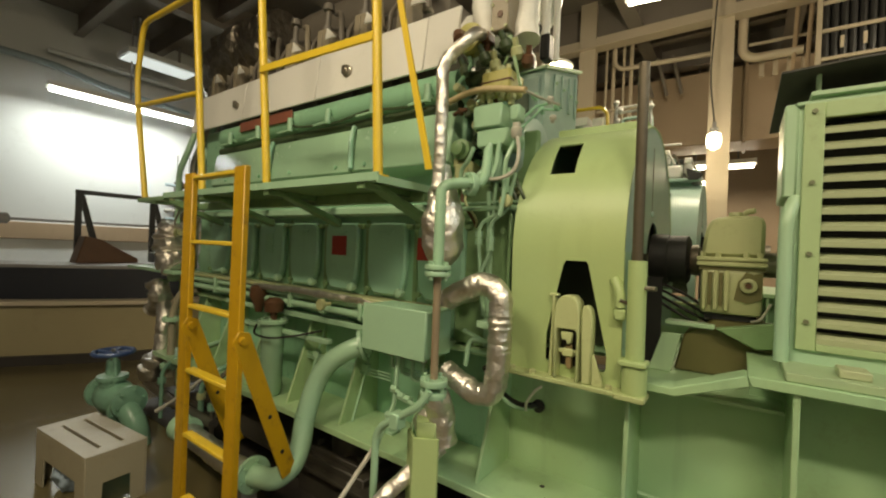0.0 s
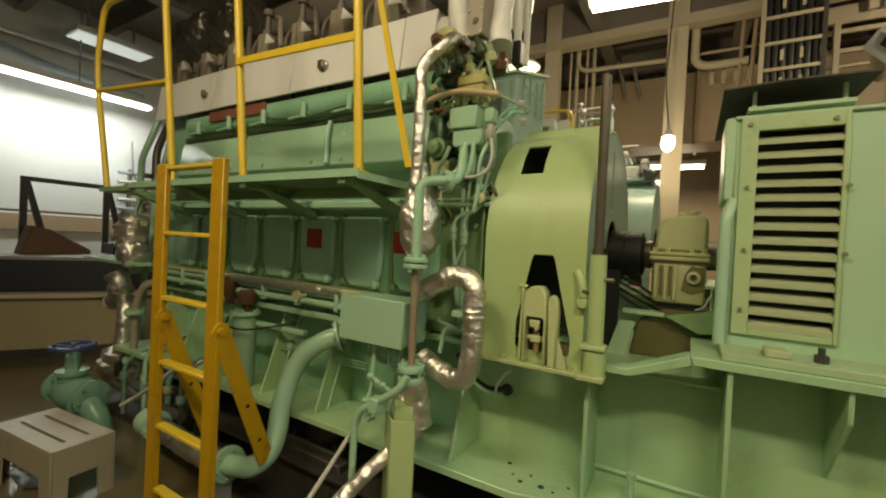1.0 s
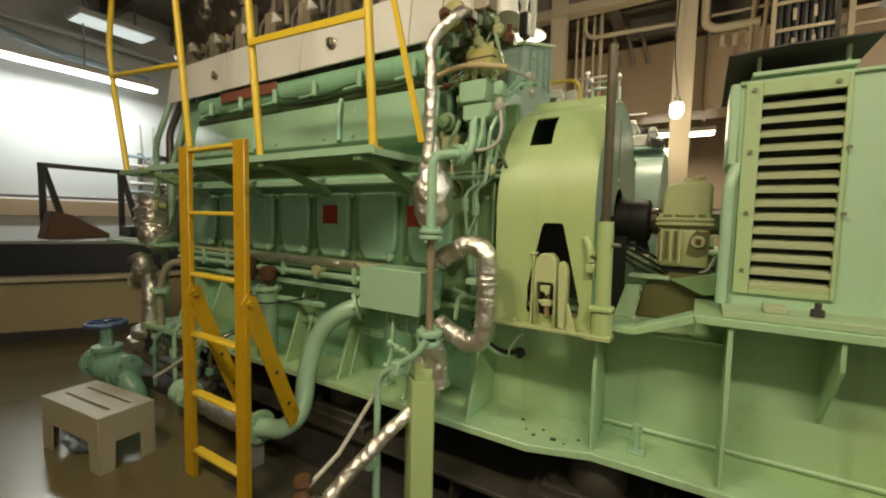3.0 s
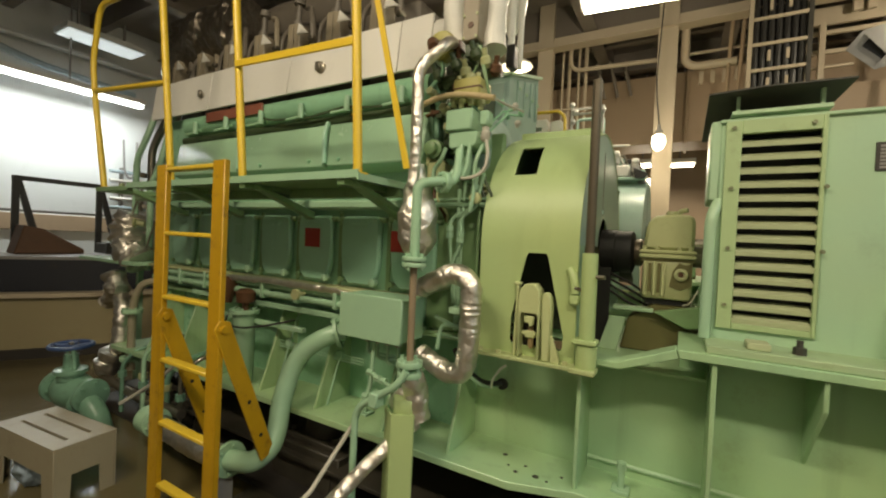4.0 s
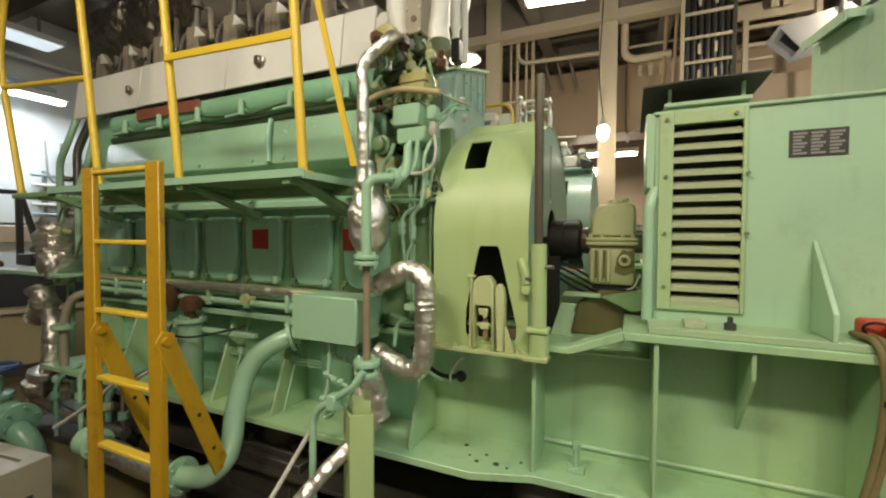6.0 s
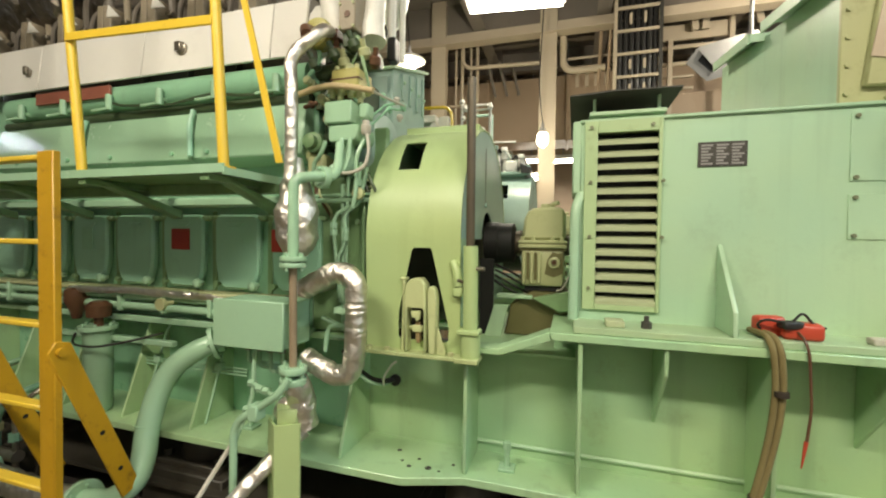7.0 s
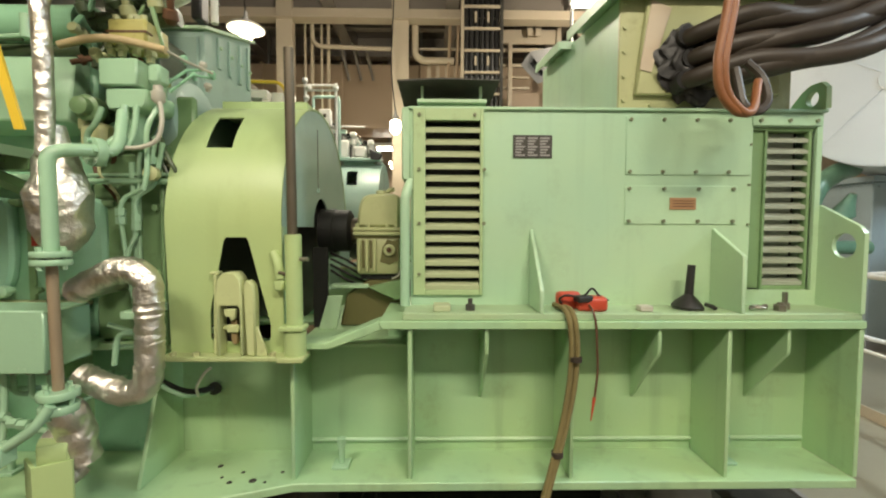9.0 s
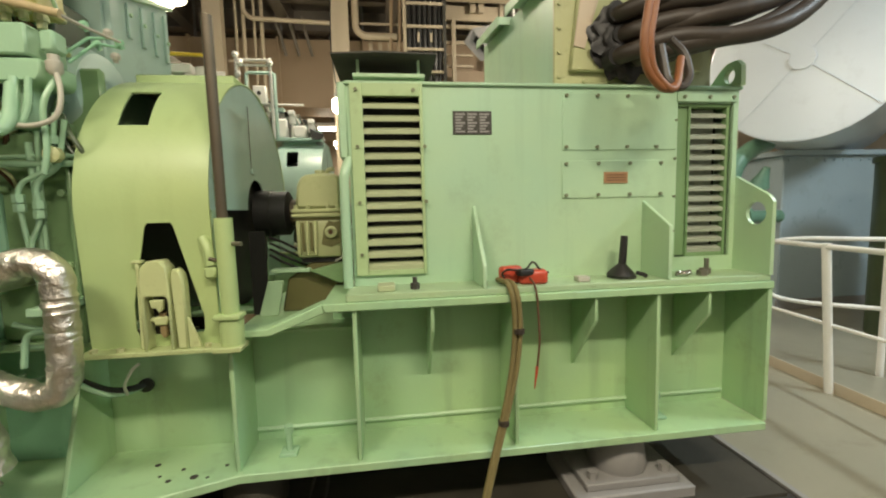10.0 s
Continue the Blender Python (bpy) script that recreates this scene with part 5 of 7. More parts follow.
def head_gear():
    """Valves, switch box and pipes above the gear case."""
    t = thing("end_valve_gear", "oily valves and pipes with a switch box over the gear case", "valve gear", (-0.95, 0.15, 2.10))
    part("round_cover", lathe(B(), (-1.052, 0.06, 2.218), (0, -1, 0), [(0, 0.060), (0.05, 0.062), (0.06, 0.056), (0.065, 0.030)], 24), YOLIVE, t, "olive round end cover")
    part("nozzle", tube(B(), [(-1.06, -0.02, 2.21), (-1.03, -0.10, 2.18), (-0.98, -0.16, 2.12)], 0.022, 12, rad=0.04), RUSTY, t)
    part("switch_box", box(B(), (-0.948, 0.0, 2.208), (-0.873, 0.09, 2.42), 0.005), TANV, t, "olive bolted switch box")
    part("box_foot", box(B(), (-0.94, 0.02, 2.15), (-0.88, 0.10, 2.207), 0.004), DARKG, t)
    for x in (-0.940, -0.881):
        for z in (2.218, 2.31, 2.40):
            part("bolt", bolt(B(), (x, 0.0, z), (0, -1, 0), 0.006, 0.006), OLIVE, t)
    part("emblem", bolt(B(), (-0.908, 0.0, 2.268), (0, -1, 0), 0.014, 0.003), RUSTY, t)
    part("white_pipe", tube(B(), [(-0.845, 0.10, 2.19), (-0.862, 0.12, 2.28), (-0.868, 0.15, 2.40), (-0.868, 0.2, 2.70)], 0.052, 16, rad=0.06, wob=0.12, every=0.02), LAGW, t, "white lagged riser")
    part("white_pipe", tube(B(), [(-1.03, 0.16, 2.25), (-1.08, 0.15, 2.38), (-1.10, 0.2, 2.70)], 0.045, 14, rad=0.06, wob=0.2, every=0.02), LAGW, t, "white lagged riser")
    part("lever_plate", prism(B(), [(-0.885, 2.19), (-0.866, 2.19), (-0.812, 1.96), (-0.821, 1.96)], "y", 0.02, 0.03, 0.002), GEARG, t)
    for i in range(9):
        x = -1.06 + 0.03 * i
        z = 2.10 + 0.03 * ((i * 7) % 4)
        part("valve_body", lathe(B(), (x, 0.03 + 0.02 * (i % 3), z - 0.03), (0.3 * ((i % 3) - 1), -0.5, 1), [(0, 0.014), (0.02, 0.026), (0.045, 0.022), (0.05, 0.012), (0.08, 0.012)], 10), (DARKG, OLIVE, RUSTY)[i % 3], t)
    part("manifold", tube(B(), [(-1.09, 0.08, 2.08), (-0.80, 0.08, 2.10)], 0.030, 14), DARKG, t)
    part("link", tube(B(), [(-0.84, 0.05, 1.86), (-0.79, 0.10, 1.93), (-0.75, 0.15, 1.95)], 0.005, 8), ENGINE, t)
    part("link", tube(B(), [(-0.82, 0.05, 1.84), (-0.77, 0.10, 1.915), (-0.73, 0.15, 1.92)], 0.005, 8), ENGINE, t)
    part("link_rod", tube(B(), [(-0.77, -0.045, 1.938), (-0.74, 0.0, 1.925), (-0.70, 0.10, 1.92)], 0.005, 8), WIREG, t)
    for i, (x, y, z) in enumerate(((-0.77, 0.12, 1.90), (-0.75, 0.13, 1.94), (-0.72, 0.15, 1.915), (-0.74, 0.14, 1.87), (-0.79, 0.10, 1.95))):
        part("union", lathe(B(), (x, y, z), (0.6 * (i % 2) - 0.3, -0.4, 1), [(0, 0.008), (0.012, 0.008), (0.012, 0.014), (0.024, 0.014), (0.03, 0.008)], 8), (ENGINE, WIREG)[i % 2], t)
    part("tall_pipe", cyl(B(), (-0.853, 0.30, 2.22), (-0.853, 0.30, 3.3), 0.021), LAGW, t)
    part("tall_pipe", cyl(B(), (-0.842, 0.40, 2.23), (-0.842, 0.40, 3.3), 0.015), LAGW, t)
    part("hook", tube(B(), [(-0.83, 0.18, 2.30), (-0.81, 0.16, 2.26), (-0.82, 0.16, 2.225), (-0.845, 0.17, 2.235), (-0.84, 0.18, 2.26)], 0.005, 8, rad=0.015), BLACK, t)
    part("exhaust_elbow", tube(B(), [(-1.36, 0.52, 2.50), (-1.15, 0.52, 2.47), (-1.0, 0.52, 2.56), (-0.97, 0.52, 2.85), (-0.97, 0.52, 4.3)], 0.125, 24, rad=0.16, wob=0.06, every=0.05), LAGW, t, "white cloth-lagged exhaust elbow")
    return t


head_gear()


def gear_fittings():
    """The many small unions, cocks and short pipes on the gear case."""
    t = thing("gear_case_fittings", "oily cluster of small unions, cocks and short pipes", "fittings", (-0.97, 0.06, 1.60))
    rng = random.Random(7)
    for i in range(70):
        z = rng.uniform(1.58, 2.22)
        x = rng.uniform(-1.11, -0.84 if z < 1.86 else -0.90)
        y = rng.uniform(0.03, 0.16)
        mt = rng.choice((DARKG, GEARG, OLIVE, ENGINE, DARKG, RUSTY, GEARG))
        k = i % 4
        d = Vector((rng.uniform(-1, 1), rng.uniform(-0.8, -0.1), rng.uniform(-1, 1)))
        if k == 0:
            part("union", lathe(B(), (x, y, z), d, [(0, 0.010), (0.02, 0.010), (0.02, 0.017), (0.034, 0.017), (0.034, 0.009), (0.06, 0.009)], 8), mt, t)
        elif k == 1:
            a = Vector((x, y, z))
            part("short_pipe", tube(B(), [a, a + Vector((rng.uniform(-0.05, 0.05), -0.03, -0.06)), a + Vector((rng.uniform(-0.07, 0.07), -0.02, -0.13)), a + Vector((rng.uniform(-0.07, 0.07), 0.05, -0.17))], rng.choice((0.005, 0.007, 0.009)), 7, rad=0.03), mt, t)
        elif k == 2:
            part("block", box(B(), (x - 0.018, y - 0.015, z - 0.02), (x + 0.018, y + 0.05, z + 0.02), 0.005), mt, t)
        else:
            part("cock", lathe(B(), (x, y, z), (0, -1, 0.2), [(0, 0.02), (0.015, 0.022), (0.02, 0.012), (0.035, 0.012), (0.04, 0.02), (0.05, 0.016)], 9), mt, t)
    # dark sheets stand in for the shade behind the fittings
    part("shade_backing", box(B(), (-1.11, 0.15, 1.62), (-0.92, 0.18, 2.20), 0.01), DARKG, t)
    part("shade_backing", box(B(), (-0.919, 0.16, 1.62), (-0.80, 0.19, 1.86), 0.01), GEARG, t)
    return t


gear_fittings()


def top_fittings():
    t = thing("yellow_line", "bent yellow pipe over white trays beyond the flywheel guard", "pipe", (-0.80, 1.0, 1.86))
    part("pipe", tube(B(), [(-1.0, 1.0, 2.20), (-0.80, 1.0, 2.195), (-0.765, 1.0, 2.16), (-0.75, 1.0, 1.86)], 0.010, 8, rad=0.04), YELLOW, t)
    for x0, x1, z0, z1 in ((-0.99, -0.88, 2.115, 2.165), (-0.915, -0.87, 2.05, 2.114), (-0.858, -0.79, 2.06, 2.15)):
        part("tray", box(B(), (x0, 1.03, z0), (x1, 1.12, z1), 0.006), WHITE, t)
    part("leg", box(B(), (-0.90, 0.93, 0.975), (-0.88, 1.08, 2.05)), GREYP, t)
    w = thing("white_pipe_rail", "thin white pipe rail with unions on the neighbouring set", "pipes", (-0.85, 2.1, 2.0))
    for z in (2.545, 2.505):
        part("rail", cyl(B(), (-1.0, 2.1, z), (-0.735, 2.1, z), 0.010, n=8), WHITE, w)
    for x in (-0.99, -0.74):
        part("post", cyl(B(), (x, 2.1, 1.95), (x, 2.1, 2.56), 0.012, n=8), WHITE, w)
    for x, z in ((-0.99, 2.58), (-0.98, 2.44), (-0.74, 2.52), (-0.96, 2.52), (-0.99, 2.36)):
        part("union", lathe(B(), (x, 2.09, z - 0.02), (0.1, -0.1, 1), [(0, 0.018), (0.02, 0.026), (0.04, 0.018)], 8), WHITE, w)
    return t


top_fittings()


def guard_wires():
    t = thing("loose_cables", "black and white cables drooping into the bedplate", "cable", (-0.80, 0.05, 0.76))
    part("cable", tube(B(), [(-0.91, 0.0, 0.93), (-0.89, 0.03, 0.86), (-0.82, 0.10, 0.775), (-0.76, 0.20, 0.765)], 0.012, 8, rad=0.06), BLACK, t)
    part("cable", tube(B(), [(-0.90, 0.0, 0.92), (-0.87, 0.03, 0.83), (-0.81, 0.10, 0.76), (-0.77, 0.20, 0.76)], 0.008, 8, rad=0.06), PIPEG, t)
    part("white_wire", tube(B(), [(-0.78, 0.10, 0.77), (-0.76, 0.05, 0.82), (-0.71, 0.02, 0.885), (-0.69, 0.02, 0.90)], 0.005, 6, rad=0.04), WHITE, t)
    part("grommet", lathe(B(), (-0.765, 0.19, 0.765), (0, -1, 0), [(0, 0.025), (0.012, 0.025), (0.014, 0.018)], 14), BLACK, t)
    return t


guard_wires()


# ---- pipework by the ladder ----
def sea_water_pipe():
    t = thing("cooling_water_pipe", "thick pale green cooling pipe curving down to the deck", "pipe", (-1.75, -0.25, FLOOR))
    part("pipe", tube(B(), [(-1.555, 0.035, 0.905), (-1.63, -0.03, 0.875), (-1.705, -0.09, 0.81), (-1.742, -0.13, 0.71), (-1.745, -0.18, 0.56), (-1.715, -0.215, 0.46), (-1.70, -0.26, 0.39), (-1.76, -0.31, 0.325), (-1.94, -0.31, 0.288)], 0.046, 20, rad=0.09, steps=8), PIPEG, t)
    part("weld_ring", lathe(B(), (-1.745, -0.175, 0.575), (0.0, -0.3, -1), [(0, 0.046), (0.004, 0.050), (0.008, 0.046)], 20), PIPEG, t)
    ring_flange((-1.575, 0.018, 0.900), (-0.75, -0.6, -0.3), 0.074, 0.018, "flange", t, PIPEG, 4)
    ring_flange((-1.92, -0.31, 0.292), (-1, 0, -0.12), 0.082, 0.022, "flange", t, PIPEG, 6)
    part("lagged_pipe", tube(B(), [(-1.95, -0.31, 0.285), (-2.15, -0.30, 0.26), (-2.66, -0.27, 0.255)], 0.055, 16, wob=0.10, every=0.03), FOIL, t, "foil-lagged pipe on the deck")
    ring_flange((-2.67, -0.27, 0.26), (-1, 0.05, 0), 0.078, 0.025, "flange", t, PIPEG, 6)
    part("valve_body", lathe(B(), (-2.69, -0.27, 0.26), (-1, 0, 0), [(0, 0.05), (0.03, 0.072), (0.09, 0.075), (0.12, 0.05)], 18), PIPEG, t)
    part("stand", box(B(), (-1.98, -0.36, FLOOR), (-1.94, -0.28, 0.24), 0.003), GREYP, t)
    return t


sea_water_pipe()


def oil_filter():
    t = thing("oil_filter", "pale green upright filter canister with a brown valve on top", "filter", (-2.20, -0.03, BOT + 0.022))
    x, y = -2.26, -0.03
    part("canister", lathe(B(), (x, y, BOT + 0.022), (0, 0, 1), [(0, 0.045), (0.02, 0.058), (0.40, 0.062), (0.41, 0.062)], 24), PIPEG, t)
    ring_flange((x, y, 0.915), (0, 0, 1), 0.082, 0.022, "lid", t, PIPEG, 6)
    part("valve", lathe(B(), (x + 0.02, y - 0.01, 0.937), (0, 0, 1), [(0, 0.02), (0.04, 0.02), (0.045, 0.05), (0.10, 0.055), (0.12, 0.03)], 14), RUSTY, t, "greasy brown valve")
    part("valve", lathe(B(), (x - 0.20, y + 0.03, 0.95), (0, 0, 1), [(0, 0.02), (0.04, 0.03), (0.10, 0.055), (0.15, 0.05), (0.16, 0.03)], 14), RUSTY, t, "greasy brown valve")
    part("hose", tube(B(), [(x - 0.08, y - 0.05, 0.90), (x - 0.03, y - 0.10, 0.862), (x + 0.08, y - 0.08, 0.85), (x + 0.22, y - 0.02, 0.875), (x + 0.36, y + 0.05, 0.915)], 0.0055, 8, rad=0.08), BLACK, t)
    part("bracket", box(B(), (x - 0.35, y + 0.02, 0.86), (x + 0.45, y + 0.05, 0.885), 0.003), PIPEG, t)
    return t


oil_filter()


def rib_lines():
    t = thing("drain_lines", "pale thin drain lines clipped to the bedplate ribs", "pipes", (-1.9, 0.0, 0.93))
    for x in (-1.61, -1.99):
        part("line", tube(B(), [(x, -0.01, 0.53), (x + 0.0, 0.125, 0.93), (x + 0.10, 0.13, 0.95), (x + 0.25, 0.13, 0.94)], 0.0055, 8, rad=0.04), PIPEG, t)
        part("clip", box(B(), (x - 0.02, 0.055, 0.75), (x + 0.02, 0.085, 0.79), 0.004), PIPEG, t)
    for z in (0.77, 0.755, 0.74):
        part("line", tube(B(), [(-2.1, 0.07, z), (-1.45, 0.07, z)], 0.004, 6), PIPEG, t)
    part("tread", box(B(), (-2.9, 0.03, 0.955), (-1.45, 0.06, 0.985), 0.003), PIPEG, t)
    part("manifold_valve", lathe(B(), (-1.78, -0.03, 1.075), (0, -1, 0), [(0, 0.01), (0.04, 0.012), (0.05, 0.03), (0.065, 0.028)], 10), OLIVE, t)
    part("lagged_line", tube(B(), [(-2.5, 0.0, 1.10), (-2.1, -0.01, 1.115), (-1.9, -0.01, 1.11), (-1.45, 0.02, 1.10)], 0.018, 10, wob=0.3, every=0.03), FOIL, t, "foil-wrapped small line")
    return t


rib_lines()


def floor_foil():
    t = thing("lagged_floor_pipe", "silver foil-lagged pipe slanting to valves on the deck", "lagged pipe", (-1.15, -0.45, FLOOR))
    part("slant", tube(B(), [(-0.99, -0.15, 0.66), (-1.09, -0.31, 0.53), (-1.17, -0.45, 0.40), (-1.21, -0.53, 0.32)], 0.028, 14, wob=0.12, every=0.02), FOIL, t)
    part("bundle", lathe(B(), (-1.18, -0.58, 0.14), (0.1, -0.2, 1), [(0, 0.06), (0.03, 0.09), (0.12, 0.10), (0.18, 0.095), (0.20, 0.05)], 18), FOIL, t)
    part("bundle", tube(B(), [(-1.34, -0.62, 0.10), (-1.33, -0.62, 0.22), (-1.27, -0.60, 0.27), (-1.20, -0.58, 0.24)], 0.075, 16, rad=0.06, wob=0.2, every=0.02), FOIL, t)
    part("valve", lathe(B(), (-1.29, -0.58, 0.30), (0, 0, 1), [(0, 0.025), (0.03, 0.035), (0.06, 0.02), (0.08, 0.035), (0.10, 0.03)], 12), RUSTY, t, "greasy red-brown valve bonnet")
    part("valve", lathe(B(), (-1.04, -0.50, 0.26), (0.2, -0.4, 1), [(0, 0.03), (0.03, 0.045), (0.06, 0.045), (0.07, 0.02)], 12), RUSTY, t, "greasy red-brown valve bonnet")
    part("rod", tube(B(), [(-1.255, -0.22, 0.60), (-1.27, -0.42, 0.42), (-1.30, -0.58, 0.33)], 0.009, 8), WIREG, t, "pale thin hose")
    part("foot", cyl(B(), (-1.18, -0.57, FLOOR), (-1.18, -0.57, 0.16), 0.05, n=14), FOIL, t)
    part("foot", cyl(B(), (-1.34, -0.62, FLOOR), (-1.34, -0.62, 0.12), 0.05, n=14), FOIL, t)
    return t


floor_foil()

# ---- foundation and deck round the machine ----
# flat dark sheet stands in for the shaded pit under the machine
part("foundation_pit", box(B(), (-3.9, -0.16, FLOOR), (1.84, 1.2, FLOOR + 0.004)), DARKM, label="oily steel plating under the bedplate, darkened as shade", category="floor", kind="structure")
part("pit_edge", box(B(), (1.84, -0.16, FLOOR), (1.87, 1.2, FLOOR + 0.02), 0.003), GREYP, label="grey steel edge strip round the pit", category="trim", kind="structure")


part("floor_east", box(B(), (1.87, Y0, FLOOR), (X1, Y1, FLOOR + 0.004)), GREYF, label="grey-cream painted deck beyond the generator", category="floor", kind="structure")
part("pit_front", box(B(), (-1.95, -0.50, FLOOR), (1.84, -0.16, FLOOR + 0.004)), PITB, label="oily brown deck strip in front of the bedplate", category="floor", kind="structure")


def girder(y0, y1):
    g = thing("foundation_girder", "grey-brown welded foundation girder carrying the mounts", "girder", (-1.0, (y0 + y1) / 2, FLOOR), "girders under the bedplate")
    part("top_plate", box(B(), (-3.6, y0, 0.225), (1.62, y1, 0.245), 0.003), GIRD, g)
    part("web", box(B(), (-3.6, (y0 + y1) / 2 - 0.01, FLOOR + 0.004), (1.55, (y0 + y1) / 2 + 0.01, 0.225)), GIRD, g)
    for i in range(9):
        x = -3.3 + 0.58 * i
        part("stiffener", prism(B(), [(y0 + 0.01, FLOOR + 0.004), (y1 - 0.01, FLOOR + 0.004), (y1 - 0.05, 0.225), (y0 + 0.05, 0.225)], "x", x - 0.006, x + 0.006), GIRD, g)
    return g


girder(-0.06, 0.34)
girder(0.66, 1.06)


def step_stool():
    t = thing("step_stool", "grey painted steel step stool with two slots in the top", "stool", (-2.785, -0.685, FLOOR))
    x0, x1, y0, y1, z = -3.065, -2.505, -0.812, -0.558, 0.362
    b = B()
    xs = [x0, x0 + 0.07, x1 - 0.07, x1]
    ys = [y0, y0 + 0.072, y0 + 0.088, y1 - 0.088, y1 - 0.072, y1]
    for i in range(3):
        for j in range(5):
            if i == 1 and j in (1, 3):
                continue
            box(b, (xs[i], ys[j], z - 0.012), (xs[i + 1], ys[j + 1], z))
    bmesh.ops.remove_doubles(b, verts=b.verts[:], dist=1e-5)
    part("top", b, STOOL, t)
    for yy in (y0, y1 - 0.01):
        part("side", prism(B(), [(x0, FLOOR), (x0 + 0.09, FLOOR), (x0 + 0.10, 0.225), (x1 - 0.10, 0.225), (x1 - 0.09, FLOOR), (x1, FLOOR), (x1, z - 0.012), (x0, z - 0.012)], "y", yy, yy + 0.01, 0.002), STOOL, t)
    for xx in (x0, x1 - 0.01):
        part("end", prism(B(), [(y0 + 0.01, FLOOR), (y0 + 0.065, FLOOR), (y0 + 0.07, 0.22), (y1 - 0.07, 0.22), (y1 - 0.065, FLOOR), (y1 - 0.01, FLOOR), (y1 - 0.01, z - 0.012), (y0 + 0.01, z - 0.012)], "x", xx, xx + 0.01), STOOL, t)
    t.rotation_euler = (0, 0, 0.105)
    return t


step_stool()


def rag():
    b = B()
    bmesh.ops.create_icosphere(b, subdivisions=4, radius=1)
    for v in b.verts:
        n = v.co.normalized()
        v.co = Vector((-2.86, -0.72, FLOOR + 0.075)) + Vector((n.x * 0.13, n.y * 0.085, n.z * 0.085)) * (1 + 0.35 * noise.noise(n * 2.7))
        v.co.z = max(v.co.z, FLOOR)
    part("rag", b, paint("blue_cloth", (0.30, 0.38, 0.46), 0.6, var=0.35, scale=11, bump=0.3), label="crumpled pale blue rag lying under the stool", category="rag", sharp=80)


rag()


def globe_valve(x, y, z):
    t = thing("globe_valve", "pale green cast globe valve with dark blue handwheel", "valve", (x, y, FLOOR))
    part("body", lathe(B(), (x - 0.16, y, z), (1, 0.12, 0), [(0, 0.06), (0.03, 0.062), (0.08, 0.095), (0.16, 0.11), (0.24, 0.095), (0.29, 0.062), (0.32, 0.06)], 24), VALVEG, t)
    ring_flange((x - 0.19, y, z), (1, 0.12, 0), 0.10, 0.03, "flange", t, VALVEG, 6)
    ring_flange((x + 0.15, y + 0.04, z), (1, 0.12, 0), 0.10, 0.03, "flange", t, VALVEG, 6)
    part("bonnet", lathe(B(), (x, y, z + 0.08), (0, 0, 1), [(0, 0.07), (0.04, 0.07), (0.04, 0.085), (0.065, 0.085), (0.075, 0.04), (0.16, 0.035)], 20), VALVEG, t)
    for s in (-0.055, 0.055):
        part("yoke", cyl(B(), (x + s, y, z + 0.15), (x + s * 0.5, y, z + 0.27), 0.013, n=8), VALVEG, t)
    part("stem", cyl(B(), (x, y, z + 0.2), (x, y, z + 0.31), 0.012, n=10), STEEL, t)
    w = part("handwheel", tube(B(), [(x + 0.105 * math.cos(a), y + 0.105 * math.sin(a), z + 0.29) for a in [2 * math.pi * i / 32 for i in range(33)]], 0.013, 8), BLUEW, t, "dark blue handwheel")
    for i in range(5):
        a = 2 * math.pi * i / 5
        part("spoke", cyl(B(), (x, y, z + 0.285), (x + 0.10 * math.cos(a), y + 0.10 * math.sin(a), z + 0.29), 0.010, n=8), BLUEW, w)
    part("foot", box(B(), (x - 0.05, y - 0.05, FLOOR), (x + 0.05, y + 0.05, z - 0.10), 0.004), GREYP, t)
    return t


globe_valve(-3.36, -0.435, 0.335)


def elbow_pipe():
    t = thing("flanged_elbow", "pale green flanged pipe elbow beside the valve", "pipe", (-2.9, -0.4, FLOOR))
    part("elbow", tube(B(), [(-3.06, -0.44, 0.30), (-2.96, -0.42, 0.29), (-2.88, -0.40, 0.22), (-2.87, -0.38, FLOOR)], 0.062, 20, rad=0.10), VALVEG, t)
    ring_flange((-3.0, -0.43, 0.295), (1, 0.1, -0.15), 0.09, 0.03, "flange", t, VALVEG, 6)
    part("lever", tube(B(), [(-2.78, -0.33, 0.30), (-2.70, -0.28, 0.36), (-2.55, -0.22, 0.47)], 0.012, 8), WIREG, t)
    return t


elbow_pipe().location += Vector((-0.24, 0.02, 0))


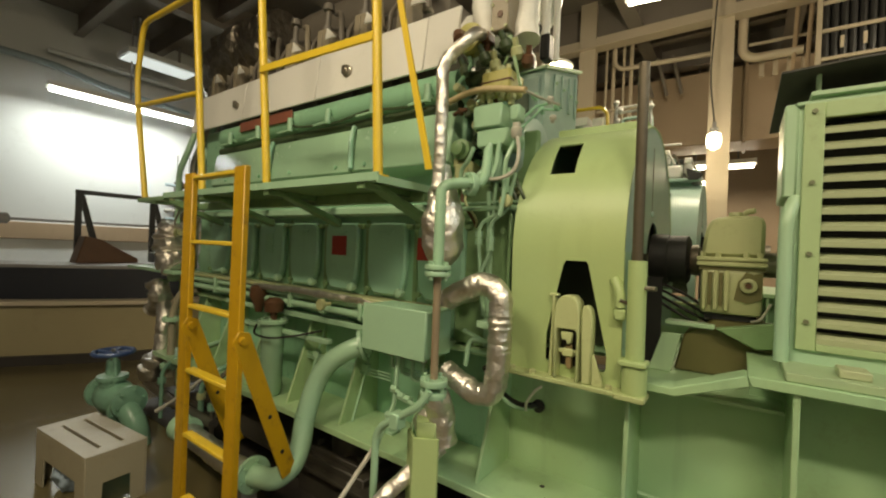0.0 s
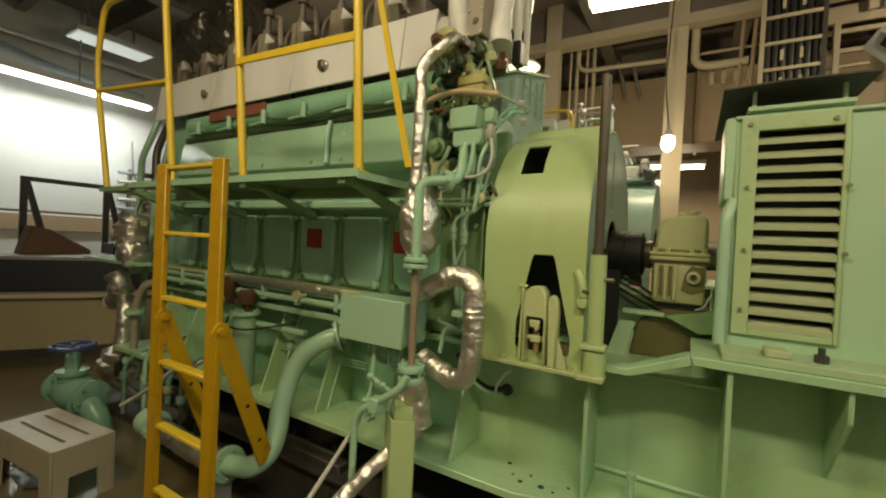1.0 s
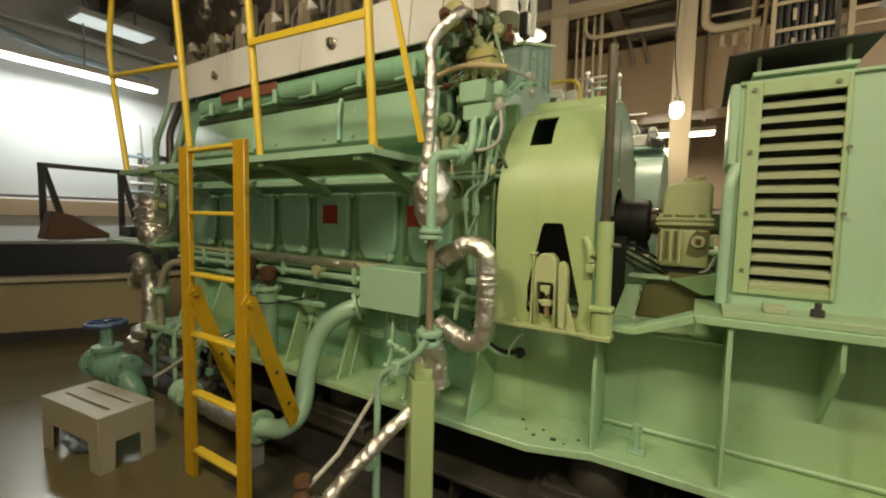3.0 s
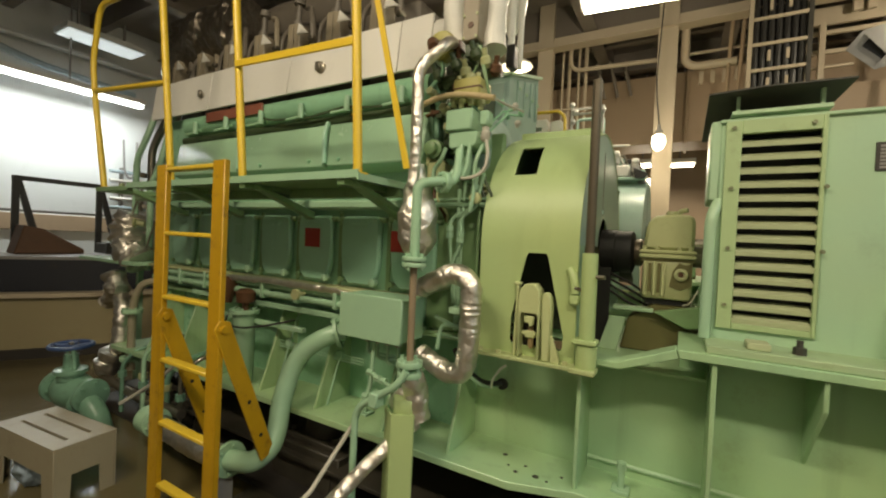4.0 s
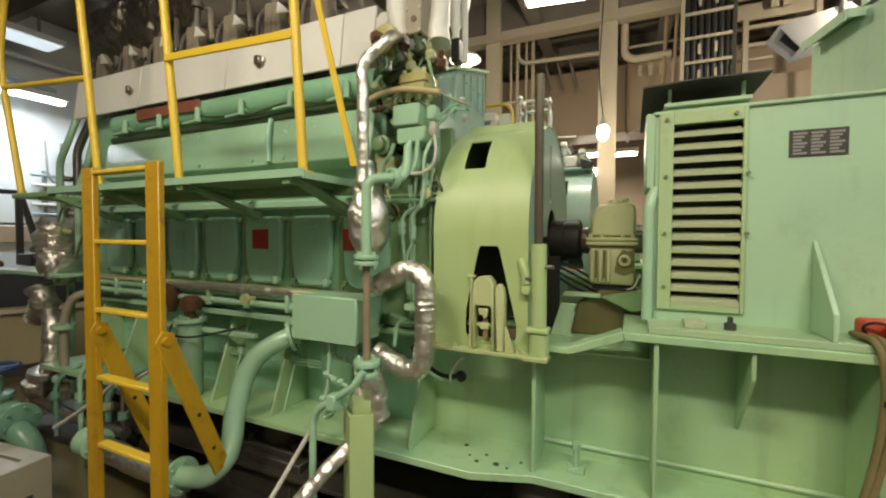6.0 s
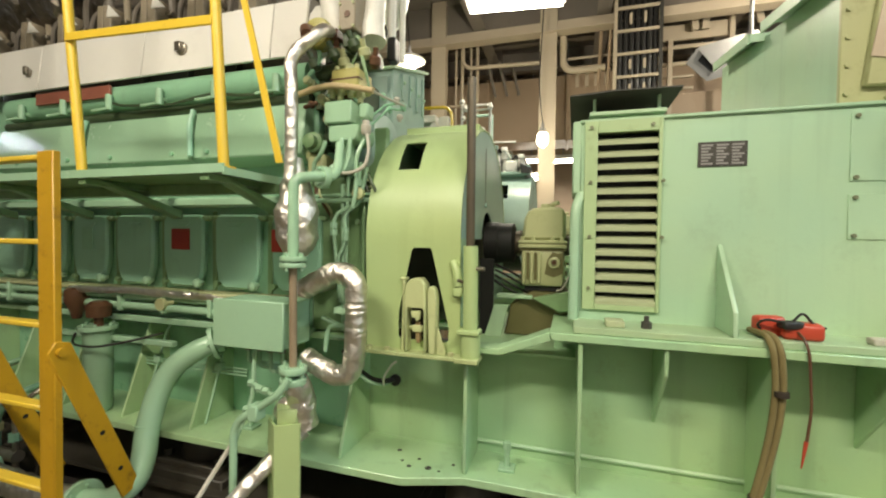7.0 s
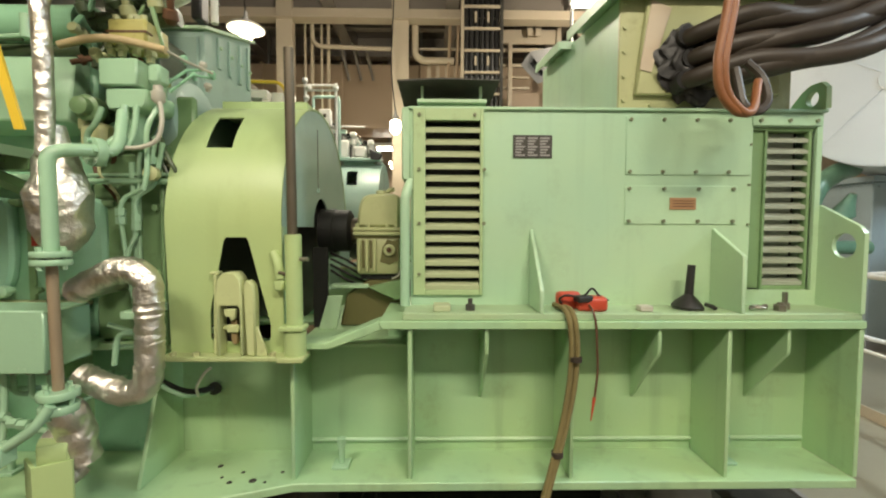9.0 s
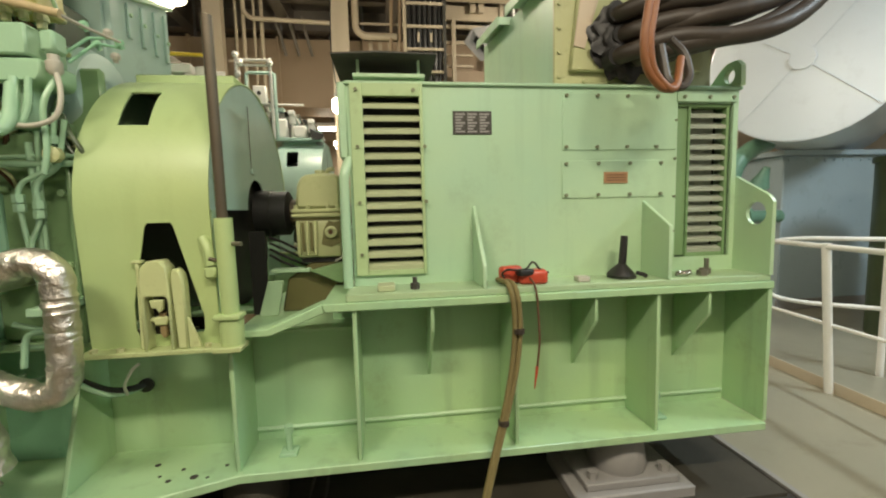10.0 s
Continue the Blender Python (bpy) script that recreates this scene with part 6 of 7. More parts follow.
def free_end():
    t = thing("engine_free_end", "foil-lagged pipes and green pumps on the engine's free end", "pipework", (-3.75, 0.2, FLOOR))
    part("lagged_pipe", tube(B(), [(-3.92, 0.0, 0.36), (-3.78, -0.02, 0.40), (-3.74, -0.02, 0.52), (-3.75, 0.0, 0.74), (-3.82, 0.02, 0.82), (-3.95, 0.03, 0.87)], 0.055, 16, rad=0.09, wob=0.14, every=0.02), FOIL, t)
    part("lagged_valve", tube(B(), [(-4.02, 0.02, 0.78), (-3.93, 0.02, 0.83), (-3.86, 0.0, 0.93), (-3.90, 0.0, 1.01)], 0.075, 16, wob=0.28, every=0.018, wrinkle=0.2), FOIL, t)
    part("lagged_valve", tube(B(), [(-3.92, -0.02, 0.27), (-3.84, -0.05, 0.33), (-3.80, -0.04, 0.44)], 0.08, 16, wob=0.28, every=0.018, wrinkle=0.2), FOIL, t)
    part("lagged_box", tube(B(), [(-3.58, 0.03, 1.12), (-3.68, 0.0, 1.20), (-3.78, 0.02, 1.36), (-3.74, 0.05, 1.47)], 0.10, 18, wob=0.3, every=0.018, wrinkle=0.25), FOIL, t)
    part("stand_pipe", tube(B(), [(-3.50, -0.05, 0.35), (-3.50, -0.05, 0.82), (-3.44, -0.02, 0.98), (-3.34, 0.06, 1.0)], 0.026, 14, rad=0.10), STOOL, t)
    ring_flange((-3.50, -0.05, 0.76), (0, 0, 1), 0.065, 0.03, "flange", t, PIPEG, 4)
    ring_flange((-3.50, -0.05, 0.42), (0, 0, 1), 0.065, 0.03, "flange", t, PIPEG, 4)
    part("pump", lathe(B(), (-3.46, 0.30, 1.20), (-1, 0, 0), [(0, 0.16), (0.10, 0.16), (0.12, 0.12), (0.22, 0.11), (0.24, 0.06)], 24), PIPEG, t)
    part("shelf", box(B(), (-4.32, -0.08, 1.10), (-3.44, 0.30, 1.125), 0.003), PIPEG, t)
    part("shelf_leg", box(B(), (-4.12, 0.24, FLOOR), (-4.08, 0.28, 1.10)), PIPEG, t)
    part("turbo_casing", lathe(B(), (-3.45, 0.52, 2.05), (-1, 0, 0), [(0, 0.20), (0.05, 0.24), (0.20, 0.24), (0.24, 0.16), (0.34, 0.20), (0.44, 0.20), (0.48, 0.10)], 28), ENGINE, t)
    for i, (x, y) in enumerate(((-3.62, 0.10), (-3.72, 0.18), (-3.80, 0.08), (-3.88, 0.22))):
        part("riser", tube(B(), [(x, y, 1.05), (x, y, 1.7 + 0.1 * i), (x + 0.06, y + 0.03, 1.85 + 0.1 * i), (x + 0.10, y + 0.15, 2.5)], 0.022 + 0.006 * (i % 2), 10, rad=0.06), (PIPEG, WIREG, PIPEG, STEEL)[i], t)
        part("cock", lathe(B(), (x - 0.01, y - 0.03, 1.4 + 0.13 * i), (-0.6, -0.6, 0.1), [(0, 0.02), (0.05, 0.02), (0.055, 0.04), (0.07, 0.035)], 10), (OLIVE, STEEL)[i % 2], t)
        part("gauge_line", tube(B(), [(x, y - 0.02, 1.15 + 0.1 * i), (x + 0.10, y - 0.06, 1.25 + 0.12 * i), (x + 0.2, y - 0.03, 1.5 + 0.1 * i)], 0.008, 6, rad=0.05), STEEL, t)
    for k, (x, y) in enumerate(((-3.45, -0.12), (-3.30, -0.06), (-3.12, -0.14), (-2.95, -0.08), (-2.72, -0.12))):
        part("drain_line", tube(B(), [(x, y, FLOOR + 0.005), (x, y, 0.42 + 0.06 * (k % 3)), (x + 0.08, y + 0.05, 0.52 + 0.06 * (k % 3)), (x + 0.10, 0.16, 0.56 + 0.06 * (k % 3))], 0.014 + 0.004 * (k % 2), 10, rad=0.05), (VALVEG, STEEL, PIPEG)[k % 3], t)
        part("union", cyl(B(), (x, y, 0.33), (x, y, 0.37), 0.028, n=8), (VALVEG, OLIVE)[k % 2], t)
    part("rod", tube(B(), [(-3.02, -0.30, 0.30), (-2.80, -0.22, 0.46), (-2.62, -0.16, 0.62)], 0.010, 8), WIREG, t)
    part("bilge_pipe", tube(B(), [(-3.9, -0.05, 0.22), (-3.3, -0.10, 0.22), (-2.7, -0.12, 0.25)], 0.03, 12), STEEL, t)
    return t


free_end()


# ---- west end: round tank and frame ----
def round_tank():
    t = thing("round_tank", "cream painted curved tank coaming with a dark trough on top", "tank", (-6.3, 0.6, FLOOR))
    pts = [(-6.7, -2.2), (-6.25, -1.3), (-5.85, -0.65), (-5.5, -0.14), (-5.22, 0.33), (-5.05, 0.95), (-4.98, 1.7), (-5.0, 2.6)]
    P = rounded([(*p, 0) for p in pts], 0.5, 6)
    def wall(off0, off1, z0, z1, name, mat, parent=t):
        loops = []
        for i, p in enumerate(P):
            d = (P[min(i + 1, len(P) - 1)] - P[max(i - 1, 0)]).normalized()
            s = Vector((-d.y, d.x, 0))
            a, c = p + s * off0, p + s * off1
            loops.append([(a.x, a.y, z0), (c.x, c.y, z0), (c.x, c.y, z1), (a.x, a.y, z1)])
        return part(name, rings(B(), loops), mat, parent)
    wall(0.0, 0.03, FLOOR, 0.66, "coaming", TANKC)
    wall(-0.06, 0.10, 0.66, 0.70, "rim", CREAM)
    wall(0.30, 0.36, 0.70, 1.0, "trough_side", NAVY)
    wall(0.28, 0.95, 1.0, 1.03, "trough_top", GREYP)
    wall(0.03, 0.90, FLOOR, 0.12, "bottom", DARKM)
    wall(0.85, 0.90, 0.70, 1.0, "trough_back", NAVY)
    wall(0.30, 0.90, 0.64, 0.70, "trough_floor", NAVY)
    # dark band round the foot stands in for the tank's bottom shadow
    wall(-0.04, 0.0, FLOOR, FLOOR + 0.09, "toe_strip", DARKM)
    return t


round_tank()


def guard_frame():
    t = thing("guard_frame", "black painted steel A-frame guard on the trough", "frame", (-6.5, 0.5, 1.03))
    for y in (0.10, 0.86):
        part("post", box(B(), (-6.52, y - 0.03, 1.03), (-6.48, y + 0.03, 1.86), 0.003), BLACK, t)
        part("leg", prism(B(), [(y - 0.0, 1.86), (y + 0.05, 1.86), (y + 0.26, 1.03), (y + 0.19, 1.03)], "x", -6.56, -6.52), BLACK, t)
    part("top_bar", box(B(), (-6.53, 0.07, 1.83), (-6.47, 0.92, 1.88), 0.003), BLACK, t)
    part("rod", cyl(B(), (-6.6, -1.2, 1.50), (-6.6, 1.1, 1.50), 0.015, n=8), GREYP, t)
    part("knob", lathe(B(), (-6.6, -0.55, 1.50), (0, 1, 0), [(0, 0.03), (0.02, 0.06), (0.08, 0.06), (0.10, 0.03)], 12), GREYP, t)
    part("wedge", prism(B(), [(0.02, 1.03), (0.62, 1.03), (0.62, 1.08), (0.26, 1.30), (0.10, 1.34)], "x", -6.45, -6.2, 0.01), RUSTY, t, "brown covered chock")
    part("locker", box(B(), (-6.4, 0.80, 1.03), (-6.1, 1.20, 1.16), 0.01), BLACK, t)
    return t


guard_frame()
part("wall_band", box(B(), (X0, Y0, 1.25), (X0 + 0.05, Y1, 1.50), 0.004), TAN, label="tan painted fender band along the bulkhead", category="trim", kind="structure")


def shelf_pipes():
    t = thing("wall_pipes", "pale pipes and hoses on the white bulkhead", "pipes", (-8.9, 2.4, 1.5))
    for i in range(5):
        z = 1.7 + 0.16 * i
        part("pipe", tube(B(), [(-8.9, 1.9, z), (-8.9, 4.0, z)], 0.03, 10), (TANKB, WHITE)[i % 2], t)
    for yy in (2.1, 3.0, 3.8):
        part("bracket", box(B(), (X0, yy - 0.02, 1.62), (-8.925, yy + 0.02, 2.42)), GREYP, t)
    part("hose", tube(B(), [(-8.8, 2.05, 2.9), (-8.78, 2.07, 2.35), (-8.78, 2.15, 2.2), (-8.78, 2.25, 2.35), (-8.8, 2.26, 2.9)], 0.018, 8, rad=0.08), GREYP, t)
    return t


shelf_pipes()


def ceiling_light():
    t = thing("ceiling_light", "wide white ceiling light beside pale pipes", "lamp", (-8.2, 1.3, 4.2))
    part("casing", box(B(), (-8.42, 0.95, 4.21), (-7.92, 1.98, 4.30), 0.01), COOLW, t)
    part("diffuser", box(B(), (-8.39, 0.98, 4.195), (-7.95, 1.95, 4.21), 0.003), DIFF, t, "glowing milky diffuser")
    part("pipe", cyl(B(), (-8.75, 0.2, 4.12), (-8.75, 2.6, 4.12), 0.035, n=12), COOLW, t)
    part("pipe", tube(B(), [(-8.85, -1.2, 3.95), (-8.85, 0.3, 3.95), (-8.8, 0.9, 3.80), (-8.8, 2.2, 3.72)], 0.05, 12, rad=0.2), TANKB, t)
    for y in (1.15, 1.75):
        part("hanger", box(B(), (-8.2, y, 4.30), (-8.17, y + 0.03, CEIL)), GREYP, t)
    return t


ceiling_light()

# ---- north side: pillars, beams, ducts ----
def steel_pillar(x0, x1, y):
    t = thing("pillar", "tan painted steel pillar with flanges", "pillar", ((x0 + x1) / 2, y, FLOOR), "deck pillars")
    part("shaft", box(B(), (x0 + 0.02, y - 0.09, FLOOR + 0.02), (x1 - 0.02, y + 0.09, CEIL), 0.004), CREAM, t)
    part("face_plate", box(B(), (x0, y - 0.105, FLOOR + 0.02), (x1, y - 0.09, CEIL), 0.002), CREAM, t)
    part("base", box(B(), (x0 - 0.06, y - 0.16, FLOOR), (x1 + 0.06, y + 0.16, FLOOR + 0.02), 0.003), CREAM, t)
    part("box_fitting", box(B(), (x0 + 0.05, y - 0.16, 1.5), (x1 - 0.04, y - 0.105, 1.75), 0.005), TAN, t)
    return t


steel_pillar(-0.53, -0.30, 4.62)
steel_pillar(-2.12, -1.90, 4.62)
steel_pillar(-4.2, -3.98, 4.62)


def deck_beam(y, z0, z1, w, mat=CREAM):
    t = thing("deck_beam", "painted steel deck beam under the deckhead", "beam", (0, y, z0), "deck beams")
    part("web", box(B(), (X0, y - 0.012, z0 + 0.02), (X1, y + 0.012, z1), 0), mat, t)
    if z1 < CEIL:
        part("hanger_web", box(B(), (X0, y + 0.10, z1), (X1, y + 0.112, CEIL), 0), CEILM, t)
    part("flange", box(B(), (X0, y - w, z0), (X1, y + w, z0 + 0.02), 0.002), mat, t)
    return t


deck_beam(4.55, 4.235, 4.40, 0.10)
for yy in (-2.2, -0.9, 0.6, 1.6, 2.7, 3.6, 5.5, 6.6, 7.7, 8.7):
    deck_beam(yy, 4.55, CEIL, 0.06, CEILM)
for i, xx in enumerate((-6.5, -4.6, -3.0, -1.4, 0.3, 2.0, 3.8, 5.6)):
    t = thing("cross_girder", "grey painted steel cross girder under the deckhead", "beam", (xx, 3, 4.45), "cross girders")
    part("girder", box(B(), (xx - 0.02, Y0, 4.45), (xx + 0.02, Y1, CEIL)), CEILM, t)
    part("flange", box(B(), (xx - 0.09, Y0, 4.43), (xx + 0.09, Y1, 4.45)), CEILM, t)


def vent_trunk():
    t = thing("ventilation_trunk", "tan painted sheet steel ventilation trunk", "duct", (-1.0, 6.2, 3.05))
    part("casing", box(B(), (-6.0, 5.9, 3.08), (4.5, 6.6, 4.16), 0.01), TAN, t)
    for i in range(8):
        x = -5.6 + 1.35 * i
        part("joint_flange", box(B(), (x, 5.87, 3.05), (x + 0.04, 6.63, 4.19), 0.004), TAN, t)
        part("hanger", box(B(), (x, 6.2, 4.19), (x + 0.03, 6.24, CEIL)), GREYP, t)
    return t


vent_trunk()


def north_pipes():
    t = thing("overhead_pipes", "pale painted pipes running under the deck beams", "pipes", (0, 4.75, 3.9))
    part("pipe", tube(B(), [(-1.70, 4.75, CEIL), (-1.69, 4.75, 4.05), (-1.60, 4.75, 3.97), (-0.55, 4.75, 3.94)], 0.03, 10, rad=0.12), CREAM, t)
    part("pipe", tube(B(), [(-0.22, 4.72, CEIL), (-0.22, 4.72, 3.85), (-0.12, 4.72, 3.77), (0.34, 4.72, 3.77)], 0.05, 10, rad=0.10), CREAM, t)
    part("pipe", tube(B(), [(-0.20, 4.85, 3.99), (0.50, 4.85, 3.99)], 0.02, 8), CREAM, t)
    for i, x in enumerate((-1.84, -1.74, -1.60, -1.50)):
        part("upright", cyl(B(), (x, 4.9, 2.0), (x, 4.9, CEIL), 0.018 + 0.008 * (i % 2), n=8), CREAM, t)
    for i, x in enumerate((0.22, 0.34)):
        part("upright", cyl(B(), (x, 4.7, 2.6), (x + 0.08, 4.7, CEIL), 0.022, n=8), TAN, t)
    part("crossbar", cyl(B(), (-1.95, 4.85, 3.45), (-1.40, 4.85, 3.44), 0.02, n=8), CREAM, t)
    for i in range(3):
        x = -1.42 + 0.19 * i
        part("stay", cyl(B(), (x, 5.3, 4.25), (x + 0.12, 5.4, 3.72), 0.024, n=8), CEILM, t)
    for i in range(4):
        part("hook", box(B(), (-0.05 + 0.13 * i, 4.9, 3.60), (0.0 + 0.13 * i, 4.93, 3.78)), CREAM, t)
    return t


north_pipes()


def cable_ladder():
    t = thing("cable_ladder", "upright cable tray with pale rungs and dark cables", "cable tray", (0.70, 4.4, 3.2))
    for x in (0.434, 0.965):
        part("side_rail", box(B(), (x - 0.022, 4.37, 2.9), (x + 0.022, 4.43, CEIL), 0.003), (CREAM, DUSTY)[x > 0.9], t)
    for i in range(5):
        part("rung", box(B(), (0.456, 4.355, 3.18 + 0.29 * i), (0.943, 4.385, 3.215 + 0.29 * i), 0.003), CREAM, t)
    part("back_sheet", box(B(), (0.456, 4.46, 2.9), (0.943, 4.464, CEIL)), BLACK, t)
    for i in range(7):
        part("cable", cyl(B(), (0.49 + 0.07 * i, 4.425, 2.9), (0.49 + 0.07 * i, 4.425, CEIL), 0.031, n=8), BLACK, t)
    for i in range(3):
        for j in range(3):
            part("tie", box(B(), (0.60 + 0.17 * j, 4.385, 3.30 + 0.29 * i + 0.28 * (i > 1)), (0.63 + 0.17 * j, 4.40, 3.40 + 0.31 * i + 0.28 * (i > 1))), CREAM, t)
    return t


cable_ladder()


def stair_frame():
    t = thing("pipe_scaffold", "cream painted steel lattice of bars and stays", "steel frame", (2.0, 5.0, 2.5))
    for x in (1.195, 1.93, 2.75):
        part("upright", box(B(), (x - 0.03, 5.0, FLOOR), (x + 0.03, 5.06, CEIL if x > 1.5 else 4.17), 0.003), CREAM, t)
    part("bar", box(B(), (1.07, 5.07, 4.175), (1.98, 5.11, 4.385), 0.003), CREAM, t)
    for z, w, x1 in ((4.06, 0.05, 1.9), (3.83, 0.05, 1.55), (3.66, 0.03, 1.5), (3.50, 0.03, 1.5)):
        part("bar", box(B(), (1.07, 5.07, z), (x1, 5.11, z + w), 0.003), CREAM, t)
    for x0, x1 in ((2.05, 2.24), (2.55, 2.35), (1.45, 1.48), (1.62, 1.60)):
        part("stay", prism(B(), [(x0 - 0.04, CEIL), (x0 + 0.04, CEIL), (x1 + 0.04, 4.24), (x1 - 0.04, 4.24)], "y", 4.94, 4.98), CREAM, t)
    part("panel", box(B(), (1.30, 5.6, 2.2), (2.2, 5.64, 3.62), 0.004), TAN, t)
    return t


stair_frame()


def duct_mouth():
    t = thing("square_duct_mouth", "grey sheet duct mouth with a dark square opening", "duct", (1.15, 3.4, 3.15))
    v = Vector((0.62, 0.30, 0.24))
    c = Vector((1.184, 3.4, 3.19))
    quad = [c + Vector(d) for d in ((-0.152, 0, 0.03), (-0.038, 0.02, 0.19), (0.142, 0.02, -0.055), (0.045, 0, -0.172))]
    inner = [c + (q - c) * 0.84 for q in quad]
    part("casing", rings(B(), [[q + v * 0.2 for q in inner], inner, quad, [q + v for q in quad]]), GREYP, t)
    # black sheet set in the mouth stands in for its unlit inside
    part("screen", rings(B(), [[c + (q - c) * 0.99 + v * 0.15 for q in inner], [c + (q - c) * 0.99 + v * 0.17 for q in inner]]), BLACK, t)
    top = c + v * 0.8
    part("hanger", cyl(B(), top, (top.x, top.y, CEIL), 0.02, n=10), GREYP, t)
    return t


duct_mouth()


# ---- east end: insulated drum, tank and rails ----
def insulated_drum():
    c, d = Vector((4.06, 2.22, 2.70)), Vector((0.80, 0.60, 0)).normalized()
    t = thing("insulated_drum", "large white sheet-clad drum end with radial seams", "insulated drum", tuple(c + d - Vector((0, 0, 0.76))))
    part("shell", lathe(B(), c, d, [(0.0, 0.75), (0.012, 0.76), (3.0, 0.76)], 64), SILVERC, t)
    part("end_cap", lathe(B(), c - d * 0.012, d, [(0, 0.755), (0.011, 0.757)], 64), SILVERC, t)
    part("boss", lathe(B(), c - d * 0.03, d, [(0, 0.10), (0.02, 0.105)], 32), SILVERC, t)
    s = Vector((-d.y, d.x, 0))
    for a in (0.86, -0.75, 2.5, -2.3):
        u = -s * math.cos(a) + Vector((0, 0, 1)) * math.sin(a)
        part("seam", cyl(B(), c - d * 0.014 + u * 0.11, c - d * 0.014 + u * 0.75, 0.006, n=6), SILVERC, t)
    part("rim", tube(B(), [c - d * 0.004 + (s * math.cos(q) + Vector((0, 0, 1)) * math.sin(q)) * 0.76 for q in [2 * math.pi * i / 64 for i in range(65)]], 0.008, 6), SILVERC, t)
    return t


SILVERC = paint("white_cladding_sheet", (0.74, 0.77, 0.79), 0.32, metal=0.2, var=0.06, amount=0.15, scale=1.2)
insulated_drum()


def steel_tank():
    t = thing("side_tank", "blue-grey painted steel tank with a row of bolts", "tank", (6.0, 3.6, FLOOR))
    part("body", box(B(), (4.66, 2.92, FLOOR), (7.4, 4.6, 1.88), 0.01), TANKB, t)
    part("top_flange", box(B(), (4.60, 2.86, 1.88), (7.4, 4.66, 1.94), 0.004), TANKB, t)
    part("base_strip", box(B(), (4.63, 2.89, FLOOR), (7.4, 2.92, 0.20), 0.003), GREYP, t)
    for i in range(22):
        part("bolt", bolt(B(), (4.72 + 0.12 * i, 2.92, 1.83), (0, -1, 0), 0.014, 0.014), TANKB, t)
    return t


steel_tank()


def dark_column():
    t = thing("dark_column", "dark green lagged column behind the rails", "column", (4.9, 1.75, FLOOR))
    part("shaft", cyl(B(), (4.95, 1.75, FLOOR), (4.95, 1.75, 1.7), 0.38, n=32), DARKG, t)
    part("cap", cyl(B(), (4.95, 1.75, 1.7), (4.95, 1.75, 1.75), 0.40, n=32), DARKG, t)
    return t


dark_column()


def end_valves():
    t = thing("valve_manifold", "blue-green pipe manifold behind the generator", "pipes", (3.7, 2.6, FLOOR))
    part("header", tube(B(), [(3.75, 2.7, FLOOR), (3.75, 2.7, 1.5), (3.85, 2.7, 1.8), (4.05, 2.7, 1.95), (4.3, 2.8, 2.0)], 0.09, 16, rad=0.2), VALVEG, t)
    part("branch", tube(B(), [(3.75, 2.7, 1.2), (4.4, 2.7, 1.2)], 0.07, 14), VALVEG, t)
    ring_flange((3.75, 2.7, 1.45), (0, 0, 1), 0.16, 0.05, "flange", t, VALVEG, 8)
    ring_flange((3.95, 2.7, 1.2), (1, 0, 0), 0.12, 0.04, "flange", t, VALVEG, 6)
    part("valve", lathe(B(), (4.05, 2.66, 1.45), (0, -0.5, 1), [(0, 0.06), (0.1, 0.10), (0.2, 0.06), (0.3, 0.03)], 16), VALVEG, t)
    return t


end_valves()


def white_rail():
    t = thing("white_handrail", "white painted tubular guard rail by the passage", "handrail", (2.95, 0.9, FLOOR))
    part("top_rail", tube(B(), [(2.98, 1.45, 1.07), (2.90, 0.9, 1.07), (2.80, 0.2, 1.07), (2.75, -0.4, 1.07)], 0.018, 12), WHITE, t)
    part("mid_rail", tube(B(), [(3.04, 1.45, 0.55), (2.97, 0.9, 0.55), (2.88, 0.2, 0.55), (2.83, -0.4, 0.55)], 0.013, 10), WHITE, t)
    for x, y in ((2.965, 0.93), (2.80, -0.38)):
        part("post", cyl(B(), (x + 0.03, y, FLOOR), (x - 0.06, y, 1.09), 0.025, n=14), WHITE, t)
    part("toe_strip", prism(B(), [(3.06, 1.45), (3.07, 1.45), (2.92, -0.4), (2.91, -0.4)], "z", FLOOR, 0.16), CREAM, t)
    u = thing("white_handrail", "white painted rail hoop with rounded end", "handrail", (3.6, 1.1, FLOOR))
    part("hoop", tube(B(), [(4.3, 0.5, 1.08), (3.25, 1.42, 1.08), (3.10, 1.55, 1.05), (3.10, 1.55, 0.62), (3.28, 1.40, 0.58), (4.3, 0.5, 0.58)], 0.017, 12, rad=0.14), WHITE, u)
    for f in (0.35, 0.95):
        x, y = 3.25 + 1.05 * f, 1.42 - 0.92 * f
        part("post", cyl(B(), (x, y, FLOOR), (x, y, 1.08), 0.022, n=12), WHITE, u)
    return t


white_rail()


def red_lattice():
    t = thing("far_rails", "cream rails with a red pipe behind the generator", "rails", (3.0, 4.4, FLOOR))
    for z in (2.35, 2.6, 2.85):
        part("rail", cyl(B(), (2.6, 4.4, z), (5.4, 4.4, z), 0.025, n=8), CREAM, t)
    for i in range(9):
        part("post", cyl(B(), (2.6 + 0.35 * i, 4.4, FLOOR), (2.6 + 0.35 * i, 4.4, 2.9), 0.02, n=8), CREAM, t)
    part("red_pipe", cyl(B(), (3.55, 4.5, FLOOR), (3.55, 4.5, 3.0), 0.06, n=12), RED, t)
    return t


red_lattice()

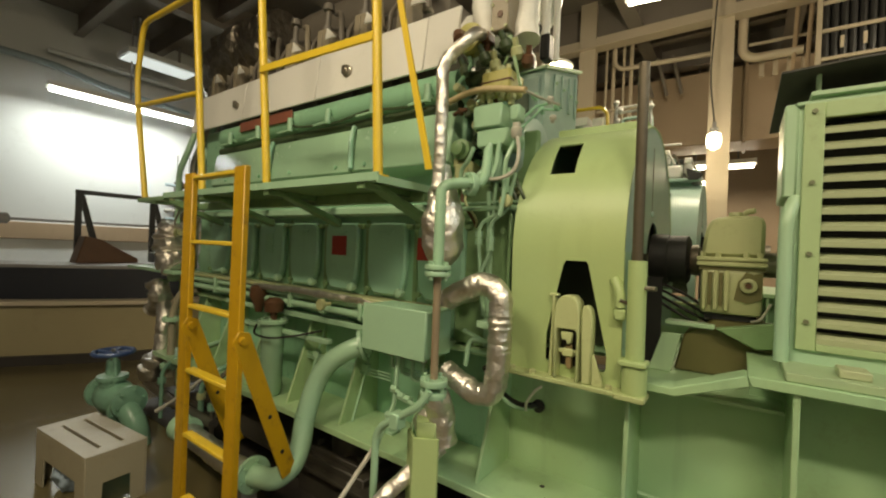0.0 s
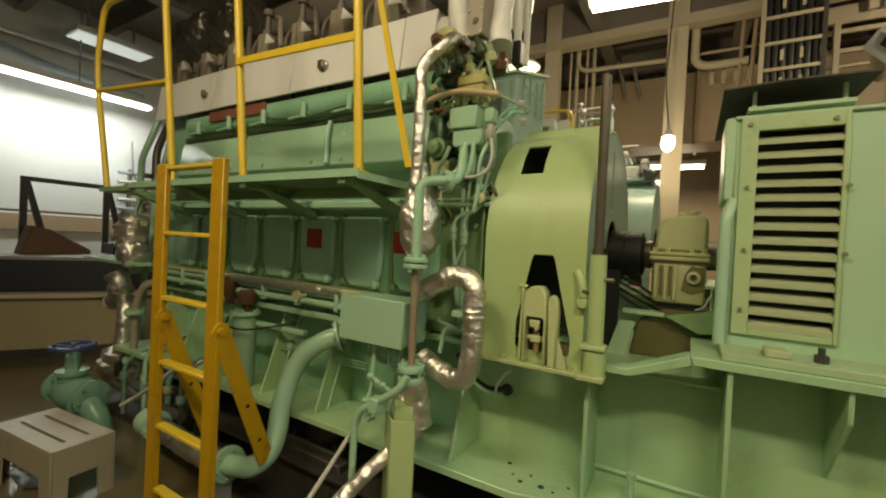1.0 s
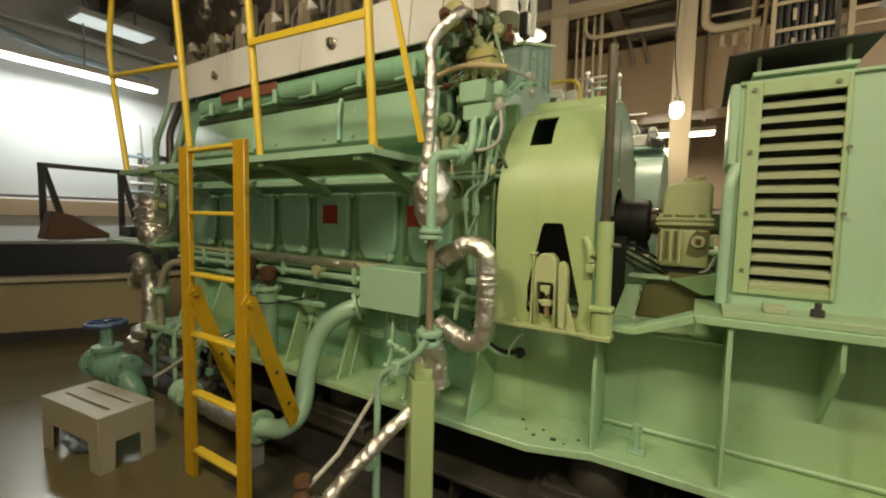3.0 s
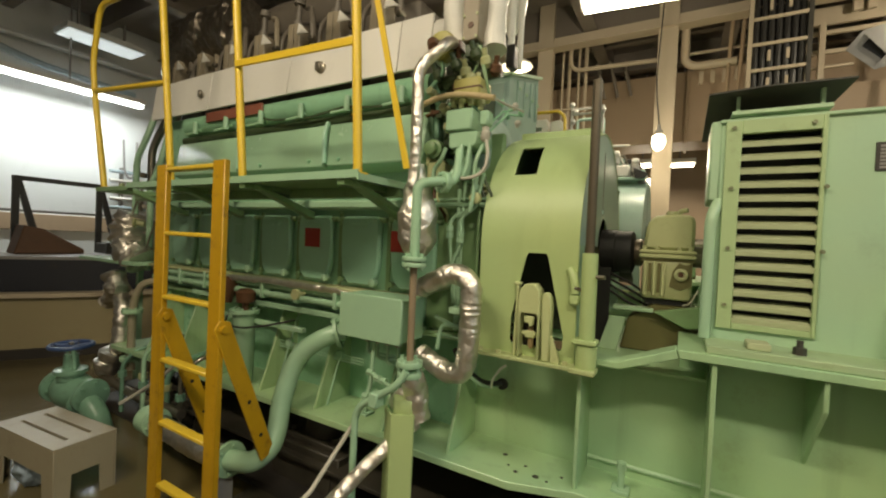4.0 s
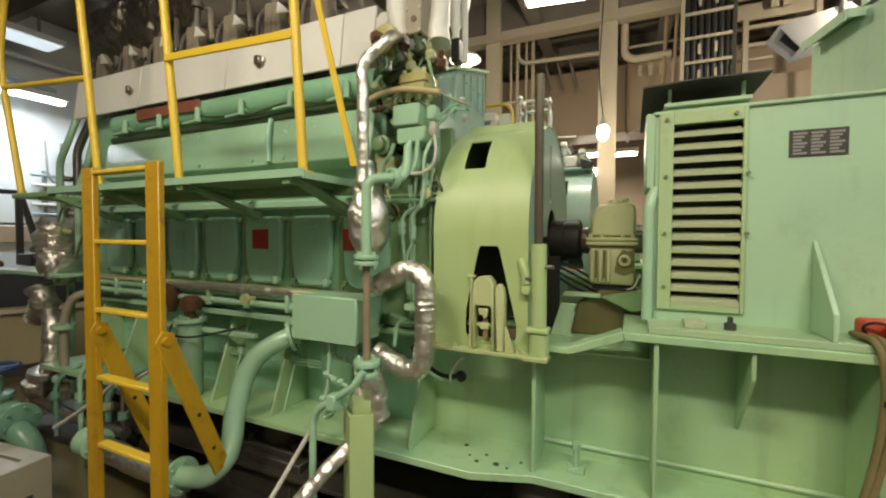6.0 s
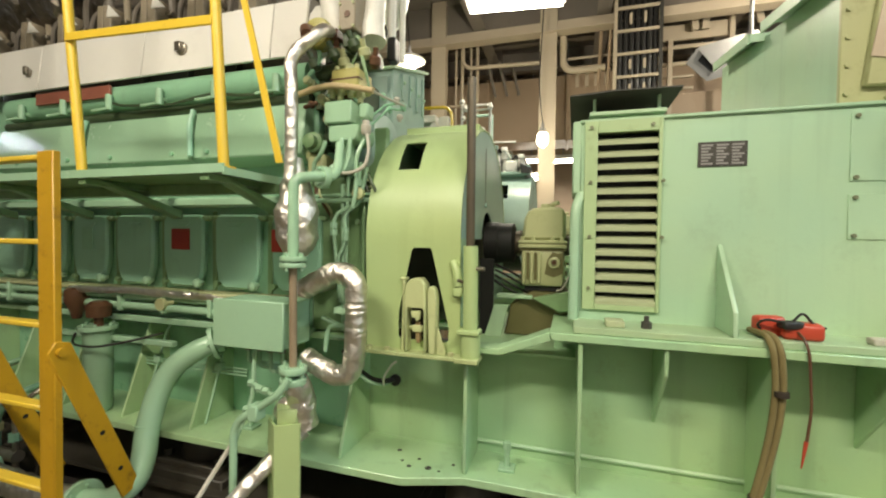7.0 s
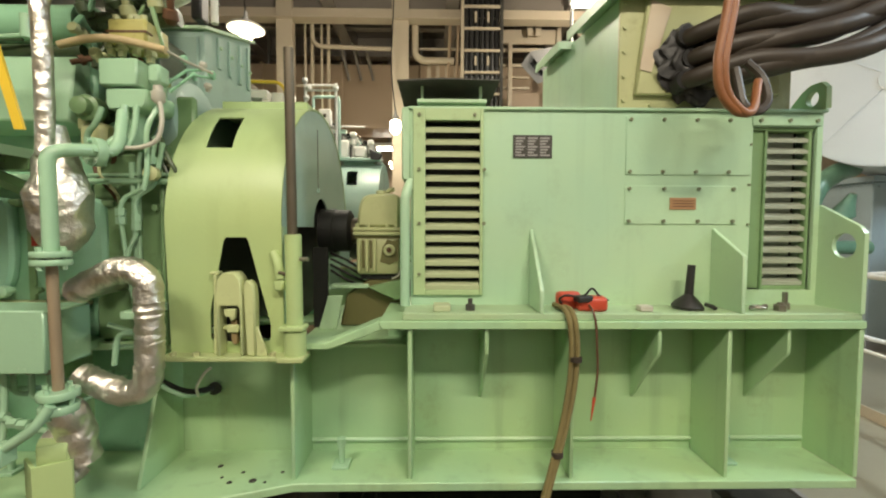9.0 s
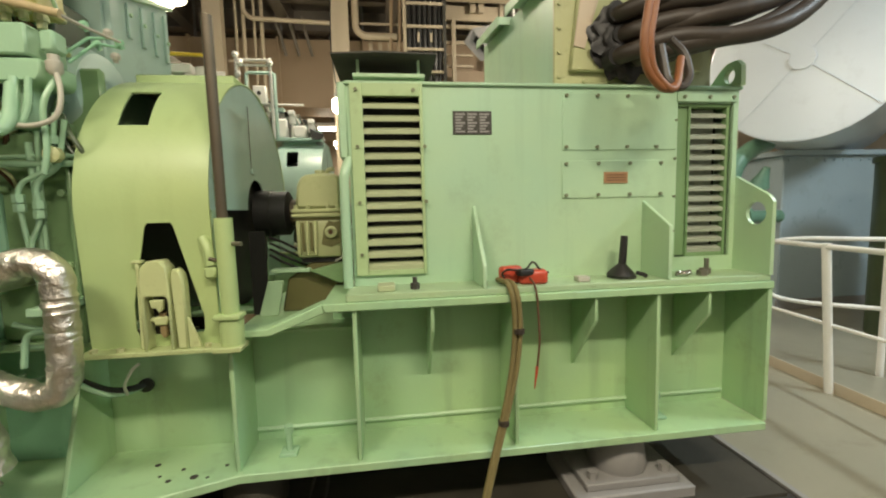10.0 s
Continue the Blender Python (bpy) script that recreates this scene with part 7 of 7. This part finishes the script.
# ---- generator leads and loose things ----
def power_cables():
    t = thing("power_cables", "thick dusty black power cables leaving the terminal box", "cables", (1.0, 0.15, 1.90))
    rnd = random.Random(11)
    for r in range(3):
        for c in range(3):
            x, z = 0.99 + 0.075 * c + 0.02 * (r % 2), 1.925 + 0.078 * r
            w = lambda s=0.02: rnd.uniform(-s, s)
            part("cable", tube(B(), [(x, 0.175, z), (x + 0.02, 0.10 - 0.015 * c, z + w(0.01)), (x + 0.16, 0.035 + w(), z + 0.03 + w(0.015)), (1.40 + 0.03 * c, 0.0 + 0.02 * r + w(), 1.955 + 0.08 * r + 0.012 * c + w()),
                                     (1.64 + w(), 0.02 + w(), 2.04 + 0.105 * r + w(0.03)), (1.88 + w(), 0.05, 2.27 + 0.12 * r), (2.0, 0.08 + w(), 2.9), (2.05, 0.1, CEIL)], 0.032, 12, rad=0.14), RUBBER, t)
            part("gland", lathe(B(), (x, 0.175, z), (0, -1, 0), [(-0.02, 0.044), (0.02, 0.044), (0.03, 0.036), (0.05, 0.035)], 14), BLACK, t)
    # added lump stands in for the greasy stain round the glands
    b = B()
    bmesh.ops.create_icosphere(b, subdivisions=4, radius=1)
    for v in b.verts:
        n = v.co.normalized()
        v.co = Vector((1.05, 0.165, 1.99)) + Vector((n.x * 0.14, n.y * 0.035, n.z * 0.13)) * (1 + 0.4 * noise.noise(n * 3.1) + 0.15 * noise.noise(n * 9))
    part("stain_lump", b, BLACK, t, "black lump drawn for the dark greasy stain round the glands", sharp=80)
    return t


power_cables()


def orange_cable():
    t = thing("earth_cable", "orange-brown earth cable hanging in a loop", "cable", (1.0, -0.1, 1.72))
    for d in (0.0, 0.02):
        part("strand", tube(B(), [(0.99 + d, -0.10, 2.6), (0.972 + d, -0.12, 2.1), (0.93 + d, -0.13, 1.88), (0.95 + d, -0.12, 1.79), (1.02 + d, -0.11, 1.735), (1.08, -0.09, 1.755), (1.12, -0.05, 1.86)], 0.013, 10, rad=0.08), CABLEO, t)
    part("hook_end", tube(B(), [(0.99, -0.10, 2.6), (0.98, 0.05, 3.2), (0.98, 0.3, CEIL)], 0.015, 8), CABLEO, t)
    part("loop", tube(B(), [(1.05, -0.04, 1.90), (1.05, -0.08, 1.77), (1.10, -0.08, 1.75), (1.15, -0.06, 1.79), (1.15, -0.03, 1.88), (1.10, -0.02, 1.93)], 0.015, 8, rad=0.05), RUBBER, t)
    return t


orange_cable()

SOLE = TOP + 0.052


def clamp_meter():
    t = thing("clamp_meter", "red plastic hand meter with black leads lying on the sole plate", "meter", (0.6, 0.06, SOLE))
    def blob(c, s, rz, mat, name, lb=""):
        b = B()
        box(b, (-s[0], -s[1], -s[2]), s, min(s) * 0.55, 3)
        bmesh.ops.transform(b, matrix=Matrix.Translation(c) @ Euler((0, 0, rz)).to_matrix().to_4x4(), verts=b.verts[:])
        return part(name, b, mat, t, lb)
    blob(Vector((0.635, 0.06, SOLE + 0.026)), (0.052, 0.034, 0.026), -0.15, REDP, "body")
    blob(Vector((0.560, 0.085, SOLE + 0.032)), (0.042, 0.024, 0.032), 0.25, REDP, "head")
    blob(Vector((0.60, 0.04, SOLE + 0.045)), (0.03, 0.02, 0.012), 0.3, BLACK, "grip")
    part("lead", tube(B(), [(0.535, 0.06, SOLE + 0.02), (0.515, 0.05, SOLE + 0.04), (0.53, 0.03, SOLE + 0.06), (0.60, 0.03, SOLE + 0.05), (0.63, 0.04, SOLE + 0.09), (0.66, 0.05, SOLE + 0.05), (0.69, 0.04, SOLE + 0.04)], 0.004, 6, rad=0.03), BLACK, t)
    part("lead", tube(B(), [(0.615, 0.04, SOLE + 0.03), (0.62, -0.005, SOLE + 0.01), (0.624, -0.022, SOLE - 0.03), (0.632, -0.024, 0.90), (0.622, -0.024, 0.80)], 0.004, 6, rad=0.03), RUSTY, t)
    part("probe", cyl(B(), (0.622, -0.024, 0.81), (0.612, -0.024, 0.73), 0.006, 0.002, n=8), REDP, t)
    return t


clamp_meter()


def hanging_strap():
    t = thing("hose_pair", "pair of dirty canvas hoses hanging over the flange", "hose", (0.53, 0.0, SOLE))
    for d in (0.0, 0.019):
        part("hose", tube(B(), [(0.515 + d, 0.10, SOLE + 0.013), (0.525 + d, 0.0, SOLE + 0.016), (0.533 + d, -0.028, SOLE - 0.02), (0.542 + d, -0.03, 0.97), (0.532 + d, -0.032, 0.84), (0.505 + d * 0.8, -0.04, 0.70), (0.44 + d * 0.6, -0.08, 0.50), (0.385 + d * 0.6, -0.12, 0.33), (0.34 + d * 0.6, -0.20, FLOOR + 0.012)], 0.0095, 10, rad=0.08), STRAP, t)
    for z, x in ((0.945, 0.553), (0.63, 0.49)):
        part("tie", cyl(B(), (x, -0.034 - (0.945 - z) * 0.06, z - 0.008), (x, -0.034 - (0.945 - z) * 0.06, z + 0.008), 0.020, n=12), RUBBER, t)
    return t


hanging_strap()


def oil_funnel():
    t = thing("black_funnel", "black plastic funnel lying with its spout up", "funnel", (1.0, 0.09, SOLE))
    part("cone", lathe(B(), (1.0, 0.09, SOLE), (0.08, 0, 1), [(0, 0.052), (0.010, 0.054), (0.025, 0.043), (0.050, 0.018), (0.055, 0.014)], 20), BLACK, t)
    part("spout", cyl(B(), (1.004, 0.09, SOLE + 0.05), (1.011, 0.09, SOLE + 0.160), 0.015, 0.013, n=14), BLACK, t)
    part("handle", tube(B(), [(1.05, 0.07, SOLE + 0.02), (1.075, 0.06, SOLE + 0.012), (1.085, 0.06, SOLE + 0.005)], 0.008, 6), BLACK, t)
    return t


oil_funnel()


def sole_bits():
    for x, y, h, r, mt, nm, lb in ((0.205, 0.06, 0.042, 0.011, DUSTY, "holding_bolt", "dark holding-down bolt on the sole plate"),
                                   (1.36, 0.09, 0.06, 0.012, STEEL, "holding_bolt", "steel holding-down bolt on the sole plate"),
                                   (1.31, 0.05, 0.03, 0.014, STEEL, "holding_bolt", "steel holding-down bolt on the sole plate")):
        t = thing(nm, lb, "bolt", (x, y, SOLE))
        part("shank", cyl(B(), (x, y, SOLE), (x, y, SOLE + h), r * 0.75, n=12), mt, t)
        part("nut", cyl(B(), (x, y, SOLE), (x, y, SOLE + 0.022), r * 1.5, n=6), mt, t)
    part("shim_block", box(B(), (0.075, 0.03, SOLE), (0.135, 0.10, SOLE + 0.022), 0.003), SLAT, label="small pale green block on the sole plate", category="block")
    part("shim_block", box(B(), (0.80, 0.03, SOLE), (0.845, 0.07, SOLE + 0.02), 0.003), WIREG, label="small pale block on the sole plate", category="block")
    k = thing("key_ring", "small steel shackle lying on the sole plate", "shackle", (1.24, 0.06, SOLE))
    part("ring", tube(B(), [(1.24 + 0.025 * math.cos(a), 0.06 + 0.018 * math.sin(a), SOLE + 0.012) for a in [2 * math.pi * i / 16 for i in range(17)]], 0.006, 6), STEEL, k)
    part("pin", cyl(B(), (1.20, 0.05, SOLE + 0.008), (1.26, 0.05, SOLE + 0.02), 0.006, n=8), STEEL, k)


sole_bits()


def flange_holes():
    for x, y, r in ((-0.545, 0.0, 0.013), (-0.60, 0.05, 0.007), (-0.46, 0.05, 0.007), (-0.66, 0.02, 0.006), (-0.70, 0.09, 0.010), (-0.50, -0.01, 0.006), (-0.62, -0.01, 0.009)):
        part("drain_hole", lathe(B(), (x, y, BOT + 0.0222), (0, 0, 1), [(0, r), (0.0012, r * 0.9)], 14), DARKM, label="oily drain hole in the bedplate flange", category="hole", group="drain holes")


flange_holes()

# ---- lamps ----
WARM, COOL = (1.0, 0.88, 0.71), (0.88, 0.95, 1.0)


def fluorescent(p, d, length, watts, mat=TUBE, color=WARM, name="fluorescent_lamp", spread=0.22, bare=False, tilt=0):
    """A twin-tube fitting hung at p along d, with its light below it."""
    p, d = Vector(p), Vector(d).normalized()
    t = thing(name, "white steel fluorescent light fitting with glowing tubes", "lamp", tuple(p), "fluorescent fittings")
    side = Vector((-d.y, d.x, 0))
    a, b = p - d * length / 2, p + d * length / 2
    n = Vector((0, 0, 1))
    def slab(w, z0, z1, s=1.0):
        c = B()
        q = [(a + d * (1 - s) * length / 2) - side * w, (a + d * (1 - s) * length / 2) + side * w, (b - d * (1 - s) * length / 2) + side * w, (b - d * (1 - s) * length / 2) - side * w]
        rings(c, [[v + n * z0 for v in q], [v + n * z1 for v in q]])
        return c
    part("housing", slab(0.11, 0.04, 0.11), WHITE, t)
    part("rod", cyl(B(), p + n * 0.11, Vector((p.x, p.y, CEIL)), 0.012, n=8), GREYP, t)
    for s in (-0.05, 0.05):
        part("tube", cyl(B(), a + side * s + d * 0.03, b + side * s - d * 0.03, 0.017, n=12), mat, t)
    data = bpy.data.lights.new("tube_light", "POINT" if bare else "AREA")
    data.energy, data.color = watts, color
    if bare:
        data.shadow_soft_size = 0.10
    else:
        data.shape, data.size, data.size_y = "RECTANGLE", length, spread
    ob = new("tube_light", data)
    ob.parent = t
    ang = math.atan2(d.y, d.x)
    ob.matrix_basis = pose(0, 0, -0.14 if bare else -0.03, tilt, 0, math.degrees(ang))
    return t


fluorescent((1.0, -2.45, 3.75), (1, 0, 0), 1.2, 102)
fluorescent((-1.5, -2.3, 3.75), (1, 0, 0), 1.2, 75, spread=0.5, tilt=20)
fluorescent((-0.55, 2.17, 3.4), (1, 0.12, 0), 0.85, 74, bare=True)
fluorescent((-0.85, 7.0, 2.93), (1, 0, 0), 0.6, 60)
fluorescent((-0.25, 7.0, 2.91), (1, 0, 0), 0.5, 60)
fluorescent((-0.65, 7.3, 2.62), (1, 0, 0), 0.45, 25)
# added fitting with no known source, to brighten the north side
fluorescent((2.2, 3.4, 3.9), (1, 0, 0), 1.2, 74, bare=True)
fluorescent((-8.3, 1.12, 3.42), (0, 1, 0), 2.0, 75, TUBEC, COOL)
fluorescent((4.4, -0.7, 4.0), (0, 1, 0), 1.2, 135, TUBEC, (0.78, 0.91, 1.0))


def bulb(p, name, label, watts, shade=False):
    t = thing(name, label, "lamp", p)
    part("globe", lathe(B(), Vector(p), (0, 0, -1), [(0, 0.035), (0.02, 0.065), (0.10, 0.072), (0.15, 0.055), (0.18, 0.015)], 16), BULB, t)
    part("holder", lathe(B(), Vector(p), (0, 0, 1), [(0, 0.04), (0.05, 0.04), (0.06, 0.02), (0.12, 0.018)], 12), GREYP, t)
    part("cord", tube(B(), [Vector(p) + Vector((0, 0, 0.1)), Vector(p) + Vector((-0.06, 0.05, 0.6)), Vector((p[0], p[1] + 0.1, CEIL))], 0.008, 6, rad=0.2), BLACK, t)
    if shade:
        part("shade", lathe(B(), Vector(p), (0, 0, -1), [(0.0, 0.05), (0.02, 0.155), (0.05, 0.185), (0.06, 0.178), (0.03, 0.145), (0.005, 0.04)], 24), WHITE, t)
    data = bpy.data.lights.new("globe_light", "POINT")
    data.energy, data.color, data.shadow_soft_size = watts, (1.0, 0.84, 0.60), 0.08
    ob = new("globe_light", data)
    ob.parent = t
    ob.location = (0, 0, -0.24)
    return t


bulb((-0.426, 3.9, 2.723), "hanging_lamp", "glowing bulb hanging by the pillar on its cord", 14)
bulb((-1.86, 3.0, 3.45), "shaded_lamp", "white shaded lamp glowing over the passage", 9, True)
